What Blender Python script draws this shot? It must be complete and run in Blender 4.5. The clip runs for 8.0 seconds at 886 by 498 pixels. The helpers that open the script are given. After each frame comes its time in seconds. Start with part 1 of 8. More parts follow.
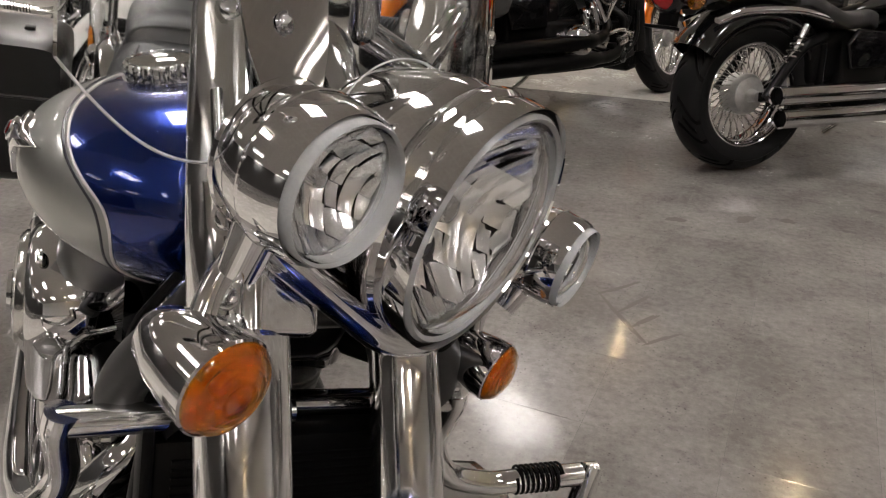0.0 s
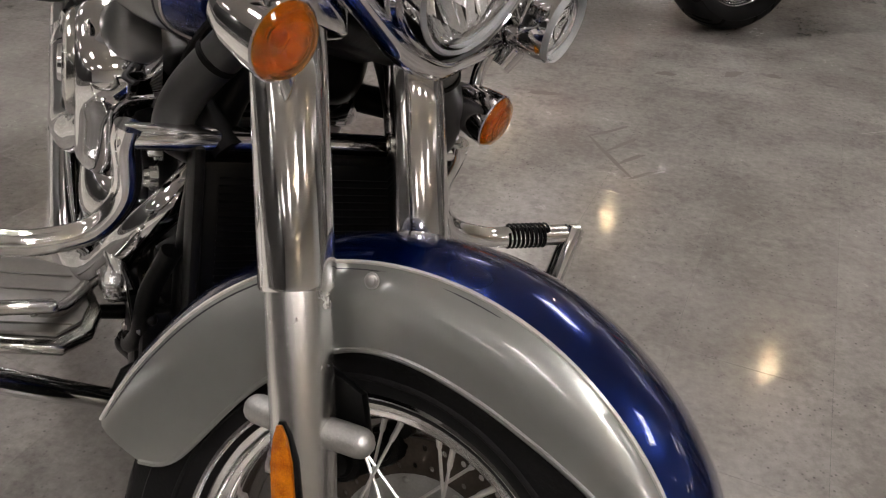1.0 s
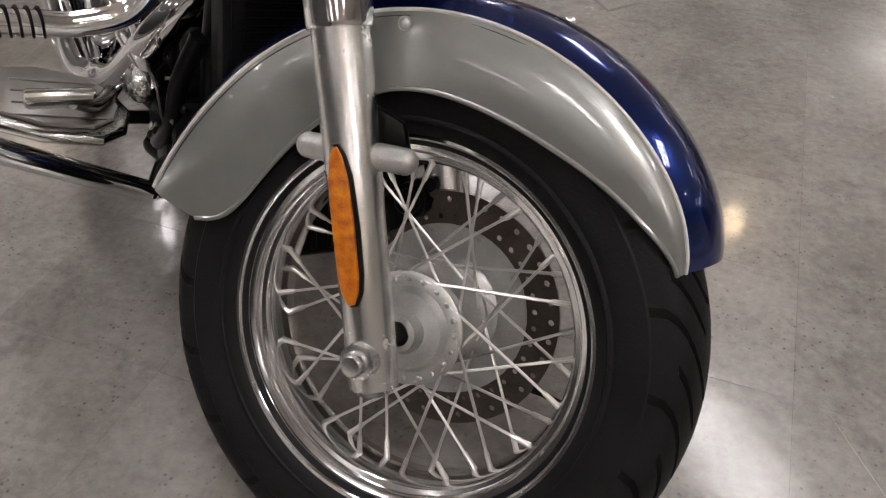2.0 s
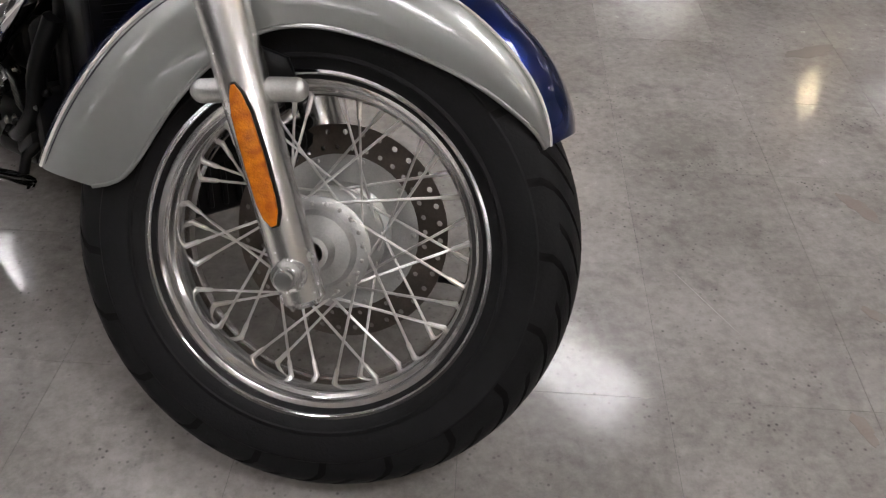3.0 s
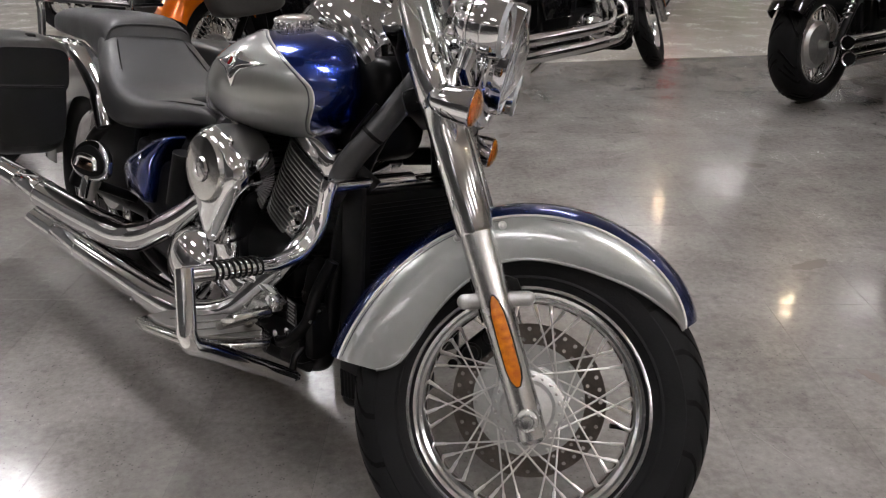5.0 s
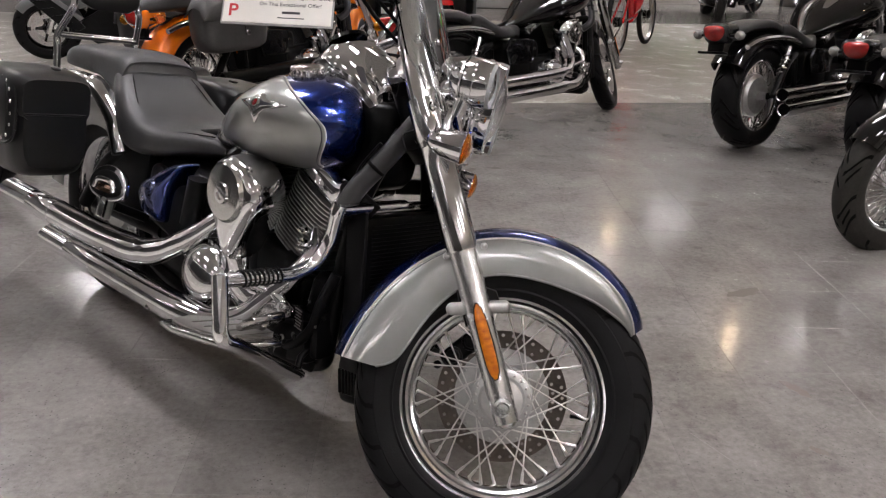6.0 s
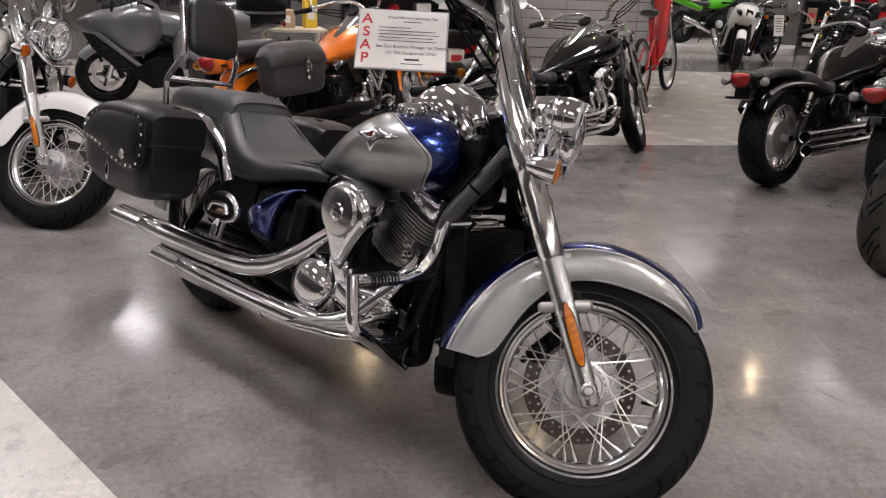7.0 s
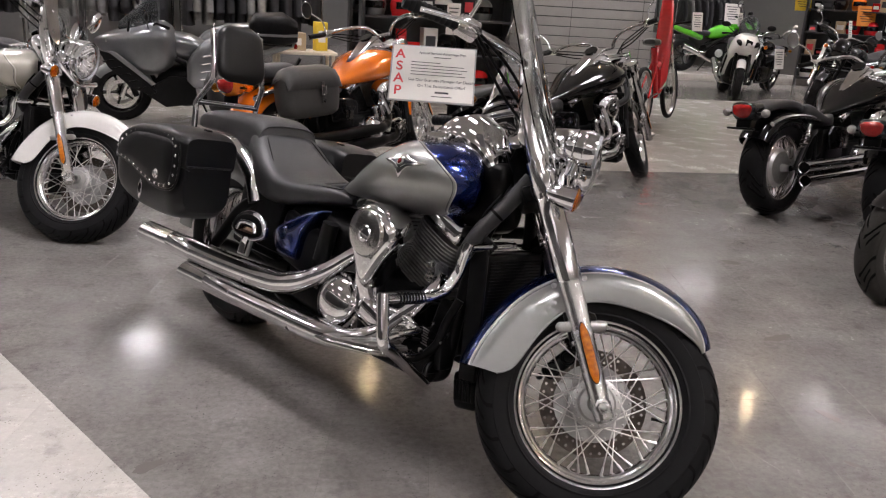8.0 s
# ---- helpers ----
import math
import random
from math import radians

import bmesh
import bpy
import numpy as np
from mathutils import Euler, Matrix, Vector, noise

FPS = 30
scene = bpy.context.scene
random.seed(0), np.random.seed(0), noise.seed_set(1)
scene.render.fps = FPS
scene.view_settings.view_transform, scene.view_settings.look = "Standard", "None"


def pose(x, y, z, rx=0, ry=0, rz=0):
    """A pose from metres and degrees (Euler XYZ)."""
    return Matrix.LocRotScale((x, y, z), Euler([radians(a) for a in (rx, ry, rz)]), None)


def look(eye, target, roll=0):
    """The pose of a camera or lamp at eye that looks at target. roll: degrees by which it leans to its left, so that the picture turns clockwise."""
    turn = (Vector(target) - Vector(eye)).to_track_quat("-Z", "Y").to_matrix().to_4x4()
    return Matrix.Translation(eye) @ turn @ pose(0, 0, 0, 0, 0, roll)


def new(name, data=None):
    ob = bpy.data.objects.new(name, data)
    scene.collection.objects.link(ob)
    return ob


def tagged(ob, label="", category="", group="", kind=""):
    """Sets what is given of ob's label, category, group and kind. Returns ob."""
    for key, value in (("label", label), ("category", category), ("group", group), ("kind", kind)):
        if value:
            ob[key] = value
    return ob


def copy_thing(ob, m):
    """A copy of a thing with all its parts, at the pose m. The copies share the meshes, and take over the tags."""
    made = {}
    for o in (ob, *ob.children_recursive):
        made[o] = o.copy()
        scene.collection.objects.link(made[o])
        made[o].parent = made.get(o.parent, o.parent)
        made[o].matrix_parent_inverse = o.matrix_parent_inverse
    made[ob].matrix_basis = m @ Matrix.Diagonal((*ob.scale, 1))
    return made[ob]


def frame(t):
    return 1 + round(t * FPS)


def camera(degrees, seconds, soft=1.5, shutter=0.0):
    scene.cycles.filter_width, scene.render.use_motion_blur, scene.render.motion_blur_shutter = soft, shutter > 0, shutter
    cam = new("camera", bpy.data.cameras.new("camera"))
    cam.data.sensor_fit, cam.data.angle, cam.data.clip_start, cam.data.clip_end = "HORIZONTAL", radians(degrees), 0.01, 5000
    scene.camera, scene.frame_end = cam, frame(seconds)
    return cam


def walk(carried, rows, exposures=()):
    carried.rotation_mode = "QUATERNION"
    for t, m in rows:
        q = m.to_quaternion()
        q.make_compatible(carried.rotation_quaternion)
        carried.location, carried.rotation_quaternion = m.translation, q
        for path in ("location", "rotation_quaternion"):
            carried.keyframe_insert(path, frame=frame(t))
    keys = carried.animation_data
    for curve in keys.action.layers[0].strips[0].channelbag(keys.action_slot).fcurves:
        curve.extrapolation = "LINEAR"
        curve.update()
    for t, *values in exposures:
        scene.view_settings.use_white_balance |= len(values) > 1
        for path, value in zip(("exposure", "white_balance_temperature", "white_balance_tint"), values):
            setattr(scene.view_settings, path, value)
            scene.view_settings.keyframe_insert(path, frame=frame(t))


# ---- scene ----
# ---- camera and its walk ----
cam = camera(56.76, 8.0, soft=1.2)
PATH = [
    (0, (-0.0102, -0.0077, 1.0982), (-0.4031, 1.7693, 0.2689), 2.46),
    (0.5, (-0.0034, -0.0907, 1.0592), (-0.3338, 1.6532, 0.1373), 2.61),
    (1, (0.0249, -0.1994, 1.0176), (-0.3124, 1.4651, -0.0385), 3.31),
    (1.5, (0.0293, -0.2858, 0.9830), (-0.2907, 1.3112, -0.1776), 4.47),
    (2, (0.0008, -0.3719, 0.9479), (-0.2192, 1.1585, -0.3207), 2.51),
    (2.2, (-0.0272, -0.4074, 0.9422), (-0.1388, 1.0864, -0.3830), 1.53),
    (3.3, (-0.0952, -0.5810, 0.9569), (0.1498, 0.9845, -0.2634), 1.78),
    (3.5, (-0.1154, -0.6369, 0.9905), (0.1062, 1.0110, -0.1209), 2.56),
    (4, (-0.2077, -0.7546, 1.0854), (-0.0016, 1.0131, 0.1728), 2.09),
    (4.5, (-0.3746, -0.8498, 1.1236), (-0.1838, 0.9512, 0.2750), -0.27),
    (5, (-0.4658, -0.9127, 1.1531), (-0.1788, 0.8900, 0.3359), -0.23),
    (5.2, (-0.4810, -0.9411, 1.1725), (-0.1370, 0.8630, 0.3807), 0.63),
    (6.3, (-0.6473, -1.2517, 1.2481), (-0.2447, 0.5722, 0.5331), 2.32),
    (6.5, (-0.6961, -1.3005, 1.2535), (-0.3040, 0.5367, 0.5674), 2.38),
    (7, (-0.8396, -1.4403, 1.2576), (-0.4634, 0.4164, 0.6167), 2.33),
    (7.5, (-0.9192, -1.5190, 1.2755), (-0.5374, 0.3477, 0.6675), 2.59),
    (8, (-0.9344, -1.5446, 1.2968), (-0.5491, 0.3261, 0.7034), 3.45),
]
walk(cam, [(t, look(eye, aim, lean)) for t, eye, aim, lean in PATH], exposures=[(0.0, -0.05, 7060, 10), (1.2, -0.02, 6960, 10), (2.2, 0.13, 6750, 10), (3.5, 0.14, 6500, 9), (5.2, 0.16, 6560, 10), (6.5, 0.17, 6600, 13), (8.0, 0.14, 6620, 14)])

# ---- world and lamps ----
world = bpy.data.worlds.new("showroom_air")
scene.world = world
world.use_nodes = True
world.node_tree.nodes["Background"].inputs[0].default_value = (0.9, 0.95, 1.0, 1)
world.node_tree.nodes["Background"].inputs[1].default_value = 0.03
CEILING = 3.8


# ---- materials ----
def material(name, base, rough=0.5, metal=0.0, vary=0.0, scale=20.0, bump=0.0, bump_scale=200.0, coat=0.0, rough_vary=0.0, ior=1.5,
             transmit=0.0, second=None, spec=0.5, emit=None, power=0.0, flake=0.0, anis=0.0):
    """A principled material with colour variation at two scales, gloss variation and fine relief."""
    mat = bpy.data.materials.new(name)
    mat.use_nodes = True
    nt = mat.node_tree
    b = nt.nodes["Principled BSDF"]
    b.inputs["Base Color"].default_value = (*base, 1)
    b.inputs["Roughness"].default_value = rough
    b.inputs["Metallic"].default_value = metal
    b.inputs["IOR"].default_value = ior
    b.inputs["Coat Weight"].default_value = coat
    b.inputs["Coat Roughness"].default_value = 0.03
    b.inputs["Transmission Weight"].default_value = transmit
    b.inputs["Specular IOR Level"].default_value = spec
    if anis:
        b.inputs["Anisotropic"].default_value = anis
    if emit:
        b.inputs["Emission Color"].default_value = (*emit, 1)
        b.inputs["Emission Strength"].default_value = power
    co = nt.nodes.new("ShaderNodeTexCoord")
    if vary or rough_vary or second:
        n1 = nt.nodes.new("ShaderNodeTexNoise")
        n1.inputs["Scale"].default_value = scale
        n1.inputs["Detail"].default_value = 6
        nt.links.new(co.outputs["Object"], n1.inputs["Vector"])
        n2 = nt.nodes.new("ShaderNodeTexNoise")
        n2.inputs["Scale"].default_value = scale * 9
        n2.inputs["Detail"].default_value = 3
        nt.links.new(co.outputs["Object"], n2.inputs["Vector"])
        mx = nt.nodes.new("ShaderNodeMath")
        mx.operation = "MULTIPLY_ADD"
        mx.inputs[1].default_value = 0.35
        nt.links.new(n2.outputs["Fac"], mx.inputs[0])
        half = nt.nodes.new("ShaderNodeMath")
        half.operation = "MULTIPLY"
        half.inputs[1].default_value = 0.65
        nt.links.new(n1.outputs["Fac"], half.inputs[0])
        nt.links.new(half.outputs[0], mx.inputs[2])
        if vary or second:
            ramp = nt.nodes.new("ShaderNodeValToRGB")
            lo = second or tuple(max(0, c * (1 - vary)) for c in base)
            hi = tuple(min(1, c * (1 + vary)) for c in base)
            ramp.color_ramp.elements[0].position, ramp.color_ramp.elements[1].position = 0.32, 0.68
            ramp.color_ramp.elements[0].color = (*lo, 1)
            ramp.color_ramp.elements[1].color = (*hi, 1)
            nt.links.new(mx.outputs[0], ramp.inputs[0])
            nt.links.new(ramp.outputs[0], b.inputs["Base Color"])
        if rough_vary:
            rr = nt.nodes.new("ShaderNodeMapRange")
            rr.inputs["From Min"].default_value, rr.inputs["From Max"].default_value = 0.3, 0.7
            rr.inputs["To Min"].default_value, rr.inputs["To Max"].default_value = max(0, rough - rough_vary), min(1, rough + rough_vary)
            nt.links.new(mx.outputs[0], rr.inputs[0])
            nt.links.new(rr.outputs[0], b.inputs["Roughness"])
    if bump:
        n3 = nt.nodes.new("ShaderNodeTexNoise")
        n3.inputs["Scale"].default_value = bump_scale
        n3.inputs["Detail"].default_value = 4
        nt.links.new(co.outputs["Object"], n3.inputs["Vector"])
        bp = nt.nodes.new("ShaderNodeBump")
        bp.inputs["Strength"].default_value = bump
        bp.inputs["Distance"].default_value = 0.002
        nt.links.new(n3.outputs["Fac"], bp.inputs["Height"])
        nt.links.new(bp.outputs[0], b.inputs["Normal"])
    if flake:
        v = nt.nodes.new("ShaderNodeTexVoronoi")
        v.inputs["Scale"].default_value = 1600
        nt.links.new(co.outputs["Object"], v.inputs["Vector"])
        bp = nt.nodes.new("ShaderNodeBump")
        bp.inputs["Strength"].default_value = flake
        bp.inputs["Distance"].default_value = 0.0006
        nt.links.new(v.outputs["Distance"], bp.inputs["Height"])
        nt.links.new(bp.outputs[0], b.inputs["Normal"])
    return mat


CHROME = material("chrome", (0.70, 0.70, 0.71), 0.04, 1.0, rough_vary=0.03, scale=14, bump=0.012, bump_scale=30)
CHROME_SOFT = material("fork_chrome", (0.82, 0.82, 0.82), 0.09, 1.0, rough_vary=0.025, scale=20)
CHROME_DULL = material("worn_chrome", (0.54, 0.535, 0.52), 0.16, 1.0, rough_vary=0.08, scale=20, bump=0.05, bump_scale=60)
RIM = material("polished_rim_metal", (0.88, 0.88, 0.885), 0.12, 1.0, rough_vary=0.05, scale=25)
ALU = material("brushed_aluminium", (0.70, 0.70, 0.695), 0.25, 1.0, vary=0.03, scale=30, rough_vary=0.04, anis=0.4)
ALU_CAST = material("cast_aluminium", (0.48, 0.48, 0.47), 0.45, 1.0, vary=0.15, scale=40, bump=0.25, bump_scale=350)
STEEL = material("steel", (0.45, 0.44, 0.42), 0.3, 1.0, vary=0.2, scale=60)
SPOKE = material("zinc_spoke_wire", (0.74, 0.73, 0.71), 0.28, 1.0, vary=0.1, scale=40)
DISC = material("brake_disc_steel", (0.085, 0.070, 0.060), 0.40, 0.8, vary=0.3, scale=30)
BLUE = material("metallic_blue_paint", (0.0006, 0.0135, 0.118), 0.22, 0.85, vary=0.12, scale=8, coat=1.0, flake=0.04)
SILVER = material("metallic_silver_paint", (0.275, 0.28, 0.272), 0.36, 0.76, vary=0.05, scale=6, coat=1.0, flake=0.05)
STRIPE = material("pinstripe_paint", (0.52, 0.50, 0.48), 0.35, 0.0, vary=0.1, coat=0.5)
STRIPE_DARK = material("dark_pinstripe_paint", (0.02, 0.02, 0.03), 0.3, 0.0, vary=0.1, coat=0.5)
WHITE = material("pearl_white_paint", (0.78, 0.77, 0.74), 0.2, 0.0, vary=0.04, scale=6, coat=1.0)
CREAM = material("champagne_paint", (0.55, 0.52, 0.46), 0.25, 0.35, vary=0.05, scale=6, coat=1.0, flake=0.1)
ORANGE = material("candy_orange_paint", (0.78, 0.175, 0.006), 0.22, 0.25, vary=0.08, scale=6, coat=1.0, flake=0.08)
GREEN = material("lime_green_paint", (0.10, 0.55, 0.02), 0.25, 0.0, vary=0.08, coat=1.0)
RED = material("red_paint", (0.55, 0.012, 0.015), 0.25, 0.0, vary=0.1, coat=0.8)
BLACK = material("gloss_black_paint", (0.003, 0.003, 0.0035), 0.30, 0.0, spec=0.05, rough_vary=0.04, scale=8, coat=1.0)
SATIN = material("satin_black_metal", (0.0025, 0.0025, 0.0027), 0.32, 0.0, spec=0.12, vary=0.4, scale=30, bump=0.1, bump_scale=200)
PLASTIC = material("dark_grey_plastic", (0.005, 0.005, 0.0055), 0.42, 0.0, spec=0.14, vary=0.25, scale=30, bump=0.15, bump_scale=500)
GREYPAINT = material("metallic_grey_fairing", (0.16, 0.168, 0.173), 0.30, 0.6, vary=0.06, scale=6, coat=0.8, flake=0.1)
RUBBER = material("tyre_rubber", (0.0065, 0.0065, 0.0072), 0.56, 0.0, spec=0.15, vary=0.35, scale=18, bump=0.2, bump_scale=260, rough_vary=0.12)
DUSTY = material("dusty_tyre_rubber", (0.030, 0.028, 0.025), 0.62, 0.0, spec=0.2, vary=0.3, scale=14, bump=0.2, bump_scale=260)
# black rubber parts, and the painted shade in tread grooves and dark openings
GROOVE = material("dark_rubber_and_shade", (0.002, 0.002, 0.002), 0.6, 0.0, spec=0.1, vary=0.3)
VINYL = material("black_vinyl", (0.024, 0.024, 0.025), 0.46, 0.0, vary=0.25, scale=14, bump=0.28, bump_scale=420, rough_vary=0.08)
LEATHER_WORN = material("charcoal_leather", (0.032, 0.031, 0.030), 0.42, 0.0, vary=0.3, scale=10, bump=0.15, bump_scale=260, rough_vary=0.06)
EMBLEM_RED = material("dark_red_enamel", (0.16, 0.008, 0.010), 0.2, 0.0, vary=0.1, coat=0.8)
CLEAR = material("clear_signal_lens", (0.24, 0.23, 0.22), 0.12, 0.0, vary=0.2, scale=60, coat=1.0)
LEATHER = material("black_leather", (0.004, 0.004, 0.0043), 0.34, 0.0, spec=0.34, vary=0.3, scale=12, bump=0.05, bump_scale=300, rough_vary=0.03)
AMBER = material("amber_plastic_lens", (1.0, 0.44, 0.010), 0.03, 0.0, second=(1.0, 0.27, 0.004), scale=60, transmit=0.90, ior=1.25, bump=0.5, bump_scale=110, coat=1.0)
REFLECTOR = material("amber_reflector", (0.66, 0.205, 0.002), 0.28, 0.0, second=(0.30, 0.060, 0.001), scale=90, spec=0.3, bump=0.7, bump_scale=420, coat=0.35)
REDLENS = material("red_plastic_lens", (0.28, 0.006, 0.005), 0.12, 0.0, vary=0.2, scale=60, bump=0.4, bump_scale=160, coat=0.8)
GLASS = material("clear_lens_glass", (0.98, 0.985, 0.99), 0.01, 0.0, transmit=1.0, ior=1.35)
RIMGLASS = material("moulded_lens_rim", (0.62, 0.64, 0.66), 0.14, 0.0, vary=0.12, scale=50, transmit=0.45, ior=1.4)
PLEXI = material("clear_plexiglass", (0.93, 0.95, 0.95), 0.04, 0.0, transmit=1.0, ior=1.2, bump=0.01, bump_scale=10)
BOWL = material("polished_reflector", (0.95, 0.955, 0.965), 0.17, 1.0, rough_vary=0.03, scale=40)
PAPER = material("white_card", (0.74, 0.72, 0.68), 0.45, 0.0, vary=0.03)
PAPER_EDGE = material("clear_plastic_sleeve", (0.38, 0.38, 0.38), 0.25, 0.0, vary=0.05)
INK_RED = material("red_print", (0.62, 0.04, 0.05), 0.6)
INK = material("black_print", (0.03, 0.03, 0.035), 0.6)
CARDBOARD = material("cardboard", (0.42, 0.31, 0.19), 0.7, vary=0.12, scale=20)
CLOTH = material("dark_cloth", (0.018, 0.018, 0.02), 0.85, vary=0.4, scale=12, bump=0.4, bump_scale=120)
CLOTH_GREY = material("grey_cloth", (0.16, 0.16, 0.15), 0.85, vary=0.3, scale=12, bump=0.4, bump_scale=120)
YELLOW = material("yellow_card", (0.72, 0.50, 0.03), 0.6, vary=0.05)
CARDS = material("orange_card", (0.80, 0.27, 0.03), 0.6, vary=0.05)
HOSE = material("grey_rubber_hose", (0.022, 0.022, 0.023), 0.45, 0.0, vary=0.2, scale=20, bump=0.05, bump_scale=200)
BRONZE = material("brown_tinted_chrome", (0.30, 0.20, 0.15), 0.15, 1.0, vary=0.2, scale=30)


# ---- building helpers ----
def thing(name, label, category, m=None, group="", kind=""):
    ob = new(name)
    ob.empty_display_size = 0.1
    ob.matrix_basis = m or Matrix()
    return tagged(ob, label, category, group, kind)


def part(name, bm, mat, parent=None, label="", m=None, angle=38):
    """Links a bmesh as one mesh object, under a thing or a part if given."""
    me = bpy.data.meshes.new(name)
    bmesh.ops.recalc_face_normals(bm, faces=bm.faces[:])
    bm.to_mesh(me)
    bm.free()
    for f in me.polygons:
        f.use_smooth = True
    me.set_sharp_from_angle(angle=radians(angle))
    for mm in (mat if isinstance(mat, (list, tuple)) else [mat]):
        me.materials.append(mm)
    ob = new(name, me)
    if parent:
        ob.parent = parent
    ob.matrix_basis = m or Matrix()
    if label:
        tagged(ob, label)
    return ob


def again(ob, parent, m):
    """Another object on the mesh of ob."""
    o = new(ob.name.split(".")[0], ob.data)
    o.parent = parent
    o.matrix_basis = m
    return o


def spline(pts, n=6):
    """A Catmull-Rom curve through the points."""
    P = [Vector(p) for p in pts]
    P = [P[0] * 2 - P[1]] + P + [P[-1] * 2 - P[-2]]
    out = []
    for i in range(1, len(P) - 2):
        a, b, c, d = P[i - 1:i + 3]
        for k in range(n):
            t = k / n
            out.append(0.5 * (2 * b + (c - a) * t + (2 * a - 5 * b + 4 * c - d) * t * t + (3 * b - a - 3 * c + d) * t ** 3))
    return out + [P[-2]]


def ease(xs, ys):
    """A smooth function through the given values."""
    xs, ys = list(xs), list(ys)

    def g(x):
        x = min(max(x, xs[0]), xs[-1])
        i = max(0, min(len(xs) - 2, sum(x > v for v in xs) - 1))
        h = xs[i + 1] - xs[i]

        def slope(k):
            if 0 < k < len(xs) - 1:
                return (ys[k + 1] - ys[k - 1]) / (xs[k + 1] - xs[k - 1])
            return (ys[1] - ys[0]) / (xs[1] - xs[0]) if k == 0 else (ys[-1] - ys[-2]) / (xs[-1] - xs[-2])
        t = (x - xs[i]) / h
        return ((2 * t ** 3 - 3 * t * t + 1) * ys[i] + (t ** 3 - 2 * t * t + t) * h * slope(i)
                + (3 * t * t - 2 * t ** 3) * ys[i + 1] + (t ** 3 - t * t) * h * slope(i + 1))
    return g


def loft(bm, rings, closed=True, caps=True, loop=False):
    vs = [[bm.verts.new(p) for p in r] for r in rings]
    n = len(vs[0])
    pairs = list(zip(vs, vs[1:])) + ([(vs[-1], vs[0])] if loop else [])
    for a, b in pairs:
        for i in range(n if closed else n - 1):
            j = (i + 1) % n
            bm.faces.new((a[i], a[j], b[j], b[i]))
    if caps and closed and not loop:
        bm.faces.new(vs[0][::-1])
        bm.faces.new(vs[-1])
    return bm


def tube(bm, pts, rad=0.01, seg=10, caps=True):
    P = [Vector(p) for p in pts]
    R = rad if isinstance(rad, (list, tuple)) else [rad] * len(P)
    if len(R) != len(P):
        R = [R[min(len(R) - 1, round(i * (len(R) - 1) / (len(P) - 1)))] for i in range(len(P))]
    rings, nrm = [], None
    for i, p in enumerate(P):
        d = (P[min(i + 1, len(P) - 1)] - P[max(i - 1, 0)]).normalized()
        if nrm is None:
            nrm = d.orthogonal().normalized()
        nrm = (nrm - d * nrm.dot(d)).normalized()
        bi = d.cross(nrm)
        rings.append([p + (nrm * math.cos(2 * math.pi * k / seg) + bi * math.sin(2 * math.pi * k / seg)) * R[i] for k in range(seg)])
    return loft(bm, rings, caps=caps)


def lathe(bm, prof, m=None, seg=32, arc=2 * math.pi):
    """Turns a profile of (radius, height) round z."""
    m = m or Matrix()
    full = abs(arc - 2 * math.pi) < 1e-6
    cols = []
    pole = {}
    for k in range(seg if full else seg + 1):
        a = arc * k / seg
        col = []
        for i, (r, z) in enumerate(prof):
            if r < 1e-6:
                if i not in pole:
                    pole[i] = bm.verts.new(m @ Vector((0, 0, z)))
                col.append(pole[i])
            else:
                col.append(bm.verts.new(m @ Vector((r * math.cos(a), r * math.sin(a), z))))
        cols.append(col)
    for k in range(seg):
        a, b = cols[k], cols[(k + 1) % len(cols)]
        for i in range(len(prof) - 1):
            f = []
            for v in (a[i], b[i], b[i + 1], a[i + 1]):
                if v not in f:
                    f.append(v)
            if len(f) > 2:
                bm.faces.new(f)
    return bm


def block(bm, size, m=None, bevel=0.004, segs=2):
    """A box with rounded edges, centred on m."""
    b2 = bmesh.new()
    bmesh.ops.create_cube(b2, size=1)
    bmesh.ops.scale(b2, vec=size, verts=b2.verts[:])
    if bevel:
        bmesh.ops.bevel(b2, geom=b2.edges[:], offset=bevel, segments=segs, affect="EDGES", profile=0.5)
    return blend(bm, b2, m)


def blend(bm, other, m=None):
    m = m or Matrix()
    vs = {v: bm.verts.new(m @ v.co) for v in other.verts}
    for f in other.faces:
        g = bm.faces.new([vs[v] for v in f.verts])
        g.material_index = f.material_index
    other.free()
    return bm


def slab(bm, outline, thick, m=None, bevel=0.002, segs=2):
    """A plate of that outline in x and y, from z 0 to thick, with rounded edges."""
    b2 = bmesh.new()
    f = b2.faces.new([b2.verts.new((x, y, 0)) for x, y in outline])
    ex = bmesh.ops.extrude_face_region(b2, geom=[f])
    bmesh.ops.translate(b2, vec=(0, 0, thick), verts=[v for v in ex["geom"] if isinstance(v, bmesh.types.BMVert)])
    if bevel:
        rim = [e for e in b2.edges if abs(e.verts[0].co.z - e.verts[1].co.z) < 1e-6]
        bmesh.ops.bevel(b2, geom=rim, offset=bevel, segments=segs, affect="EDGES", profile=0.5)
    return blend(bm, b2, m)


def aim_z(p, d):
    """The pose at p whose z points along d."""
    return Matrix.Translation(p) @ Vector(d).to_track_quat("Z", "Y").to_matrix().to_4x4()


def rod(p, q, r, seg=10):
    return tube(bmesh.new(), [p, q], r, seg)


def ball(bm, r, m=None, seg=16, squash=1.0):
    prof = [(r * math.sin(math.pi * i / 8), -r * squash * math.cos(math.pi * i / 8)) for i in range(9)]
    return lathe(bm, [(0, -r * squash)] + prof[1:-1] + [(0, r * squash)], m, seg)


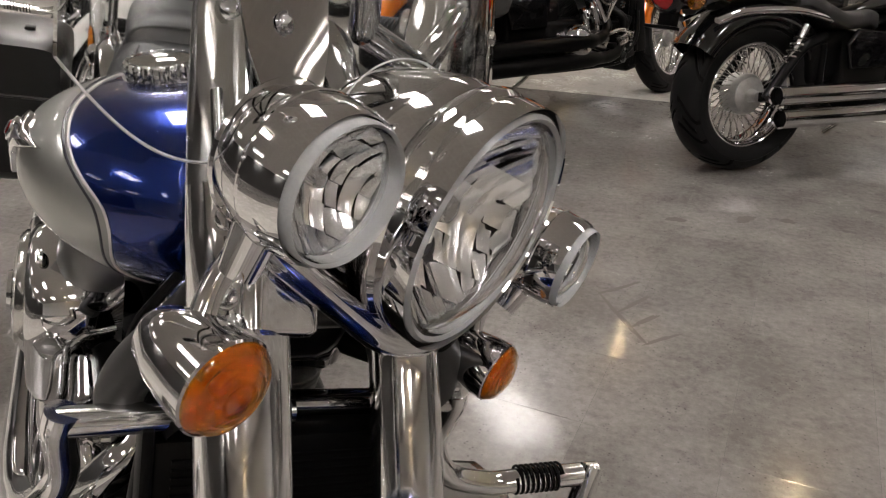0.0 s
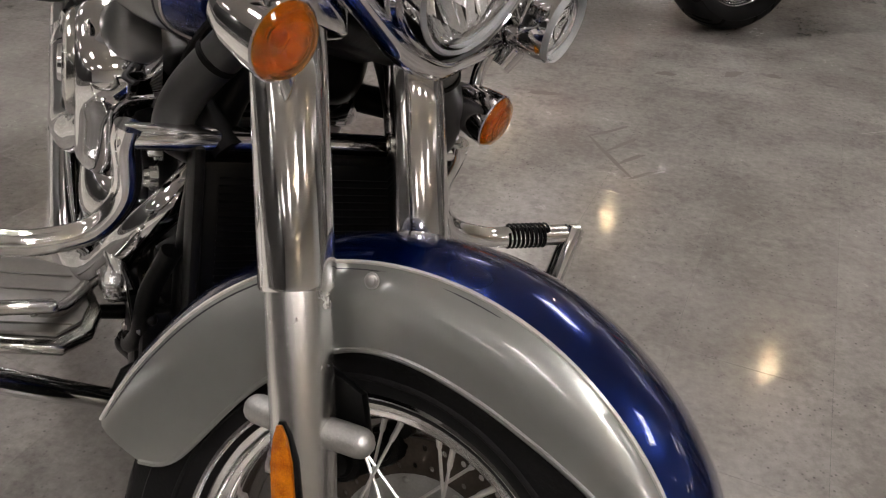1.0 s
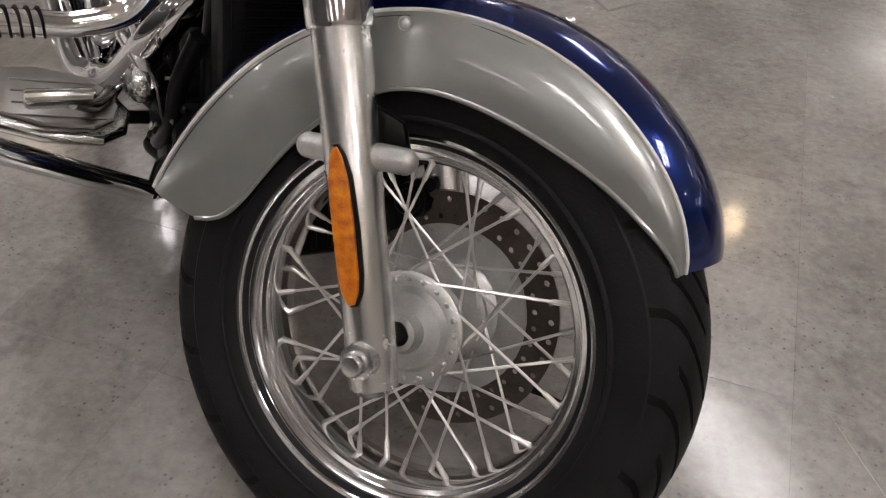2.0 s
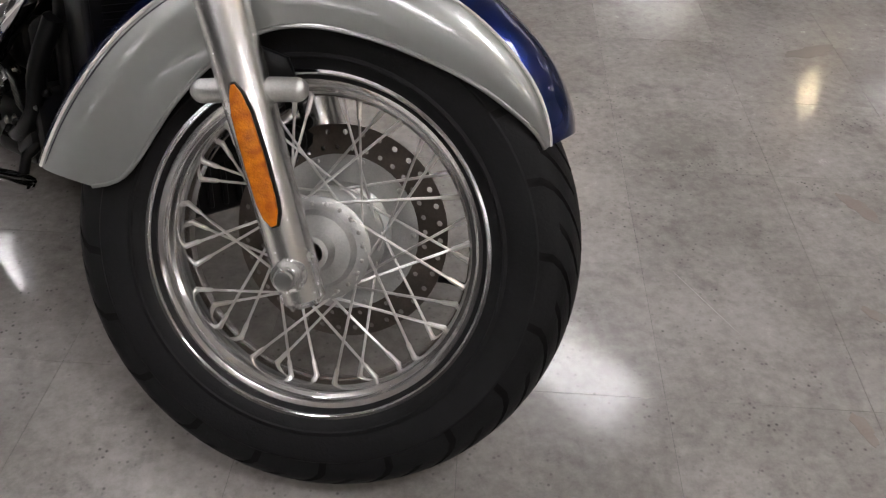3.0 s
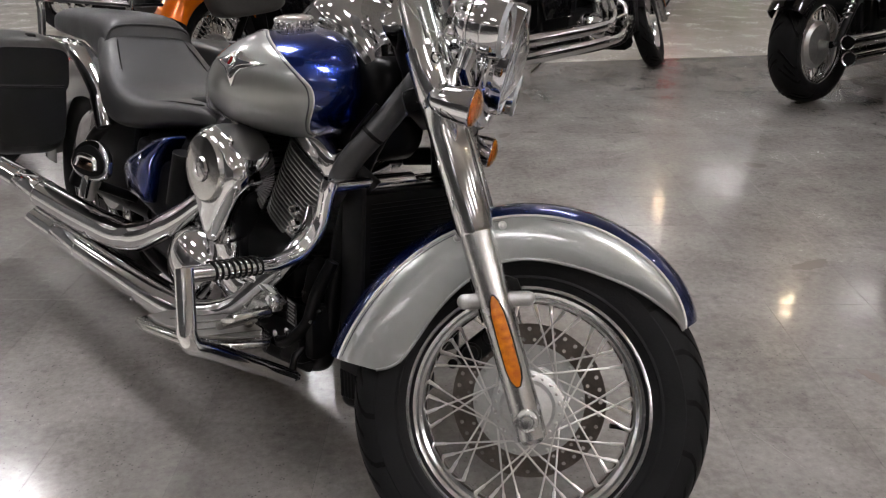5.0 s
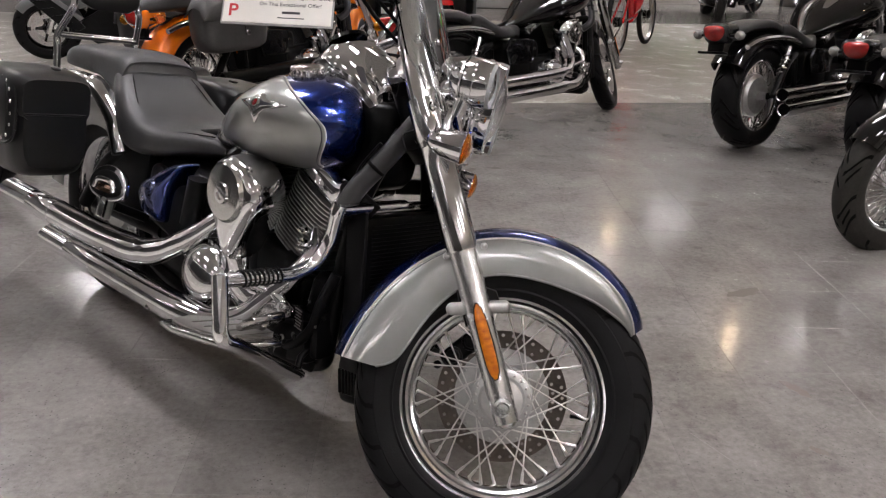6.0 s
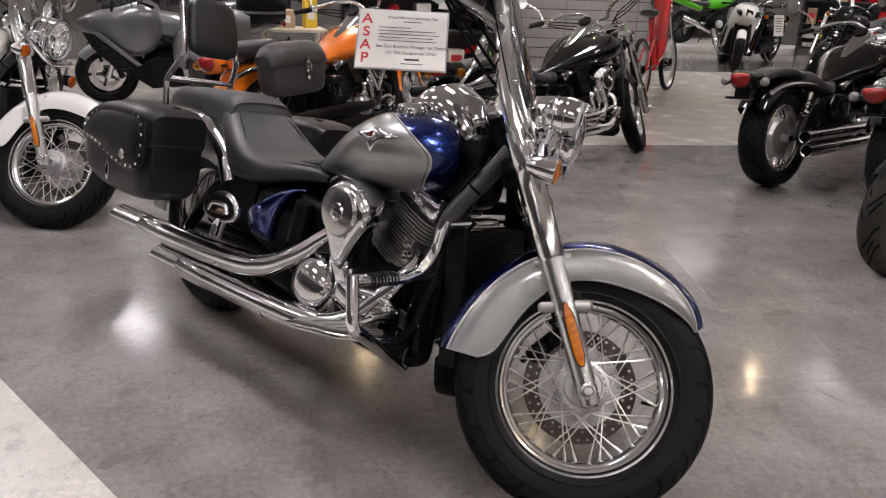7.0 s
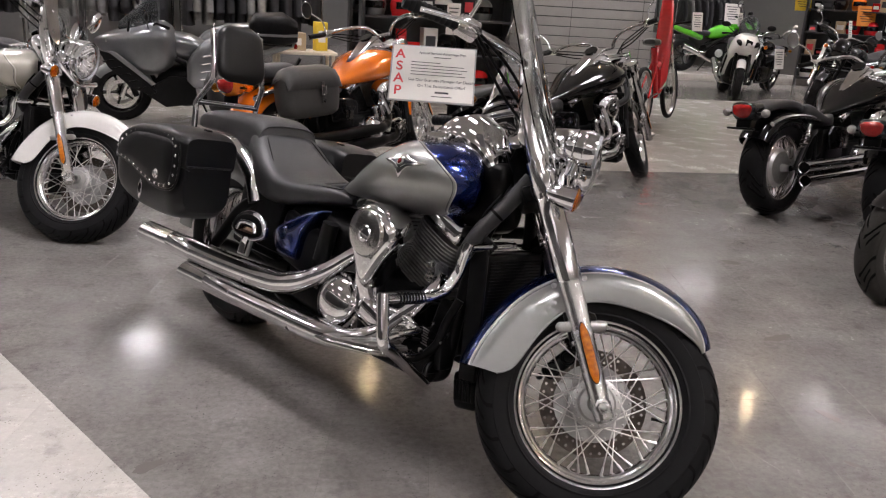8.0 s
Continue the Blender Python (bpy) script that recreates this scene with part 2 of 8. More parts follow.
def bolt(parent, name, p, d, r=0.008, mat=None, m=None, h=0.5):
    bm = lathe(bmesh.new(), [(0, r * h * 1.1), (r * 0.45, r * h * 1.05), (r * 0.8, r * h * 0.8), (r, r * h * 0.3), (r, 0), (r * 1.35, 0), (r * 1.35, -r * 0.3)],
               aim_z(p, d), 14)
    return part(name, bm, mat or CHROME, parent, m=m)


def circle(r, n=24, sx=1.0, sy=1.0, cx=0.0, cy=0.0):
    return [(cx + r * sx * math.cos(2 * math.pi * i / n), cy + r * sy * math.sin(2 * math.pi * i / n)) for i in range(n)]


# ---- the setting: floor, ceiling, walls, lamps ----
TURN = radians(34.5)                       # the building stands turned to the world's axes
U, W = Vector((-math.sin(TURN), math.cos(TURN), 0)), Vector((math.cos(TURN), math.sin(TURN), 0))


def uw(u, w, z=0.0):
    return U * u + W * w + Vector((0, 0, z))


def floor_material(name, base, second, rough):
    mat = material(name, base, rough, 0.0, second=second, scale=3.2, spec=0.175)
    nt = mat.node_tree
    b = nt.nodes["Principled BSDF"]
    geo = nt.nodes.new("ShaderNodeNewGeometry")
    info = nt.nodes.new("ShaderNodeObjectInfo")
    # scuffs and blotches at world scale
    big = nt.nodes.new("ShaderNodeTexNoise")
    big.inputs["Scale"].default_value, big.inputs["Detail"].default_value, big.inputs["Distortion"].default_value = 4.0, 12, 0.0
    fine = nt.nodes.new("ShaderNodeTexNoise")
    fine.inputs["Scale"].default_value, fine.inputs["Detail"].default_value, fine.inputs["Roughness"].default_value = 46, 10, 0.72
    speck = nt.nodes.new("ShaderNodeTexVoronoi")
    speck.inputs["Scale"].default_value = 75
    speck.inputs["Randomness"].default_value = 1.0
    for n in (big, fine, speck):
        nt.links.new(geo.outputs["Position"], n.inputs["Vector"])
    mix = nt.nodes.new("ShaderNodeMath")
    mix.operation = "MULTIPLY_ADD"
    mix.inputs[1].default_value = 0.46
    nt.links.new(big.outputs["Fac"], mix.inputs[0])
    sm = nt.nodes.new("ShaderNodeMath")
    sm.operation = "MULTIPLY"
    sm.inputs[1].default_value = 0.54
    nt.links.new(fine.outputs["Fac"], sm.inputs[0])
    nt.links.new(sm.outputs[0], mix.inputs[2])
    ramp = nt.nodes.new("ShaderNodeValToRGB")
    e = ramp.color_ramp.elements
    e[0].position, e[1].position = 0.40, 0.60
    e[0].color, e[1].color = (*second, 1), (*base, 1)
    nt.links.new(mix.outputs[0], ramp.inputs[0])
    sp = nt.nodes.new("ShaderNodeMapRange")
    sp.inputs["From Min"].default_value, sp.inputs["From Max"].default_value = 0.06, 0.24
    sp.inputs["To Min"].default_value, sp.inputs["To Max"].default_value = 0.34, 1.0
    nt.links.new(speck.outputs["Distance"], sp.inputs[0])
    rnd = nt.nodes.new("ShaderNodeMapRange")
    rnd.inputs["To Min"].default_value, rnd.inputs["To Max"].default_value = 0.93, 1.07
    nt.links.new(info.outputs["Random"], rnd.inputs[0])
    # pits gather in worn patches
    patch = nt.nodes.new("ShaderNodeTexNoise")
    patch.inputs["Scale"].default_value, patch.inputs["Detail"].default_value, patch.inputs["Roughness"].default_value = 7.0, 7, 0.75
    nt.links.new(geo.outputs["Position"], patch.inputs["Vector"])
    gate = nt.nodes.new("ShaderNodeMapRange")
    gate.inputs["From Min"].default_value, gate.inputs["From Max"].default_value = 0.44, 0.60
    nt.links.new(patch.outputs["Fac"], gate.inputs[0])
    pits = nt.nodes.new("ShaderNodeMix")
    pits.inputs["A"].default_value = 1.0
    nt.links.new(gate.outputs[0], pits.inputs["Factor"])
    nt.links.new(sp.outputs[0], pits.inputs["B"])
    mul = nt.nodes.new("ShaderNodeMath")
    mul.operation = "MULTIPLY"
    nt.links.new(pits.outputs["Result"], mul.inputs[0])
    nt.links.new(rnd.outputs[0], mul.inputs[1])
    scuff = nt.nodes.new("ShaderNodeTexNoise")
    scuff.inputs["Scale"].default_value, scuff.inputs["Detail"].default_value, scuff.inputs["Roughness"].default_value = 11, 9, 0.68
    nt.links.new(geo.outputs["Position"], scuff.inputs["Vector"])
    worn = nt.nodes.new("ShaderNodeMapRange")
    worn.inputs["From Min"].default_value, worn.inputs["From Max"].default_value = 0.54, 0.66
    worn.inputs["To Min"].default_value, worn.inputs["To Max"].default_value = 1.0, 0.78
    nt.links.new(scuff.outputs["Fac"], worn.inputs[0])
    both = nt.nodes.new("ShaderNodeMath")
    both.operation = "MULTIPLY"
    nt.links.new(mul.outputs[0], both.inputs[0])
    nt.links.new(worn.outputs[0], both.inputs[1])
    tint = nt.nodes.new("ShaderNodeVectorMath")
    tint.operation = "SCALE"
    nt.links.new(ramp.outputs[0], tint.inputs[0])
    nt.links.new(both.outputs[0], tint.inputs["Scale"])
    nt.links.new(tint.outputs[0], b.inputs["Base Color"])
    rr = nt.nodes.new("ShaderNodeMapRange")
    rr.inputs["From Min"].default_value, rr.inputs["From Max"].default_value = 0.3, 0.7
    rr.inputs["To Min"].default_value, rr.inputs["To Max"].default_value = rough - 0.02, rough + 0.12
    nt.links.new(mix.outputs[0], rr.inputs[0])
    nt.links.new(rr.outputs[0], b.inputs["Roughness"])
    b.inputs["Coat Weight"].default_value = 0.40
    b.inputs["Coat Roughness"].default_value = 0.085
    b.inputs["Coat IOR"].default_value = 1.45
    wave = nt.nodes.new("ShaderNodeTexNoise")
    wave.inputs["Scale"].default_value, wave.inputs["Detail"].default_value = 17, 9
    nt.links.new(geo.outputs["Position"], wave.inputs["Vector"])
    bp = nt.nodes.new("ShaderNodeBump")
    bp.inputs["Strength"].default_value, bp.inputs["Distance"].default_value = 0.065, 0.01
    nt.links.new(wave.outputs["Fac"], bp.inputs["Height"])
    nt.links.new(bp.outputs[0], b.inputs["Normal"])
    nt.links.new(bp.outputs[0], b.inputs["Coat Normal"])
    return mat


DARK_TILE = floor_material("polished_dark_grey_tile", (0.225, 0.212, 0.200), (0.144, 0.134, 0.124), 0.18)
PALE_TILE = floor_material("polished_beige_tile", (0.54, 0.515, 0.475), (0.46, 0.437, 0.402), 0.20)
GROUT = material("dark_seam", (0.07, 0.067, 0.064), 0.7, vary=0.3)
WALLPAINT = material("charcoal_wall_paint", (0.12, 0.117, 0.113), 0.6, vary=0.06, scale=2, bump=0.05)
# tones of the two unseen walls, chosen to shape reflections in chrome and paint
DIM_WALL = material("dim_unseen_wall", (0.06, 0.058, 0.056), 0.6, vary=0.05, scale=2, bump=0.05)
BOUNCE_WALL = material("pale_bounce_wall", (0.60, 0.59, 0.57), 0.6, vary=0.05, scale=2, bump=0.05)
CEILTILE = material("mineral_ceiling_tile", (0.56, 0.54, 0.51), 0.85, vary=0.08, scale=6, bump=0.3, bump_scale=90)
GRID = material("pale_ceiling_grid", (0.62, 0.60, 0.57), 0.5, vary=0.05)
LOUVRE = material("grey_metal_louvre", (0.4, 0.4, 0.4), 0.4, vary=0.05)
TUBE_LIGHT = material("fluorescent_diffuser", (0.9, 0.9, 0.9), 0.4, emit=(0.975, 0.95, 0.985), power=44.0)
WARM_LIGHT = material("warm_lamp_glass", (0.9, 0.8, 0.6), 0.4, emit=(1.0, 0.76, 0.46), power=560.0)

PALE_EDGE = ((-1.891, 1.309), (-1.272, 0.401))     # a pale band begins beyond this line, and another past BAND
BAND = (4.86, 10.2)
AISLE = 2.1                                # the width of the near pale band


def clip(poly, a, b, keep_left):
    """The part of a polygon on one side of the line a-b."""
    out = []
    s = 1 if keep_left else -1

    def side(p):
        return s * ((b[0] - a[0]) * (p[1] - a[1]) - (b[1] - a[1]) * (p[0] - a[0]))
    for i, p in enumerate(poly):
        q = poly[(i + 1) % len(poly)]
        sp, sq = side(p), side(q)
        if sp >= 0:
            out.append(p)
        if sp * sq < 0:
            t = sp / (sp - sq)
            out.append((p[0] + (q[0] - p[0]) * t, p[1] + (q[1] - p[1]) * t))
    return out


def slice_tile(poly):
    """Cuts a tile where the floor changes colour: (polygon, is pale)."""
    a, b = PALE_EDGE
    n = Vector((b[1] - a[1], a[0] - b[0])).normalized() * AISLE
    c, d = (a[0] + n.x, a[1] + n.y), (b[0] + n.x, b[1] + n.y)
    aisle = clip(poly, a, b, False)
    pale = clip(aisle, c, d, True) if aisle else []
    beyond = clip(aisle, c, d, False) if aisle else []
    rest = clip(poly, a, b, True)
    bands = [((-50, BAND[0] + 0.3), (50, BAND[0] - 0.7)), ((-50, BAND[1] + 0.3), (50, BAND[1] - 0.7))]
    near = clip(rest, *bands[0], False) if rest else []
    far = clip(rest, *bands[0], True) if rest else []
    mid = clip(far, *bands[1], False) if far else []
    past = clip(far, *bands[1], True) if far else []
    return [(p, c) for p, c in ((pale, True), (beyond, False), (near, False), (mid, True), (past, False)) if len(p) > 2]


def build_floor():
    bm = bmesh.new()
    block(bm, (46, 46, 0.1), pose(1, 4, -0.0507), 0)
    ground = tagged(part("floor", bm, GROUT), "polished floor of square tiles, dark grey with pale beige bands", "floor", kind="structure")
    size, gap = 0.3048, 0.00028
    ang = radians(79.7)
    ax, ay = (math.cos(ang), math.sin(ang)), (-math.sin(ang), math.cos(ang))
    ox, oy = -1.518, 1.809
    joined = {True: bmesh.new(), False: bmesh.new()}
    singles = []
    for i in range(-45, 60):
        for j in range(-55, 45):
            cx, cy = ox + ax[0] * size * (i + 0.5) + ay[0] * size * (j + 0.5), oy + ax[1] * size * (i + 0.5) + ay[1] * size * (j + 0.5)
            if not (-9 < cx < 15 and -7 < cy < 19):
                continue
            h = size / 2 - gap
            poly = [(cx + ax[0] * h * s + ay[0] * h * t, cy + ax[1] * h * s + ay[1] * h * t) for s, t in ((-1, -1), (1, -1), (1, 1), (-1, 1))]
            bits = slice_tile(poly)
            if len(bits) == 1 and -2.0 < cx < 2.7 and -0.4 < cy < 4.4 and len(singles) < 290:
                singles.append((cx, cy, bits[0][1]))
                continue
            for p, pale in bits:
                b2 = joined[pale]
                top = [b2.verts.new((x, y, 0)) for x, y in p]
                low = [b2.verts.new((x, y, -0.0006)) for x, y in p]
                b2.faces.new(top)
                for k in range(len(p)):
                    b2.faces.new((top[k], low[k], low[(k + 1) % len(p)], top[(k + 1) % len(p)]))
    for pale, b2 in joined.items():
        tagged(part("tiles", b2, PALE_TILE if pale else DARK_TILE, ground), kind="stuff")
    shared = {}
    for pale in (False, True):
        b2 = bmesh.new()
        h = size / 2 - gap
        top = [b2.verts.new((x * h, y * h, 0)) for x, y in ((-1, -1), (1, -1), (1, 1), (-1, 1))]
        low = [b2.verts.new((v.co.x, v.co.y, -0.0006)) for v in top]
        b2.faces.new(top)
        for k in range(4):
            b2.faces.new((top[k], low[k], low[(k + 1) % 4], top[(k + 1) % 4]))
        me = bpy.data.meshes.new("tile")
        b2.to_mesh(me)
        b2.free()
        me.materials.append(PALE_TILE if pale else DARK_TILE)
        shared[pale] = me
    for cx, cy, pale in singles:
        o = new("tile", shared[pale])
        o.parent = ground
        o.matrix_basis = pose(cx, cy, 0, 0, 0, 79.7)


ROOM = (-9.0, 15.0, -9.0, 15.5, 0.2)      # extent along the building, across it, and the walls' thickness


def build_room():
    lo_u, hi_u, lo_w, hi_w, t = ROOM
    cu, cw = (lo_u + hi_u) / 2, (lo_w + hi_w) / 2
    for name, u, w, su, sw in (("wall_north", hi_u + t / 2, cw, t, hi_w - lo_w), ("wall_south", lo_u - t / 2, cw, t, hi_w - lo_w),
                               ("wall_east", cu, hi_w + t / 2, hi_u - lo_u, t), ("wall_west", cu, lo_w - t / 2, hi_u - lo_u, t)):
        bm = block(bmesh.new(), (sw, su, CEILING + 0.4), Matrix.Translation(uw(u, w, (CEILING + 0.4) / 2)) @ pose(0, 0, 0, 0, 0, 34.5), 0)
        dark = name in ("wall_north", "wall_east")
        # unseen south wall is pale to brighten the fender, west dark to deepen chrome
        paint, tone = (WALLPAINT, "charcoal") if dark else (BOUNCE_WALL, "pale") if name == "wall_south" else (DIM_WALL, "dark grey")
        tagged(part(name, bm, paint), f"plain {tone} painted showroom wall", "wall", kind="structure")
    bm = block(bmesh.new(), (hi_w - lo_w, hi_u - lo_u, 0.06), Matrix.Translation(uw(cu, cw, CEILING + 0.08)) @ pose(0, 0, 0, 0, 0, 34.5), 0)
    n = 0
    for a in range(int((hi_u - lo_u) / 0.61)):
        for c in range(int((hi_w - lo_w) / 0.61)):
            u, w = lo_u + 0.305 + a * 0.61, lo_w + 0.305 + c * 0.61
            m = Matrix.Translation(uw(u, w, CEILING + 0.025)) @ pose(0, 0, 0, 0, 0, 34.5)
            h = 0.293
            top = [bm.verts.new(m @ Vector((x * h, y * h, 0.012))) for x, y in ((-1, -1), (1, -1), (1, 1), (-1, 1))]
            bm.faces.new(top).material_index = 1
            n += 1
    ceiling = tagged(part("ceiling", bm, [GRID, CEILTILE]), "suspended ceiling of dull mineral tiles", "ceiling", kind="structure")
    return ceiling


def troffer(m):
    """A recessed fluorescent fitting with a parabolic louvre of three rows."""
    ob = thing("ceiling_light", "recessed fluorescent ceiling light with a white louvre", "ceiling light", m, "ceiling lights")
    bm = bmesh.new()
    for sx, sy, x, y in ((0.61, 0.03, 0, 0.6), (0.61, 0.03, 0, -0.6), (0.03, 1.17, 0.29, 0), (0.03, 1.17, -0.29, 0)):
        block(bm, (sx, sy, 0.15), pose(x, y, -0.04), 0.004, 1)
    part("frame", bm, GRID, ob)
    bm = bmesh.new()
    for x in (-0.165, -0.055, 0.055, 0.165):
        block(bm, (0.008, 1.17, 0.075), pose(x, 0, -0.015), 0)
    for k in range(1, 4):
        block(bm, (0.55, 0.006, 0.04), pose(0, -0.585 + 1.17 * k / 4, -0.02), 0)
    part("louvre", bm, LOUVRE, ob, "deep grey metal louvre")
    bm = bmesh.new()
    bm.faces.new([bm.verts.new((x * 0.275, y * 0.585, 0.03)) for x, y in ((-1, -1), (-1, 1), (1, 1), (1, -1))])
    part("diffuser", bm, TUBE_LIGHT, ob)
    return ob


def downlight(m):
    ob = thing("downlight", "small round warm ceiling spotlight with a white trim", "ceiling light", m, "warm spotlights")
    part("trim", lathe(bmesh.new(), [(0.042, 0.02), (0.060, 0.004), (0.072, 0.0), (0.095, -0.006), (0.098, 0.004)], seg=24), GRID, ob)
    bm = lathe(bmesh.new(), [(0, 0.012), (0.03, 0.011), (0.042, 0.016)], seg=20)
    part("lamp", bm, WARM_LIGHT, ob)
    return ob


def build_lamps():
    first = None
    for k in range(-3, 4):
        for w in (-8.8, -5.8, -2.8, 0.2, 3.2, 9.2, 12.2, 15.0):
            u = 2.1 + 3.9 * k
            if u < ROOM[0] + 0.8:
                continue
            m = Matrix.Translation(uw(u, w, CEILING - 0.012)) @ pose(0, 0, 0, 0, 0, 34.5)
            first = copy_thing(first, m) if first else troffer(m)
    spot = None
    places = [uw(4.16 + 2.87 * k, 5.1) for k in (-4, -3, -2, 0, 1, 2)] + [uw(2.7 + 2.87 * k, -0.8) for k in (-4, -3, -2, 2)]
    places += [Vector((5.15, 11.3, 0)), Vector((5.35, 7.6, 0))]
    for p in places:
        m = Matrix.Translation((p.x, p.y, CEILING - 0.004))
        spot = copy_thing(spot, m) if spot else downlight(m)


STAIN = material("brown_floor_stain", (0.125, 0.104, 0.088), 0.2, second=(0.185, 0.168, 0.155), scale=25, vary=0.3)
SCUFF = material("dark_tyre_scuff", (0.105, 0.098, 0.088), 0.12, second=(0.145, 0.136, 0.122), scale=40, vary=0.3)
SCRATCH = material("pale_scratch", (0.30, 0.285, 0.275), 0.2, vary=0.2)


def smear(m, rx, ry, mat, rng, name="stain"):
    """A thin irregular mark on the floor."""
    bm = bmesh.new()
    ph = [rng.uniform(0, 6.3) for _ in range(4)]
    pts = []
    for k in range(36):
        a = 2 * math.pi * k / 36
        r = 1 + 0.16 * math.sin(2 * a + ph[0]) + 0.12 * math.sin(3 * a + ph[1]) + 0.09 * math.sin(7 * a + ph[2]) + 0.05 * math.sin(13 * a + ph[3])
        pts.append((rx * r * math.cos(a), ry * r * math.sin(a)))
    slab(bm, pts, 0.0004, m, 0)
    part(name, bm, mat, bpy.data.objects["floor"])


def build_marks():
    rng = random.Random(12)
    for x, y, rx, ry, a, mat in ((0.21, 2.86, 0.035, 0.022, 20, SCUFF), (0.46, 2.95, 0.045, 0.024, 40, SCUFF), (0.61, 2.98, 0.030, 0.02, 10, SCUFF), (0.896, 0.654, 0.045, 0.020, -75, STAIN), (0.772, 0.367, 0.022, 0.012, -60, STAIN), (0.633, 0.146, 0.026, 0.013, -80, STAIN), (1.11, 1.303, 0.07, 0.028, 10, SCUFF), (-0.7, -0.2, 0.05, 0.03, 110, SCUFF), (-1.3, 0.55, 0.04, 0.025, 30, SCUFF), (1.45, 2.3, 0.06, 0.03, -30, SCUFF), (-0.2, 2.5, 0.05, 0.02, 15, SCUFF)):
        smear(pose(x, y, 0.0001, 0, 0, a), rx, ry, mat, rng)
    # a fork-shaped rubber mark and a few thin scratches
    spine = [Vector((-0.018, 2.184, 0.0001)), Vector((0.035, 2.085, 0.0001)), Vector((0.075, 2.008, 0.0001)), Vector((0.116, 1.927, 0.0001))]
    tips = [Vector((0.090, 2.296, 0.0001)), Vector((0.128, 2.216, 0.0001)), Vector((0.154, 2.110, 0.0001)), Vector((0.201, 2.008, 0.0001))]
    for p, q in list(zip(spine, tips)) + [(spine[0], spine[3])]:
        d = q - p
        smear(Matrix.Translation((p + q) / 2) @ pose(0, 0, 0, 0, 0, math.degrees(math.atan2(d.y, d.x))), d.length / 2, 0.0075, SCUFF, rng, "rubber_mark")
    for x, y, l, a in ((0.50, 0.42, 0.07, 110), (1.0, 2.6, 0.16, 30), (-0.55, -0.05, 0.05, 20)):
        smear(pose(x, y, 0.0001, 0, 0, a), l, 0.0008, SCRATCH, rng, "scratch")


# ---- motorcycles: shared pieces ----
RAKE = radians(31.2)
A_UP = Vector((-math.sin(RAKE), 0, math.cos(RAKE)))      # along the fork, upwards
A_FW = Vector((math.cos(RAKE), 0, math.sin(RAKE)))       # across the fork, forwards
AXLE = Vector((1.645, 0, 0.2937))
PIVOT = AXLE - A_FW * 0.034
LEFT = Vector((0, 1, 0))


def steered(degrees):
    return Matrix.Translation(PIVOT) @ Matrix.Rotation(radians(degrees), 4, A_UP) @ Matrix.Translation(-PIVOT)


def along(s, y=0.0, f=0.0):
    """A point on the fork: s metres up from the axle, y to the left, f forwards of it."""
    return AXLE + A_UP * s + LEFT * y + A_FW * f


def tyre_mesh(R, half, bead, seg=360, tread=True, pitch=20):
    """A tyre round z with slanted grooves cut into its tread; groove faces take the second material, a darker colour
    for their shade.
    """
    side = [(bead, half * 0.70), (bead + 0.006, half * 0.80), (bead + (R - bead) * 0.2, half * 0.92), (bead + (R - bead) * 0.42, half), (bead + (R - bead) * 0.56, half * 1.0), (bead + (R - bead) * 0.58, half * 0.975)]
    crown = []
    for k in range(17):
        a = math.pi * (0.5 - k / 16)
        zz = half * 0.972 * math.sin(a)
        crown.append((bead + (R - bead) * 0.60 + (R - bead) * 0.40 * abs(math.cos(a)) ** 0.75, zz))
    prof = side + crown[1:-1] + [(r, -z) for r, z in side[::-1]]
    bm = bmesh.new()
    cols, flags = [], []
    lo, hi = len(side), len(side) + len(crown) - 2
    for k in range(seg):
        th = 2 * math.pi * k / seg
        col, flag = [], []
        for i, (r, z) in enumerate(prof):
            q = min(0.972, abs(z) / half) if lo <= i < hi else 0.972
            ph = (k * pitch / seg + (0.5 if z < 0 else 0)) % 1.0
            cut = tread and lo <= i < hi and ((0.12 < q and ph < 0.055) or (0.42 < q < 0.88 and 0.48 < ph < 0.53))
            tt = th + 1.15 * q ** 1.6 * 2 * math.pi / pitch
            r = r - 0.007 if cut else r
            flag.append(cut)
            col.append(bm.verts.new((r * math.cos(tt), r * math.sin(tt), z)))
        cols.append(col)
        flags.append(flag)
    for k in range(seg):
        a, b = cols[k], cols[(k + 1) % seg]
        fa, fb = flags[k], flags[(k + 1) % seg]
        for i in range(len(prof) - 1):
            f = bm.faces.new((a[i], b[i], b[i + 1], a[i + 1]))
            # shade in the cuts is painted with the near-black second material
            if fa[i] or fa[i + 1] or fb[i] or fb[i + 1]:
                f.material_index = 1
    return bm


def perforated(r0, r1, n, hole, thick, shift=0.0):
    """A flat ring with a round hole in each of n cells."""
    bm = bmesh.new()
    faces = ((thick / 2), (-thick / 2))
    for z in faces:
        for k in range(n):
            a0, a1 = 2 * math.pi * (k + shift) / n, 2 * math.pi * (k + 1 + shift) / n
            am, rm = (a0 + a1) / 2, (r0 + r1) / 2
            outer = [(r0, a0), (r0, am), (r0, a1), (rm, a1), (r1, a1), (r1, am), (r1, a0), (rm, a0)]
            ov = [bm.verts.new((r * math.cos(a), r * math.sin(a), z)) for r, a in outer]
            c = Vector((rm * math.cos(am), rm * math.sin(am), z))
            hv = []
            for v in ov:
                d = (v.co - c).normalized()
                hv.append(bm.verts.new(c + d * hole))
            for i in range(8):
                j = (i + 1) % 8
                bm.faces.new((ov[i], ov[j], hv[j], hv[i]))
    for r in (r0, r1):
        lathe(bm, [(r, thick / 2), (r, -thick / 2)], seg=n * 2)
    return bm


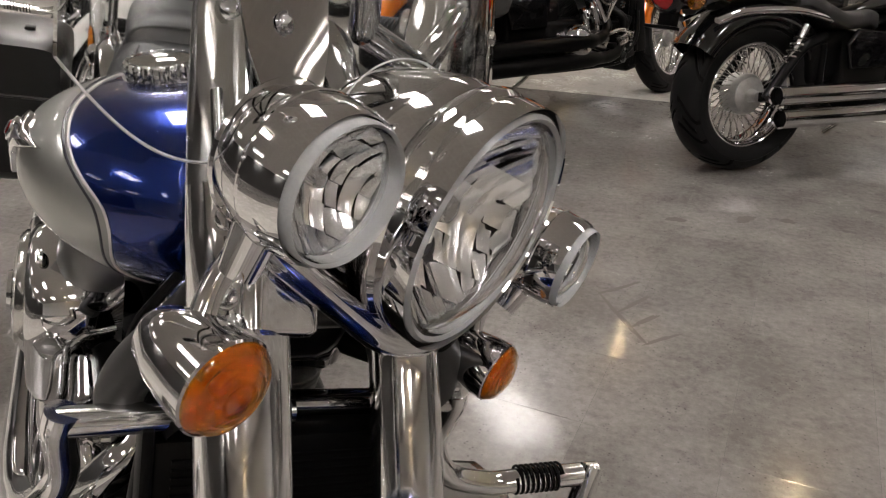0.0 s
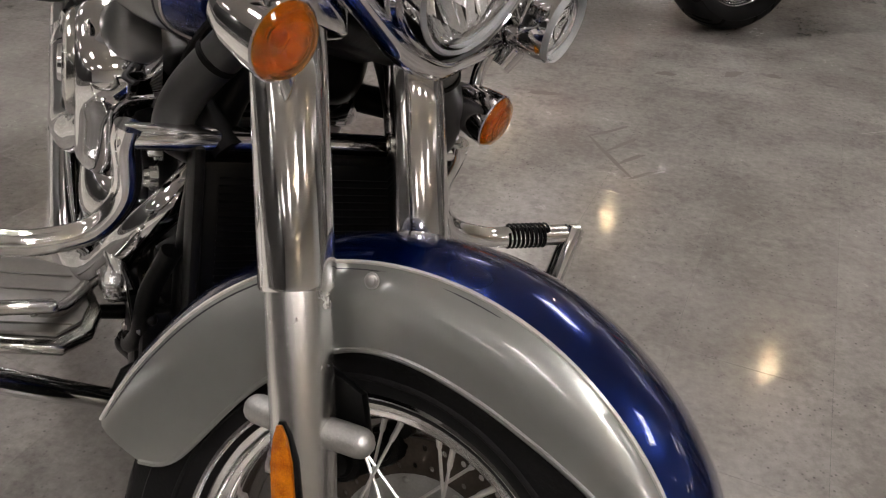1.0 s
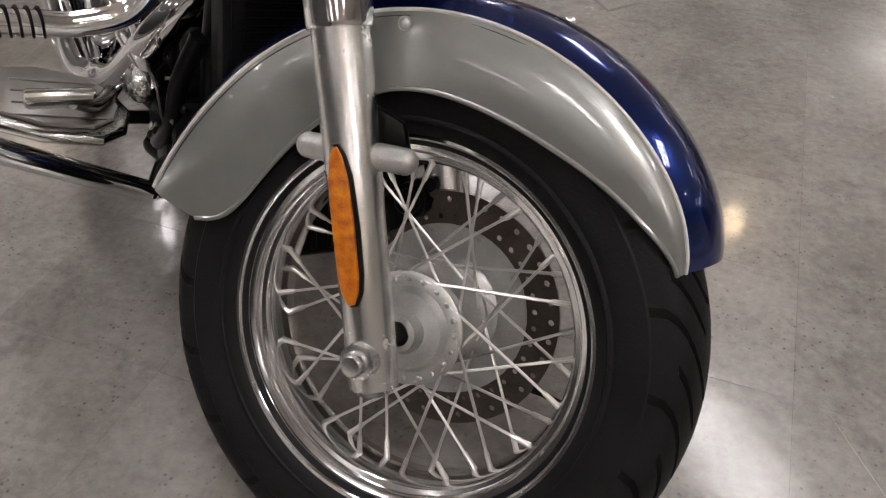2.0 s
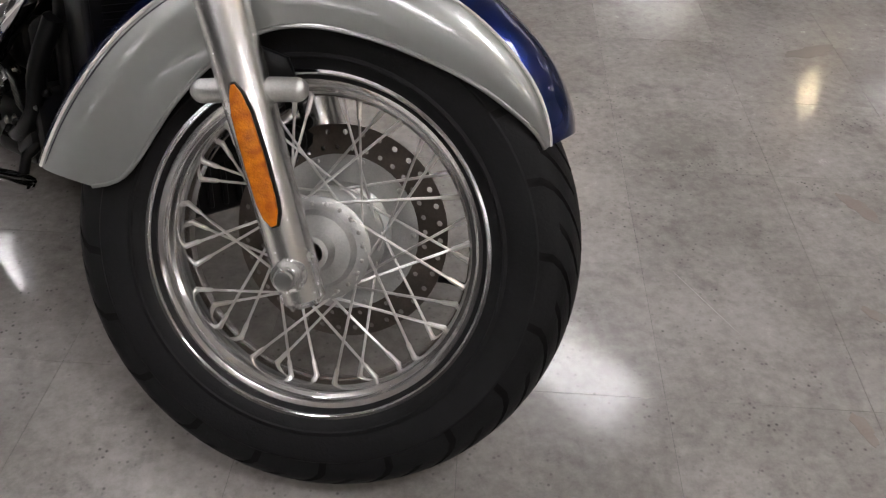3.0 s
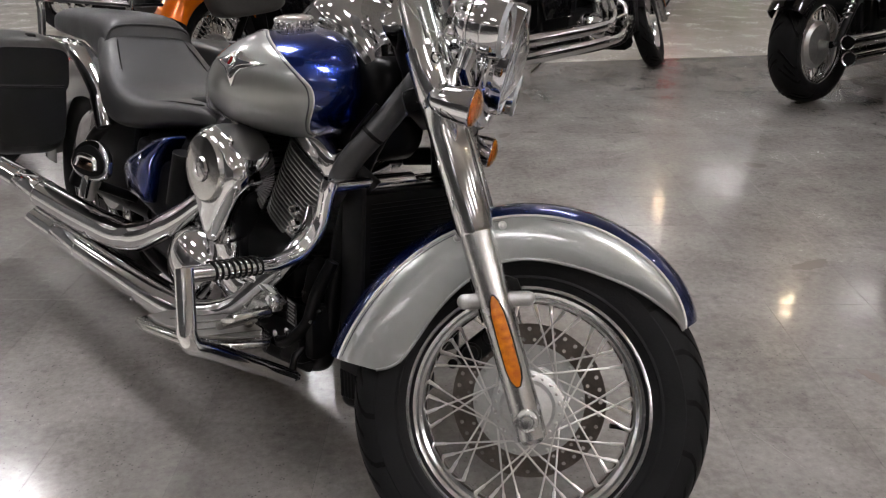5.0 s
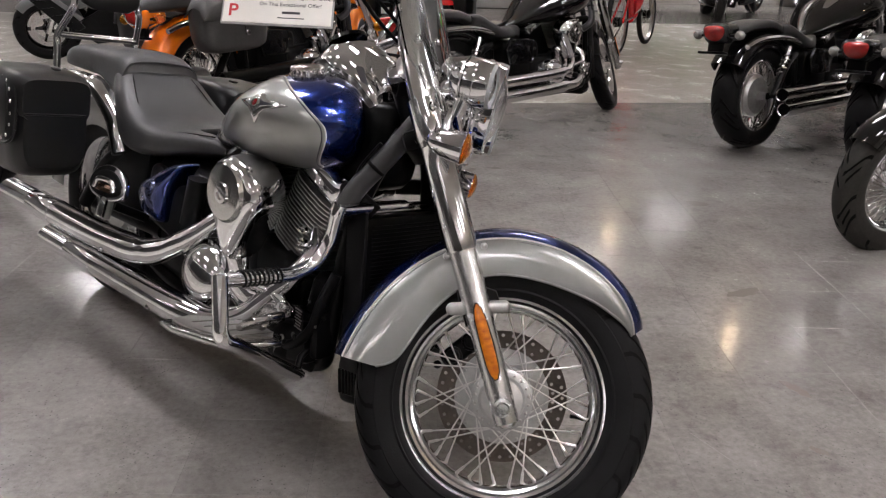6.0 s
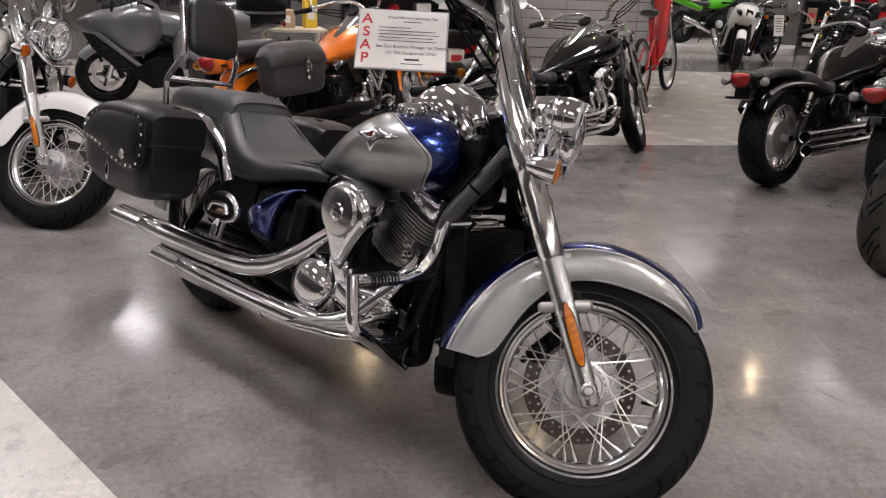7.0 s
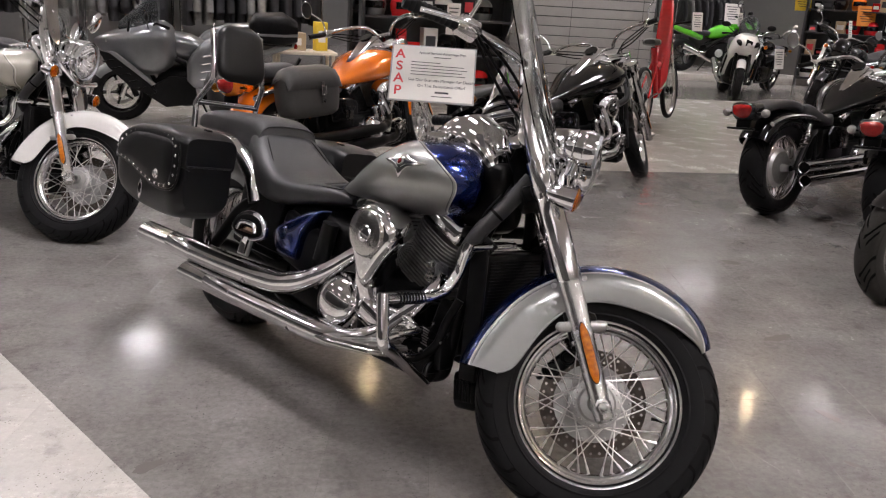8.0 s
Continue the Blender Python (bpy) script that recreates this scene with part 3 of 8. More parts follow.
WHEEL_TURN = pose(0, 0, 0, 90)           # wheel-local z becomes the right-hand side


def spoked_wheel(parent, centre, m, R=0.32, half=0.065, disc=True, side_hub=True):
    """A wire-spoked front wheel with its brake disc; m is the steering pose."""
    base = m @ Matrix.Translation(centre) @ WHEEL_TURN
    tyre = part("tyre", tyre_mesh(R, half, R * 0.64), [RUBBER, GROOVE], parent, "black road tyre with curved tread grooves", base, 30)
    part("tyre_rib", lathe(bmesh.new(), [(R * 0.715, half * 0.955), (R * 0.72, half * 0.985), (R * 0.73, half * 0.985), (R * 0.735, half * 0.975)], seg=96), RUBBER, tyre)
    k = R / 0.32
    prof = [(0.203, 0.040), (0.2165, 0.0500), (0.2172, 0.0525), (0.2160, 0.0545), (0.2125, 0.0545), (0.2105, 0.0520), (0.2085, 0.0460), (0.2065, 0.0425), (0.2020, 0.0410), (0.1995, 0.0400),
            (0.1975, 0.0350), (0.1955, 0.0325), (0.1905, 0.0310), (0.1875, 0.0270), (0.1845, 0.0150), (0.1830, 0.0)]
    prof = [(r * k, z * half / 0.065) for r, z in prof]
    rim = part("rim", lathe(bmesh.new(), prof + [(r, -z) for r, z in prof[-2::-1]], seg=96), RIM, parent, "polished chrome rim", base, 25)
    hub = part("hub", lathe(bmesh.new(), [(0.014, 0.062), (0.020, 0.060), (0.026, 0.048), (0.044, 0.045), (0.050, 0.0375), (0.0625, 0.0365), (0.0655, 0.0345), (0.0655, 0.0305), (0.0625, 0.0285), (0.040, 0.026),
               (0.034, 0.015), (0.032, -0.015), (0.042, -0.03), (0.068, -0.034), (0.068, -0.042), (0.030, -0.048), (0.028, -0.062), (0.014, -0.064)], seg=48), ALU_CAST, parent, "cast aluminium wheel hub", base)
    bm = bmesh.new()
    for i in range(20):
        a = 2 * math.pi * (i + 0.3) / 20
        ball(bm, 0.0032, pose(0.0572 * math.cos(a), 0.0572 * math.sin(a), 0.0372), 6, 0.6)
    part("spoke_head", bm, STEEL, hub)
    # four kinds of spoke, each turned round the hub
    for sgn in (1, -1):
        for cross in (1, -1):
            a = radians(61) * cross
            r_hub = 0.0575 if sgn > 0 else 0.062
            p = Vector((r_hub * math.cos(a), r_hub * math.sin(a), sgn * (0.034 + 0.003 * cross)))
            q = Vector((0.186 * k, 0, sgn * 0.010))
            mid = p.lerp(q, 0.855)
            bm = tube(bmesh.new(), [p, p.lerp(q, 0.9)], 0.00185, 6)
            tube(bm, [mid, p.lerp(q, 0.875), p.lerp(q, 0.94), q], [0.0024, 0.0032, 0.0032, 0.0040], 8)
            first = None
            for i in range(10):
                turn = pose(0, 0, 0, 0, 0, 36 * i + (0 if cross > 0 else 18) + (3 if sgn > 0 else 12))
                if first is None:
                    first = part("spoke", bm, SPOKE, hub, m=turn)
                else:
                    again(first, hub, turn)
    part("valve", tube(bmesh.new(), [(0.182 * k, 0.01, 0), (0.160 * k, 0.009, 0.004), (0.150 * k, 0.008, 0.006)], [0.0035, 0.0035, 0.0045], 8), GROOVE, rim, "black valve cap")
    if disc:
        d = part("brake_disc", perforated(0.125, 0.146, 36, 0.0042, 0.005), DISC, parent, "drilled dark steel brake disc", base @ pose(0, 0, -0.074))
        again_mesh = perforated(0.105, 0.125, 36, 0.0038, 0.005, 0.5)
        part("inner_ring", again_mesh, DISC, d)
        bm = bmesh.new()
        lathe(bm, [(0.028, 0.012), (0.05, 0.012), (0.066, 0.007), (0.070, 0.003), (0.1065, 0.003), (0.1065, -0.003), (0.070, -0.004), (0.028, -0.006)], seg=48)
        for i in range(10):
            a = 2 * math.pi * (i + 0.5) / 10
            ball(bm, 0.004, pose(0.100 * math.cos(a), 0.100 * math.sin(a), 0.004), 8, 0.6)
        part("carrier", bm, ALU_CAST, d, "grey disc carrier with rivets")
    return tyre


def fork(parent, m, upper=ALU, cover=CHROME_SOFT, top=0.645):
    """Two legs with sliders and chrome covers, lugs and amber reflectors."""
    m = m @ Matrix.Translation(AXLE - LEFT * 0.004) @ Matrix.Rotation(0.045, 4, A_FW) @ Matrix.Translation(-AXLE)
    for y in (-0.118, 0.118):
        s = -1 if y < 0 else 1
        base = m @ aim_z(along(0, y), A_UP)
        leg = part("fork_leg", lathe(bmesh.new(), [(0, -0.042), (0.018, -0.042), (0.0255, -0.034), (0.0262, 0.0), (0.0268, 0.14), (0.0285, 0.19), (0.0288, 0.345), (0, 0.345)], seg=36), upper, parent,
                   "brushed aluminium lower fork leg", base)
        cov = part("fork_cover", lathe(bmesh.new(), [(0.029, 0.322), (0.0325, 0.322), (0.0335, 0.326), (0.0335, 0.50), (0.0335, 0.545), (0.0350, 0.547), (0.0350, 0.556), (0.0368, 0.560), (0.0370, top - 0.03), (0.037, top), (0, top)], seg=40), cover, parent,
                   "tall polished chrome fork cover", base)
        bm = lathe(bmesh.new(), [(0, 0.013), (0.010, 0.012), (0.0125, 0.008), (0.0130, 0.0), (0.0185, -0.001), (0.0195, -0.006), (0.0195, -0.030)], m @ aim_z(along(0, y + s * 0.034), LEFT * s), 24)
        part("axle_cap", bm, ALU, leg, "round alloy axle cap", base.inverted())
        lug = tube(bmesh.new(), spline([along(0.214, y - s * 0.004, -0.050), along(0.206, y, -0.010), along(0.198, y - s * 0.002, 0.03), along(0.192, y - s * 0.004, 0.054)], 5), 0.0135, 14)
        for p in (along(0.214, y - s * 0.004, -0.050), along(0.192, y - s * 0.004, 0.054)):
            ball(lug, 0.0134, Matrix.Translation(p), 14)
        part("fender_lug", lug, ALU_CAST, leg, "rounded aluminium fender mount", base.inverted() @ m)
        part("fender_stay", slab(bmesh.new(), [(-0.034, 0.17), (0.050, 0.19), (0.046, 0.228), (0.010, 0.252), (-0.034, 0.25)], 0.012, Matrix.Translation(along(0, y - s * 0.030 - 0.006, 0)) @ Matrix(((A_FW.x, A_UP.x, 0, 0), (0, 0, 1, 0), (A_FW.z, A_UP.z, 0, 0), (0, 0, 0, 1))), 0.004), SATIN, leg, "black fender stay", base.inverted() @ m)
        # reflector on the outer face
        plane = Matrix(((A_FW.x, A_UP.x, 0, 0), (0, 0, s, 0), (A_FW.z, A_UP.z, 0, 0), (0, 0, 0, 1)))
        out = [(-0.001, 0.058), (0.005, 0.059), (0.0105, 0.072), (0.0124, 0.088), (0.0128, 0.135), (0.0110, 0.180), (0.0068, 0.202), (0.002, 0.212), (-0.002, 0.212), (-0.0064, 0.201), (-0.0100, 0.180), (-0.0108, 0.135), (-0.0102, 0.088), (-0.0076, 0.070)]
        back = [(x * 1.22, 0.136 + (z - 0.136) * 1.035) for x, z in out]
        pl = part("reflector_base", slab(bmesh.new(), back, 0.007, Matrix.Translation(along(0, y + s * 0.0245)) @ plane, 0.002), PLASTIC, leg, "black reflector base", base.inverted() @ m)
        part("reflector", slab(bmesh.new(), out, 0.0045, Matrix.Translation(along(0, y + s * 0.0308)) @ plane, 0.0012), REFLECTOR, leg, "long amber fork reflector", base.inverted() @ m)
    for s, w in ((0.575, 0.055), (0.72, 0.06)):
        bm = tube(bmesh.new(), [along(s, -0.125, -0.01), along(s, 0.125, -0.01)], 0.030, 18)
        block(bm, (0.07, 0.2, 0.045), Matrix.Translation(along(s, 0, -0.03)) @ pose(0, 0, 0, 0, -31, 0), 0.012)
        part("fork_yoke", bm, CHROME if s > 0.6 else SATIN, parent, m=m)
    part("steering_head", rod(along(0.57, 0, -0.036), along(0.73, 0, -0.036), 0.032, 20), SATIN, parent)


def fender_section(R, low, half):
    """Crown and skirt points (y, r) from the middle of the crown outwards."""
    pts = [(0.0, R), (half * 0.30, R - 0.0025), (half * 0.55, R - 0.009), (half * 0.74, R - 0.020), (half * 0.86, R - 0.031)]
    f = (R - 0.031 - low)
    keys = ((0.0, 0.86), (0.14, 0.945), (0.32, 0.99), (0.55, 1.0), (0.78, 0.995), (1.0, 0.975))
    out = [(half * k, R - 0.031 - f * t) for t, k in keys]
    return pts, out


def front_fender(parent, m, crown_mat, skirt_mat, stripe=True, label="", half=0.087):
    """A deep valanced fender: a crown, two skirts, pinstripes and bolts."""
    Rf = ease((40, 46, 56, 75, 95, 115, 140, 160, 172, 183), (0.330, 0.346, 0.359, 0.367, 0.370, 0.370, 0.367, 0.367, 0.372, 0.379))
    Lf = ease((40, 46, 57, 75, 90, 115, 131, 147, 162, 173, 179, 183), (0.300, 0.303, 0.289, 0.269, 0.262, 0.261, 0.246, 0.233, 0.2270, 0.2330, 0.250, 0.285))
    Hf = ease((40, 50, 65, 90, 188), (half * 0.55, half * 0.80, half * 0.95, half, half))

    def at(th, y, r):
        return AXLE + Vector((r * math.cos(radians(th)), y, r * math.sin(radians(th))))
    ths = [43.5 + 138.2 * i / 72 for i in range(73)]
    rings, skirts, lines = [], {1: [], -1: []}, {1: [], -1: []}
    for th in ths:
        crown, skirt = fender_section(Rf(th), Lf(th), Hf(th))
        full = [(-y, r) for y, r in crown[:0:-1]] + crown
        outer = [at(th, y, r) for y, r in full]
        inner = [at(th, y * 0.975, r - 0.0035) for y, r in full[::-1]]
        rings.append(outer + inner)
        for s in (1, -1):
            o = [at(th, s * y, r) for y, r in skirt]
            i = [at(th, s * (y - 0.003), r) for y, r in skirt[::-1]]
            skirts[s].append(o + i)
            lines[s].append((at(th, s * skirt[0][0], skirt[0][1] + 0.0006), at(th, s * (skirt[0][0] + 0.004), skirt[0][1] - 0.009)))
    f = part("front_fender", loft(bmesh.new(), rings), crown_mat, parent, label, m, 50)
    for s in (1, -1):
        part("fender_skirt", loft(bmesh.new(), skirts[s]), skirt_mat, f, "silver lower side of the fender" if stripe else "", angle=50)
        if stripe:
            part("pinstripe", tube(bmesh.new(), [a for a, b in lines[s]], 0.0022, 6), STRIPE, f, "thin pale pinstripe")
            part("pinstripe", tube(bmesh.new(), [at(th, s * (y + 0.0033), r - 0.0065) for th, (y, r) in ((th, fender_section(Rf(th), Lf(th), Hf(th))[1][0]) for th in ths)], 0.0011, 6), STRIPE_DARK, f, "thin dark pinstripe")
        part("edge_bead", tube(bmesh.new(), [r[5] for r in skirts[s]], 0.0028, 8), skirt_mat, f)
        for p in (Vector((1.517, s * 0.088, 0.592)), Vector((1.447, s * 0.088, 0.549))):
            bolt(f, "bolt", p, LEFT * s, 0.0056, ALU_CAST)
    return f


def lamp_unit(parent, name, centre, d, r, depth, m, label, lens_mat=None, black_ring=True, bulge=1.06):
    """A bullet lamp: shell, bezel, polished bowl, bulb and bulging lens."""
    base = m @ aim_z(centre, d)
    k2 = bulge
    shape = [(0, 1.0), (0.30, 0.975), (0.60, 0.88), (0.83, 0.70), (0.95, 0.48), (1.0, 0.30), (0.985, 0.215), (1.005, 0.20), (1.035, 0.165), (1.035, 0.125), (1.01, 0.10), (1.02, 0.06), (1.035, 0.03)]
    if r < 0.07:
        shape = [(0, 1.0), (0.30, 0.975), (0.60, 0.88), (0.86 * k2 / 1.06, 0.70), (0.99 * k2 / 1.06, 0.48), (k2, 0.27), (k2 * 0.6 + 0.42, 0.10), (k2 * 0.35 + 0.68, 0.02)]
    prof = [(r * q, -depth * z) for q, z in shape] + [(r * 1.02, 0.006 * r / 0.05)]
    shell = part(name, lathe(bmesh.new(), prof + [(r * 0.99, 0.004)], seg=56), CHROME, parent, label, base, 30)
    if r < 0.07:
        for q, w in ((0.30, 1.0), (0.62, 0.95)):
            part("shell_ridge", lathe(bmesh.new(), [(r * k2 * w * 0.985, -depth * q - 0.0022), (r * k2 * w * 1.004, -depth * q), (r * k2 * w * 0.985, -depth * q + 0.0022)], seg=56), CHROME, shell)
    if black_ring:
        part("gasket", lathe(bmesh.new(), [(r * 1.0, 0.002), (r * 1.005, 0.0055), (r * 0.975, 0.0075), (r * 0.955, 0.003)], seg=48), GROOVE, shell)
    part("lens_rim", lathe(bmesh.new(), [(r * 0.97, 0.001), (r * 0.972, 0.009), (r * 0.945, 0.0125), (r * 0.915, 0.0105), (r * 0.90, 0.0)], seg=56), RIMGLASS, shell, "pale moulded rim of the lens")
    # bowl of upright strips, each cut into panels dished on their own
    bm = bmesh.new()
    deep = min(depth * 0.80, r * 0.95)
    rng = random.Random(7)

    def bowl_z(q):
        return deep * (0.95 * q * q - 0.86)
    cols, rows = (20, 8) if r > 0.07 else (13, 6)
    for i in range(cols):
        for j in range(rows):
            tilt, roll = rng.uniform(-0.14, 0.14), rng.uniform(-0.12, 0.12)
            grid = []
            for a in range(4):
                for c in range(4):
                    x, y = -0.93 + 1.86 * (i + a / 3) / cols, -0.93 + 1.86 * (j + c / 3) / rows
                    far = max(1.0, math.hypot(x, y) / 0.905)
                    x, y = x / far, y / far
                    dish = -0.030 * 4 * (a / 3) * (1 - a / 3) + roll * (a / 3 - 0.5) + tilt * (c / 3 - 0.5)
                    grid.append(bm.verts.new((x * r, y * r, bowl_z(math.hypot(x, y)) + dish * r * 0.5)))
            for a in range(3):
                for c in range(3):
                    quad = [grid[a * 4 + c], grid[a * 4 + c + 1], grid[a * 4 + c + 5], grid[a * 4 + c + 4]]
                    if (quad[0].co - quad[2].co).length * (quad[1].co - quad[3].co).length > 1e-7:
                        bm.faces.new(quad)
    part("bowl", bm, BOWL, shell, "polished faceted reflector bowl", angle=40)
    lathe(bk := bmesh.new(), [(0.905 * r, bowl_z(0.905) - 0.004), (0.7 * r, bowl_z(0.7) - 0.006), (0.4 * r, bowl_z(0.4) - 0.006), (0, bowl_z(0) - 0.004)], seg=32)
    part("bowl_back", bk, SATIN, shell)
    part("bulb", lathe(bmesh.new(), [(0, -0.22 * r), (r * 0.10, -0.25 * r), (r * 0.13, -0.34 * r), (r * 0.12, -0.80 * r)], seg=16), CHROME, shell, "small chrome bulb cap")
    dome = [(0.0, 0.33), (0.3, 0.305), (0.55, 0.235), (0.75, 0.145), (0.87, 0.065)]
    pts = [(r * q, r * z) for q, z in dome] + [(r * 0.91, 0.010), (r * 0.90, 0.006)] + [(r * q * 0.985, r * z - 0.004) for q, z in dome[::-1]]
    o = part("lens", lathe(bmesh.new(), pts, seg=48), lens_mat or GLASS, shell, "clear glass lens")
    o.visible_shadow = False
    return shell


def turn_signal(parent, centre, d, m, root):
    base = m @ aim_z(centre, d)
    sh = part("turn_signal", lathe(bmesh.new(), [(0, -0.076), (0.011, -0.074), (0.020, -0.064), (0.028, -0.042), (0.0325, -0.014), (0.0335, 0.0), (0.0312, 0.002)], seg=36), CHROME, parent, "chrome bullet turn signal with an amber lens", base)
    bm = lathe(bmesh.new(), [(0, 0.0145), (0.005, 0.0150), (0.009, 0.0132), (0.0125, 0.0138), (0.017, 0.0112), (0.020, 0.0114), (0.0245, 0.0082), (0.0275, 0.0078), (0.0305, 0.004), (0.0323, 0.0008), (0.0323, -0.002), (0.0300, -0.002), (0.026, 0.003), (0.018, 0.007), (0.008, 0.0095), (0, 0.010)], seg=36)
    rf = bmesh.new()
    for k in range(16):
        a0, a1 = 2 * math.pi * k / 16, 2 * math.pi * (k + 1) / 16
        for q0, q1, z0, z1 in ((0.006, 0.018, -0.016, -0.010), (0.018, 0.031, -0.010, 0.0)):
            rf.faces.new([rf.verts.new((q * math.cos(a), q * math.sin(a), z)) for q, a, z in ((q0, a0, z0), (q0, a1, z0), (q1, a1, z1), (q1, a0, z1))])
    part("reflector", rf, BOWL, sh, "faceted inner reflector", angle=3)
    part("bulb", ball(bmesh.new(), 0.008, pose(0, 0, -0.006), 12), REFLECTOR, sh, "small amber bulb")
    part("lens", bm, AMBER, sh, "amber plastic lens")
    back = Vector(centre) - Vector(d).normalized() * 0.035
    part("stem", tube(bmesh.new(), spline([back, (back + Vector(root)) / 2 + Vector((-0.006, 0, 0.004)), root], 5), 0.0085, 12), CHROME, sh, m=base.inverted() @ m)
    return sh


def front_lights(parent, m, spots=True):
    lamp_unit(parent, "headlight", (1.440, -0.034, 0.890), (1, 0.03, -0.03), 0.1000, 0.165, m, "large round chrome headlight with a clear lens")
    bar = [(1.375, s * y, z) for s, y, z in ((-1, 0.215, 0.842), (-1, 0.185, 0.828), (-1, 0.09, 0.795), (-1, 0.035, 0.778), (1, 0.035, 0.778), (1, 0.09, 0.795), (1, 0.185, 0.828), (1, 0.215, 0.842))]
    bar = [(x + 0.045 * (1 - abs(y) / 0.22), y, z) for x, y, z in bar]
    lb = part("light_bar", tube(bmesh.new(), spline(bar, 5), 0.0135, 16), CHROME, parent, "bent chrome bar that carries the lamps", m)
    part("nacelle", loft(bmesh.new(), [[along(s, y * w, f) for y, f in ((-1, -0.02), (-0.9, 0.03), (-0.4, 0.05), (0.4, 0.05), (0.9, 0.03), (1, -0.02), (0.4, -0.03), (-0.4, -0.03))] for s, w in ((0.60, 0.07), (0.64, 0.085), (0.70, 0.085), (0.735, 0.07))]), CHROME, parent, "chrome headlight bracket", m)
    for s in (-1, 1):
        if spots:
            lamp_unit(parent, "spot_lamp", (1.440, s * 0.216 - 0.010, 0.884), (1, s * 0.06, 0.0), 0.0455, 0.082, m, "round chrome passing lamp with a clear lens", black_ring=False, bulge=1.09)
            part("lamp_stem", tube(bmesh.new(), [(1.395, s * 0.215, 0.81), (1.40, s * 0.222, 0.845)], [0.013, 0.016], 12), CHROME, lb)
            bolt(lb, "bolt", (1.362, s * 0.222, 0.862), (0, s, 0.2), 0.010)
        turn_signal(parent, (1.430, s * 0.210 - 0.014, 0.751), (1, s * 0.05, -0.02), m, (1.385, s * 0.200 - 0.010, 0.822))


def windshield(parent, m):
    """A tall curved clear screen with chrome strips and brackets."""
    def surf(y, z, off=0.0):
        return Vector((1.352 - 0.50 * (z - 0.92) - 1.0 * y * y + off, y, z))

    def bottom(y):
        a = abs(y)
        return 0.863 + (0.125 * (1 - (a / 0.135) ** 2) ** 0.5 if a < 0.135 else 0.0) + (1.6 * (a - 0.2) ** 2 - 0.014 * math.sin(math.pi * (a - 0.2) / 0.1) if a > 0.2 else 0.0)
    bm = bmesh.new()
    rows = []
    ny, nz = 60, 14
    for layer, off in ((0, 0.002), (1, -0.002)):
        grid = []
        for i in range(ny + 1):
            y = -0.300 + 0.60 * i / ny
            top = 1.43 - 1.2 * y * y
            grid.append([bm.verts.new(surf(y * (1 + 0.12 * k / nz * (1 - k / nz)), bottom(y) + (top - bottom(y)) * k / nz, off)) for k in range(nz + 1)])
        for i in range(ny):
            for k in range(nz):
                bm.faces.new((grid[i][k], grid[i + 1][k], grid[i + 1][k + 1], grid[i][k + 1]))
        rows.append(grid)
    edge = lambda g: [g[i][0] for i in range(ny + 1)] + [g[ny][k] for k in range(1, nz + 1)] + [g[i][nz] for i in range(ny - 1, -1, -1)] + [g[0][k] for k in range(nz - 1, 0, -1)]
    a, b = edge(rows[0]), edge(rows[1])
    for i in range(len(a)):
        j = (i + 1) % len(a)
        bm.faces.new((a[i], b[i], b[j], a[j]))
    ws = part("windshield", bm, PLEXI, parent, "tall clear plexiglass windshield", m)
    ws.visible_shadow = False
    part("edge_trim", tube(bmesh.new(), [surf(-0.300 + 0.60 * i / 120, bottom(-0.300 + 0.60 * i / 120)) for i in range(121)], 0.0010, 6), PAPER_EDGE, ws)
    for s in (-1, 1):
        bm = bmesh.new()
        rings = []
        for k in range(13):
            z = 0.905 + 0.305 * k / 12
            w = 0.035 * min(1, 0.30 + 1.5 * math.sin(math.pi * (k + 0.5) / 13))
            yc = s * (0.166 + 0.012 * math.sin(math.pi * k / 12))
            rings.append([surf(yc - w, z, 0.004), surf(yc + w, z, 0.004), surf(yc + w, z, 0.0065), surf(yc, z, 0.0075), surf(yc - w, z, 0.0065)])
        part("screen_strip", loft(bm, rings), CHROME, ws, "broad chrome plate bolted to the screen")
        for z in (0.958, 1.06, 1.16):
            bolt(ws, "bolt", surf(s * 0.174, z, 0.0075), (1, 0, 0.5), 0.0068)
        # a broad boxed cover on the fork that reaches up behind the screen
        rings = []
        foot = 0.535 if s < 0 else 0.602
        for u, y, f, hw, hf in ((foot, 0.136, 0.004, 0.036, 0.030), (foot + 0.004, 0.137, 0.004, 0.042, 0.034), (0.61, 0.138, 0.004, 0.046, 0.035), (0.68, 0.140, 0.005, 0.047, 0.034), (0.76, 0.142, 0.008, 0.047, 0.032), (0.84, 0.144, 0.018, 0.046, 0.028), (0.90, 0.145, 0.030, 0.043, 0.022), (0.935, 0.146, 0.040, 0.032, 0.013)):
            ring = []
            for k in range(36):
                c, v = math.cos(2 * math.pi * k / 36), math.sin(2 * math.pi * k / 36)
                ring.append(along(u, s * (y + hw * math.copysign(abs(c) ** 0.5, c)), f + hf * math.copysign(abs(v) ** 0.5, v)))
            rings.append(ring)
        cov = part("screen_bracket", loft(bmesh.new(), rings), CHROME_SOFT, ws, "long broad chrome screen bracket on the fork", angle=50)
        for p in (along(foot + 0.025, s * 0.180, 0.016), along(0.612, s * 0.183, 0.018), along(0.755, s * 0.187, 0.022)):
            bolt(ws, "bolt", p, LEFT * s + A_FW * 0.5, 0.0090)
        part("slot", tube(bmesh.new(), [along(0.648, s * 0.1845, 0.012), along(0.700, s * 0.1862, 0.010)], 0.0052, 10), CHROME_DULL, cov, "raised edge of the adjusting slot")
    return ws


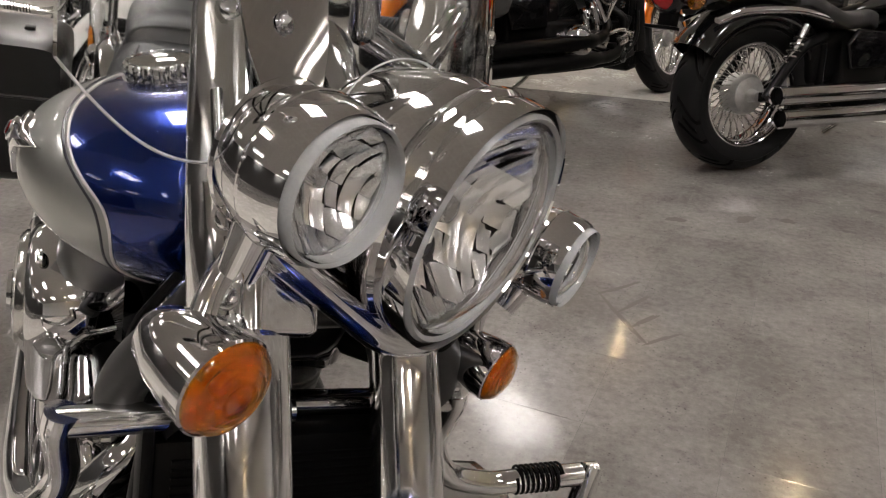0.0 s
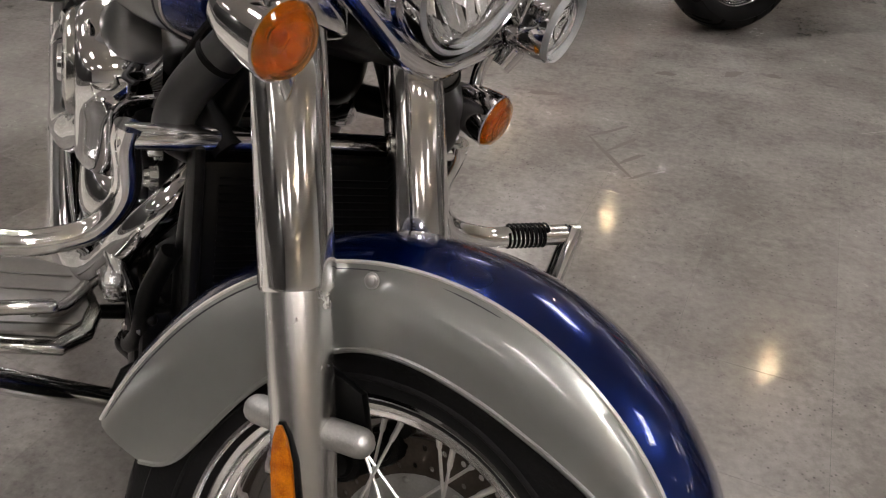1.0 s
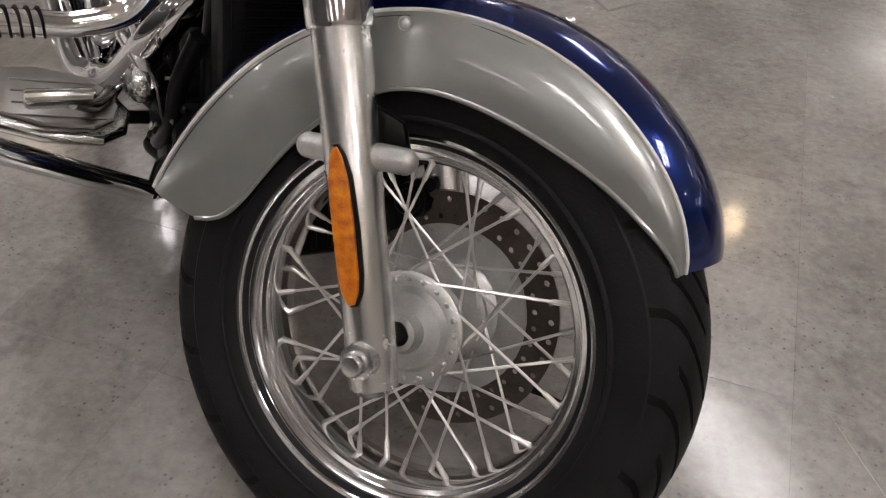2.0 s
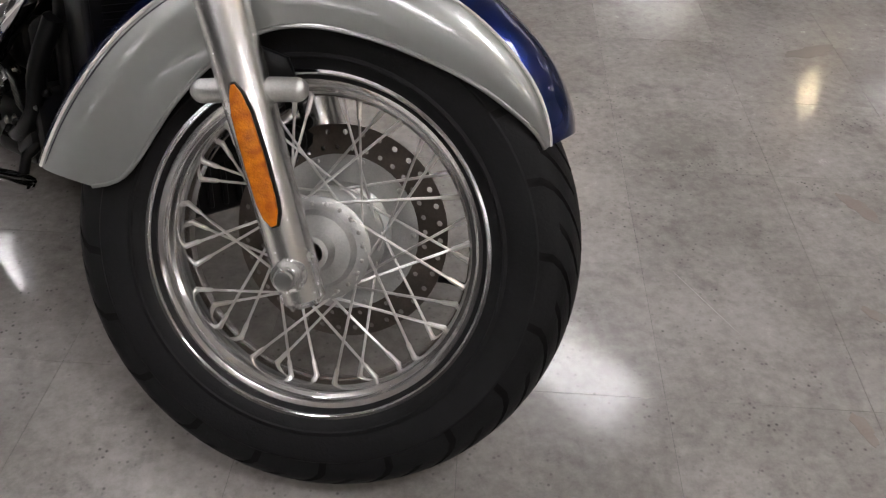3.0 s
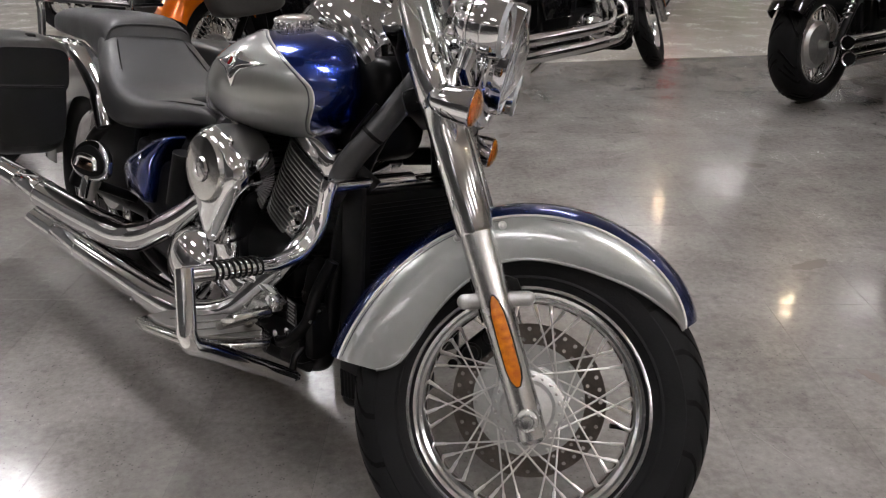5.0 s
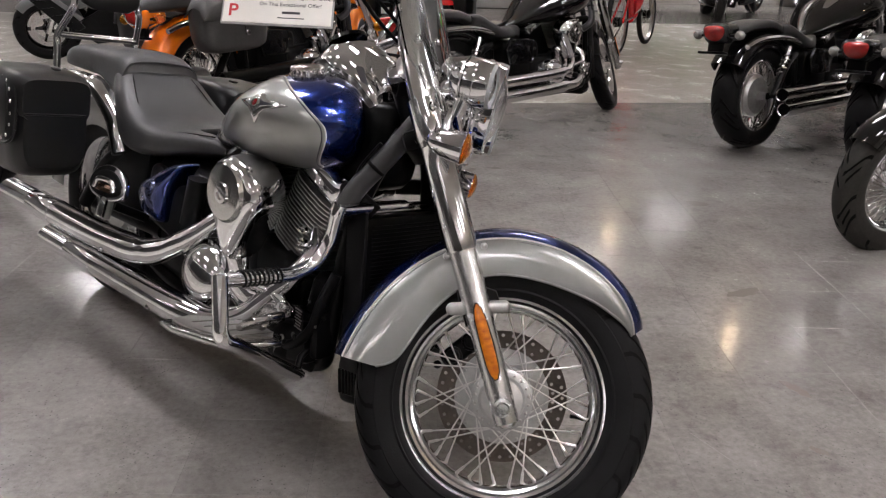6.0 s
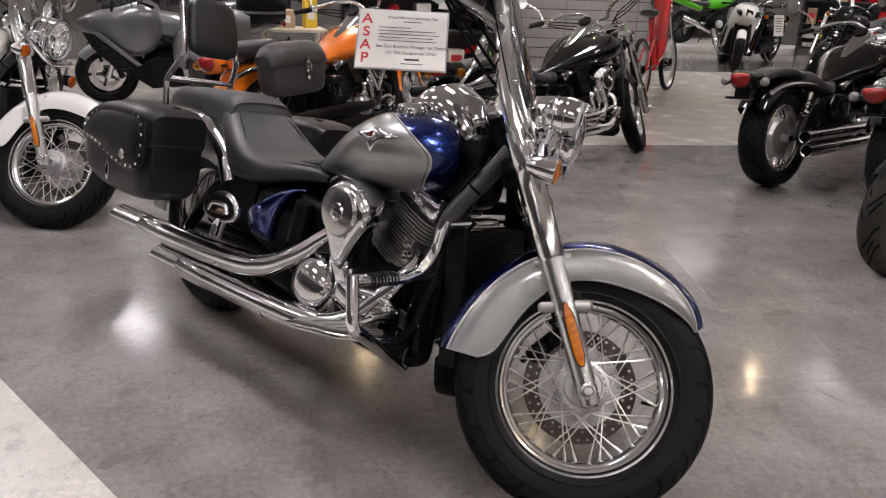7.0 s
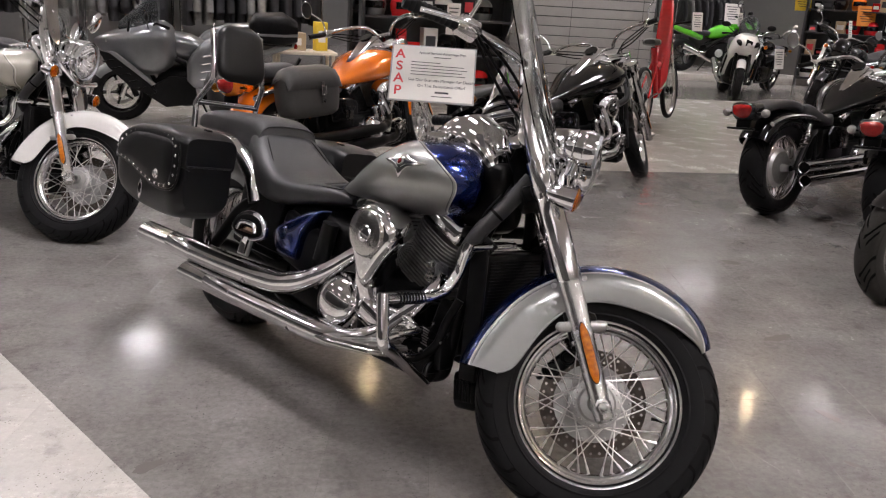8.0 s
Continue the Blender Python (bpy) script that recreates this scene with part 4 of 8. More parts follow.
def handlebar(parent, m, mirrors=True, grips=True):
    bm = bmesh.new()
    half = [(1.275, 0.05, 0.985), (1.268, 0.07, 1.02), (1.235, 0.13, 1.065), (1.14, 0.25, 1.075), (1.03, 0.36, 1.055), (0.90, 0.43, 1.045)]
    for s in (-1, 1):
        tube(bm, spline([(x, s * y, z) for x, y, z in half], 6), 0.0127, 14)
    tube(bm, [(1.275, -0.052, 0.987), (1.275, 0.052, 0.987)], 0.0127, 14)
    hb = part("handlebar", bm, CHROME, parent, "wide pulled-back chrome handlebar", m)
    for s in (-1, 1):
        a, b = Vector((1.03, s * 0.36, 1.055)), Vector((0.90, s * 0.43, 1.045))
        bm = bmesh.new()
        pts = [a.lerp(b, 0.05 + 0.95 * i / 30) for i in range(31)]
        tube(bm, pts, [0.0175 if i % 3 else 0.0158 for i in range(31)], 14)
        part("grip", bm, RUBBER, hb, "ribbed black rubber grip")
        part("switch_box", block(bmesh.new(), (0.062, 0.045, 0.05), Matrix.Translation(a.lerp(b, -0.16)) @ pose(0, 0, 0, 0, 4, s * -28), 0.011), CHROME_DULL, hb)
        part("lever", tube(bmesh.new(), spline([a + Vector((0.055, 0, -0.005)), a + Vector((0.03, s * 0.05, -0.01)), b + Vector((0.045, s * 0.0, -0.008))], 6), [0.009, 0.007, 0.006], 10), CHROME, hb, "polished hand lever")
        part("reservoir", block(bmesh.new(), (0.065, 0.05, 0.04), Matrix.Translation(a.lerp(b, -0.2) + Vector((0.03, 0, 0.028))) @ pose(0, 0, s * -28), 0.009), CHROME, hb)
        for k, col in ((0, 0.0), (1, 0.02), (2, 0.035)):
            part("cable", tube(bmesh.new(), spline([a.lerp(b, -0.15) + Vector((0.03, 0, -0.01 * k)), (1.17, s * (0.24 - col), 1.03 - 0.03 * k), (1.25, s * (0.12 - col), 0.98 - 0.02 * k), (1.31, s * (0.10 - col), 0.90), (1.30, s * 0.06, 0.78)], 6), 0.0042, 8), GROOVE, hb, "black control cable")
        if mirrors:
            part("mirror_stem", tube(bmesh.new(), spline([a + Vector((0.02, 0, 0.02)), a + Vector((0.04, s * 0.02, 0.10)), a + Vector((0.03, s * 0.09, 0.17))], 5), 0.0055, 10), CHROME, hb)
            mm = aim_z(a + Vector((0.03, s * 0.12, 0.20)), (-1, 0, 0.08))
            mir = part("mirror", lathe(bmesh.new(), [(0, -0.022), (0.03, -0.018), (0.05, -0.008), (0.056, 0.004), (0.052, 0.006), (0.0515, 0.003), (0, 0.003)], mm @ Matrix.Diagonal((0.75, 1.15, 1, 1)), 32), CHROME, hb, "oval chrome mirror")
    return hb


# ---- the cruiser's body ----
STATIONS = (0.52, 0.58, 0.66, 0.76, 0.90, 1.0, 1.08, 1.14, 1.18, 1.21, 1.225)
TANK_W = ease(STATIONS, (0.02, 0.050, 0.096, 0.155, 0.226, 0.254, 0.252, 0.226, 0.184, 0.118, 0.03))
TANK_T = ease(STATIONS, (0.650, 0.676, 0.717, 0.780, 0.858, 0.892, 0.894, 0.884, 0.862, 0.83, 0.79))
TANK_B = ease(STATIONS, (0.628, 0.630, 0.634, 0.638, 0.642, 0.650, 0.664, 0.677, 0.695, 0.725, 0.760))


def tank_point(x, phi, off=0.0):
    """A point of the tank's skin; phi runs from 0 at the widest on the left over the top to 180 on the right."""
    w, t, b = TANK_W(x) + off, TANK_T(x) + off, TANK_B(x) - off
    zc = b + (t - b) * 0.56
    c, s = math.cos(phi), math.sin(phi)
    y = w * math.copysign(abs(c) ** (0.84 if s >= 0 else 0.90), c)
    z = zc + ((t - zc) * abs(s) ** 0.95 if s >= 0 else -(zc - b) * abs(s) ** 0.92)
    # the front is hollowed between the two lobes
    back = 0.06 * max(0.0, (x - 0.98) / 0.24) ** 1.5 * max(0.0, 1 - (abs(y) / 0.085) ** 2)
    return Vector((x - back, y, z))


def tank(parent, top_mat, side_mat, emblem=True, label="metallic blue teardrop fuel tank with silver sides"):
    xs = [0.521 + 0.7035 * (0.5 - 0.5 * math.cos(math.pi * i / 44)) for i in range(45)]
    t = part("fuel_tank", loft(bmesh.new(), [[tank_point(x, 2 * math.pi * k / 64) for k in range(64)] for x in xs]), top_mat, parent, label, angle=60)
    # side panels inside a curved stripe
    ring = [(0.575, -8), (0.615, 22), (0.68, 40), (0.77, 50), (0.86, 55), (0.94, 56.5)]
    ring += [(1.187 - (0.000022 * (p + 8) ** 2 if p < -8 else 0.18 * ((p + 8) / 62) ** 2.2), p) for p in range(54, -72, -9)]
    ring += [(1.00, -77), (0.90, -79), (0.80, -78), (0.70, -74), (0.615, -50)]
    path = spline([(x, p, 0) for x, p in ring + ring[:1]], 4)[:-1]
    cx, cp = 0.93, -20
    for s in ((1, -1) if side_mat else ()):
        bm = bmesh.new()
        rows = []
        for q in [i / 12 for i in range(1, 12)] + [0.985, 1.0]:
            row = []
            for v in path:
                x, p = cx + (v.x - cx) * q, cp + (v.y - cp) * q
                a = radians(p) if s > 0 else math.pi - radians(p)
                row.append(tank_point(x, a, 0.0022 if q < 0.99 else 0.0004))
            rows.append(row)
        c = bm.verts.new(tank_point(cx, radians(cp) if s > 0 else math.pi - radians(cp), 0.0022))
        vs = [[bm.verts.new(p) for p in r] for r in rows]
        n = len(path)
        for i in range(n):
            bm.faces.new((c, vs[0][i], vs[0][(i + 1) % n]))
            for k in range(len(vs) - 1):
                bm.faces.new((vs[k][i], vs[k + 1][i], vs[k + 1][(i + 1) % n], vs[k][(i + 1) % n]))
        part("tank_panel", bm, side_mat, t, "silver side panel edged by a pinstripe", angle=60)
        part("pinstripe", tube(bmesh.new(), rows[-1] + rows[-1][:2], 0.0015, 6), STRIPE, t, "thin pale pinstripe")
        inner = []
        for v in path:
            x, p = cx + (v.x - cx) * 0.984, cp + (v.y - cp) * 0.984
            inner.append(tank_point(x, radians(p) if s > 0 else math.pi - radians(p), 0.0022))
        part("pinstripe", tube(bmesh.new(), inner + inner[:2], 0.0014, 6), STRIPE_DARK, t, "thin dark pinstripe")
        if emblem:
            def skin(a, c, off):
                phi = radians(9) + c / 0.125
                return tank_point(1.045 + a * 0.80, phi if s > 0 else math.pi - phi, off)

            def plate(name, outline, low, high, mat, label=""):
                rows = [[skin(x * f, 0.004 + (z - 0.004) * f, h) for x, z in outline] for f, h in ((1.0, low), (1.0, high - 0.001), (0.93, high), (0.55, high + 0.0008))]
                return part(name, loft(bmesh.new(), rows), mat, t, label, angle=40)
            wing = [(-0.098, 0.014), (-0.05, 0.017), (-0.026, 0.021), (-0.015, 0.029), (0.0, 0.031), (0.015, 0.029), (0.026, 0.021), (0.05, 0.017), (0.098, 0.014), (0.062, 0.001), (0.034, -0.006), (0.018, -0.018), (0.0, -0.036), (-0.018, -0.018), (-0.034, -0.006), (-0.062, 0.001)]
            plate("emblem", wing, 0.0, 0.0075, CHROME, "winged chrome tank emblem with a red centre")
            plate("emblem_field", [(x * 0.62, 0.006 + (z - 0.006) * 0.50) for x, z in wing], 0.006, 0.0092, STRIPE_DARK, "dark inlay of the emblem")
            plate("emblem_ring", [(x, z + 0.006) for x, z in circle(0.0165, 20, 1.0, 0.85)], 0.006, 0.0125, CHROME)
            plate("emblem_centre", [(x, z + 0.006) for x, z in circle(0.0095, 16, 1.0, 0.9)], 0.011, 0.0145, EMBLEM_RED, "small red emblem centre")
    # chrome console with the speedometer and filler cap
    rings = []
    for x, w, h in ((0.80, 0.018, 0.004), (0.84, 0.032, 0.012), (0.90, 0.045, 0.024), (0.97, 0.060, 0.050), (1.03, 0.072, 0.082), (1.09, 0.078, 0.086), (1.15, 0.072, 0.070), (1.20, 0.058, 0.045), (1.225, 0.03, 0.012)):
        z0 = TANK_T(x) - 0.012
        rings.append([Vector((x, w * math.copysign(abs(math.cos(a)) ** 0.7, math.cos(a)), z0 + (h + 0.012) * max(0, math.sin(a)) ** 0.75)) for a in [math.pi * k / 16 for k in range(17)]])
    con = part("tank_console", loft(bmesh.new(), rings), CHROME, parent, "shaped chrome console on top of the tank")
    part("speedometer", lathe(bmesh.new(), [(0, 0.004), (0.040, 0.003), (0.043, 0.006), (0.048, 0.004), (0.049, -0.006)], aim_z((1.02, 0, 0.972), (-0.55, 0, 0.83)), 36), BLACK, con, "round black speedometer")
    cap = bmesh.new()
    seat = aim_z(tank_point(1.035, math.pi - radians(66), -0.004), (0.05, -0.22, 1))
    lathe(cap, [(0, 0.024), (0.02, 0.024), (0.033, 0.021), (0.0355, 0.016), (0.0355, 0.006), (0.042, 0.005), (0.043, 0.0)], seat, 36)
    for k in range(20):
        a = 2 * math.pi * k / 20
        block(cap, (0.006, 0.006, 0.015), seat @ pose(0.0365 * math.cos(a), 0.0365 * math.sin(a), 0.013, 0, 0, math.degrees(a)), 0.002, 1)
    part("filler_cap", cap, CHROME, con, "ribbed chrome filler cap")
    return t


def ring_of(x, w, top, low, crown=0.6, dish=0.0, n=40, z_w=0.45):
    """A rounded upholstery section across x."""
    out = []
    for k in range(n):
        a = 2 * math.pi * k / n
        c, s = math.cos(a), math.sin(a)
        zc = low + (top - low) * z_w
        y = w * math.copysign(abs(c) ** 0.62, c)
        z = zc + ((top - zc) * abs(s) ** crown - dish * (max(0.0, 1 - (abs(y) / w) ** 2) if w else 0) if s >= 0 else -(zc - low) * abs(s) ** 0.5)
        out.append(Vector((x, y, z)))
    return out


def seats(parent):
    top = ease((0.06, 0.10, 0.15, 0.22, 0.32, 0.42, 0.52, 0.60, 0.64), (0.795, 0.803, 0.787, 0.730, 0.672, 0.653, 0.656, 0.652, 0.635))
    low = ease((0.06, 0.12, 0.20, 0.30, 0.42, 0.52, 0.60, 0.64), (0.70, 0.62, 0.565, 0.540, 0.555, 0.580, 0.595, 0.605))
    wid = ease((0.06, 0.12, 0.20, 0.30, 0.40, 0.50, 0.58, 0.64), (0.110, 0.132, 0.164, 0.178, 0.166, 0.125, 0.085, 0.06))
    s1 = part("rider_seat", loft(bmesh.new(), [ring_of(x, wid(x), top(x), low(x), 0.62, 0.012) for x in [0.06 + 0.58 * i / 30 for i in range(31)]]), VINYL, parent, "broad dished black vinyl rider seat", angle=60)
    for s in (-1, 1):
        part("seam", tube(bmesh.new(), spline([(x, s * wid(x) * f, top(x) - d) for x, f, d in ((0.10, 0.60, 0.003), (0.2, 0.66, 0.012), (0.30, 0.74, 0.022), (0.40, 0.78, 0.020), (0.50, 0.76, 0.012), (0.58, 0.7, 0.006))], 5), 0.0022, 6), GROOVE, s1, "stitched seam")
    t2 = ease((-0.38, -0.34, -0.25, -0.1, 0.04, 0.12, 0.16), (0.748, 0.782, 0.806, 0.818, 0.826, 0.822, 0.795))
    w2 = ease((-0.38, -0.34, -0.2, 0.0, 0.16), (0.055, 0.082, 0.102, 0.118, 0.128))
    s2 = part("passenger_seat", loft(bmesh.new(), [ring_of(x, w2(x), t2(x), 0.718 - 0.055 * max(0.0, (x + 0.05) / 0.21), 0.55) for x in [-0.38 + 0.54 * i / 20 for i in range(21)]]), VINYL, parent, "padded black vinyl passenger seat", angle=60)
    part("piping", tube(bmesh.new(), spline([(0.155, -0.128, 0.745), (0.158, -0.10, 0.790), (0.16, 0.0, 0.800), (0.158, 0.10, 0.790), (0.155, 0.128, 0.745)], 6), 0.004, 8), VINYL, s2, "raised piping")
    return s1


def backrest(parent):
    bm = bmesh.new()
    rings = []
    for k in range(13):
        q = -1 + 2 * k / 12
        e = (1 - abs(q) ** 4.5) ** 0.25 if abs(q) < 1 else 0.45
        w, d = 0.104 * max(e, 0.55) * (1.0 - 0.06 * q), 0.026 * max(e, 0.5)
        z = 1.03 + 0.108 * q
        x = -0.235 - 0.03 * q
        rings.append([Vector((x + d * math.copysign(abs(math.cos(a)) ** 0.5, math.cos(a)), w * math.copysign(abs(math.sin(a)) ** 0.45, math.sin(a)), z)) for a in [2 * math.pi * i / 28 for i in range(28)]])
    b = part("backrest", loft(bm, rings), LEATHER, parent, "upright black padded passenger backrest", angle=60)
    bm = bmesh.new()
    for i in range(15):
        q = -1 + 2 * i / 14
        for s in (-1, 1):
            ball(bm, 0.0045, Matrix.Translation((-0.26 - 0.03 * q, s * 0.102, 1.03 + 0.098 * q)), 8)
    part("stud", bm, CHROME, b, "row of chrome studs")
    bm = bmesh.new()
    for s in (-1, 1):
        for off in (0,):
            pts = [(-0.275, s * 0.140, 0.690), (-0.285, s * 0.138, 0.79), (-0.285, s * 0.136, 0.828), (-0.235, s * 0.118, 0.905), (-0.235, s * 0.108, 0.95), (-0.285, s * 0.104, 1.11)]
            tube(bm, spline(pts, 6), 0.0115, 14)
    tube(bm, [(-0.284, -0.136, 0.825), (-0.284, 0.136, 0.825)], 0.0105, 12)
    part("sissy_bar", bm, CHROME, b, "bent chrome sissy bar")
    return b


def saddlebag(parent, s, studs=True):
    """A leather bag with an arched lid, a studded flap, a concho and a clasp, on the side s of the bike."""
    x0, x1, lid = -0.300, 0.195, 0.612
    arch = ease((0.0, 0.10, 0.25, 0.45, 0.70, 0.90, 1.0), (0.610, 0.672, 0.716, 0.738, 0.744, 0.738, 0.724))
    keel = ease((0.0, 0.08, 0.25, 0.55, 0.85, 0.95, 1.0), (0.535, 0.480, 0.446, 0.434, 0.440, 0.455, 0.478))

    def section(q, grow=0.0, floor_z=None):
        top, low = arch(q) + grow, keel(q) - grow
        if floor_z is not None:
            low = min(floor_z, top - 0.01)
        e = 1 - 0.16 * max(0.0, abs(2 * q - 1) - 0.80) / 0.20
        w, zc, h = (0.105 + grow) * e, (top + low) / 2, (top - low) / 2
        out = []
        for k in range(40):
            a = 2 * math.pi * k / 40
            c, v = math.cos(a), math.sin(a)
            out.append(Vector((x0 - grow + (x1 - x0 + 2 * grow) * q, s * 0.335 + s * w * math.copysign(abs(c) ** 0.42, c), zc + h * math.copysign(abs(v) ** (0.40 if v > 0 else 0.45), v))))
        return out
    steps = [0.5 - 0.5 * math.cos(math.pi * i / 18) for i in range(19)]
    bag = part("saddlebag", loft(bmesh.new(), [section(q) for q in steps]), LEATHER, parent, "black leather saddlebag with an arched lid and a chrome-studded flap", angle=50)
    part("lid", loft(bmesh.new(), [section(q, 0.007, lid + 0.012 * (1 - q)) for q in steps]), LEATHER, bag, "arched leather lid with a folded edge", angle=50)
    part("lid_seam", tube(bmesh.new(), spline([(x1 + 0.0075, s * y, lid + 0.022) for y in (0.255, 0.30, 0.37, 0.425)], 4), 0.0030, 8), LEATHER, bag, "stitched seam across the lid")
    # the flap hangs over the outer face, with a corded edge
    edge = [(q, arch(q) - d) for q, d in ((0.035, 0.018), (0.08, 0.014), (0.16, 0.012), (0.27, 0.011), (0.42, 0.010), (0.60, 0.010), (0.76, 0.011), (0.88, 0.014), (0.945, 0.030))]
    edge += [(0.965, 0.660), (0.965, 0.610), (0.950, 0.568), (0.905, 0.545), (0.80, 0.538), (0.68, 0.540), (0.56, 0.550), (0.43, 0.566), (0.30, 0.583), (0.17, 0.594), (0.08, 0.596)]
    ring = [(p.x, p.y) for p in spline([(x, z, 0) for x, z in edge + edge[:1]], 4)[:-1]]
    cx, cz = 0.55, 0.645

    def skin(q, z, off):
        top, low = arch(q) + 0.007, keel(q)
        e = 1 - 0.16 * max(0.0, abs(2 * q - 1) - 0.80) / 0.20
        v = max(-1.0, min(1.0, (z - (top + low) / 2) / ((top - low) / 2)))
        v = math.copysign(abs(v) ** (1 / (0.40 if v > 0 else 0.45)), v)
        return Vector((x0 + (x1 - x0) * q, s * (0.335 + 0.112 * e * (1 - v * v) ** 0.21 + off), z))
    rows = [[skin(cx + (q - cx) * f, cz + (z - cz) * f, off) for q, z in ring] for f, off in ((0.25, 0.007), (0.55, 0.007), (0.82, 0.0065), (0.86, 0.0045), (0.97, 0.0045), (1.0, 0.0035), (1.0, -0.004))]
    bm = bmesh.new()
    vs = [[bm.verts.new(p) for p in r] for r in rows]
    bm.faces.new(vs[0])
    for a, b in zip(vs, vs[1:]):
        for i in range(len(ring)):
            bm.faces.new((a[i], a[(i + 1) % len(ring)], b[(i + 1) % len(ring)], b[i]))
    flap = part("flap", bm, LEATHER, bag, "rounded leather flap with a raised middle panel", angle=50)
    part("piping", tube(bmesh.new(), rows[5] + rows[5][:1], 0.0045, 8), LEATHER, flap, "corded leather edge")
    part("panel_seam", tube(bmesh.new(), rows[3] + rows[3][:1], 0.0018, 6), LEATHER, flap)
    if studs:
        first = None
        total = spline([(x, z, 0) for x, z in edge + edge[:1]], 12)
        run = [0.0]
        for a, b in zip(total, total[1:]):
            run.append(run[-1] + math.hypot((b.x - a.x) * (x1 - x0), b.y - a.y))
        for k in range(30):
            want = run[-1] * (k + 0.5) / 30
            i = min(range(len(run)), key=lambda j: abs(run[j] - want))
            q, z = cx + (total[i].x - cx) * 0.92, cz + (total[i].y - cz) * 0.90
            m = Matrix.Translation(skin(q, z, 0.0055)) @ pose(0, 0, 0, 90)
            if first is None:
                first = part("stud", ball(bmesh.new(), 0.0058, None, 10, 0.6), CHROME, bag, "round chrome stud", m)
            else:
                again(first, bag, m)
        part("concho", lathe(bmesh.new(), [(0, 0.008), (0.008, 0.007), (0.010, 0.003), (0.014, 0.004), (0.0175, 0.001), (0.0175, -0.003)], aim_z(skin(0.72, 0.582, 0.009), (0, s, 0)), 20), CHROME, bag, "round chrome concho")
        clasp = bmesh.new()
        out = [(0.0, 0.032), (0.011, 0.018), (0.015, 0.0), (0.011, -0.018), (0.0, -0.040), (-0.011, -0.018), (-0.015, 0.0), (-0.011, 0.018)]
        pl = Matrix(((1, 0, 0, 0), (0, 0, s, 0), (0, 1, 0, 0), (0, 0, 0, 1)))
        slab(clasp, out, 0.006, Matrix.Translation(skin(0.50, 0.512, 0.001)) @ pl, 0.002)
        cl = part("clasp", clasp, CHROME, bag, "long diamond-shaped chrome clasp")
        part("clasp_inlay", slab(bmesh.new(), [(x * 0.55, z * 0.55) for x, z in out], 0.002, Matrix.Translation(skin(0.50, 0.512, 0.0062)) @ pl, 0.0005, 1), GROOVE, cl, "dark inlay of the clasp")
    part("lid_strap", block(bmesh.new(), (0.03, 0.02, 0.012), pose(0.10, s * 0.30, 0.750, 0, 4, 0), 0.004), LEATHER, bag)
    return bag


def cylinder(parent, foot, axis, r=0.072, length=0.20, head=True, fins=15, edge=None):
    """A finned engine cylinder with its polished head cover."""
    b = aim_z(foot, axis)
    cy = part("cylinder", lathe(bmesh.new(), [(0, 0), (r * 0.82, 0), (r * 0.82, length), (0, length)], b, 24), SATIN, parent, "black finned engine cylinder")
    for k in range(fins):
        z = length * (0.06 + 0.88 * k / (fins - 1))
        bm = bmesh.new()
        n = 28
        slab(bm, [(r * 1.18 * math.copysign(abs(math.cos(2 * math.pi * i / n)) ** 0.55, math.cos(2 * math.pi * i / n)), r * 1.25 * math.copysign(abs(math.sin(2 * math.pi * i / n)) ** 0.55, math.sin(2 * math.pi * i / n))) for i in range(n)], 0.0042, b @ pose(0, 0, z), 0.0012, 1)
        part("fin", bm, edge or FIN, cy)
    if head:
        bm = block(bmesh.new(), (r * 2.5, r * 2.3, 0.07), b @ pose(0, 0, length + 0.035), 0.022, 3)
        part("head_cover", bm, CHROME, parent, "polished chrome cylinder head cover")
        for s in (-1, 1):
            for q in (-1, 1):
                bolt(cy, "bolt", b @ Vector((s * r * 0.9, q * r * 0.8, length + 0.07)), b.to_3x3() @ Vector((0, 0, 1)), 0.006)
    return cy


FIN = material("machined_fin_edge", (0.30, 0.30, 0.295), 0.45, 0.9, vary=0.3, scale=50)


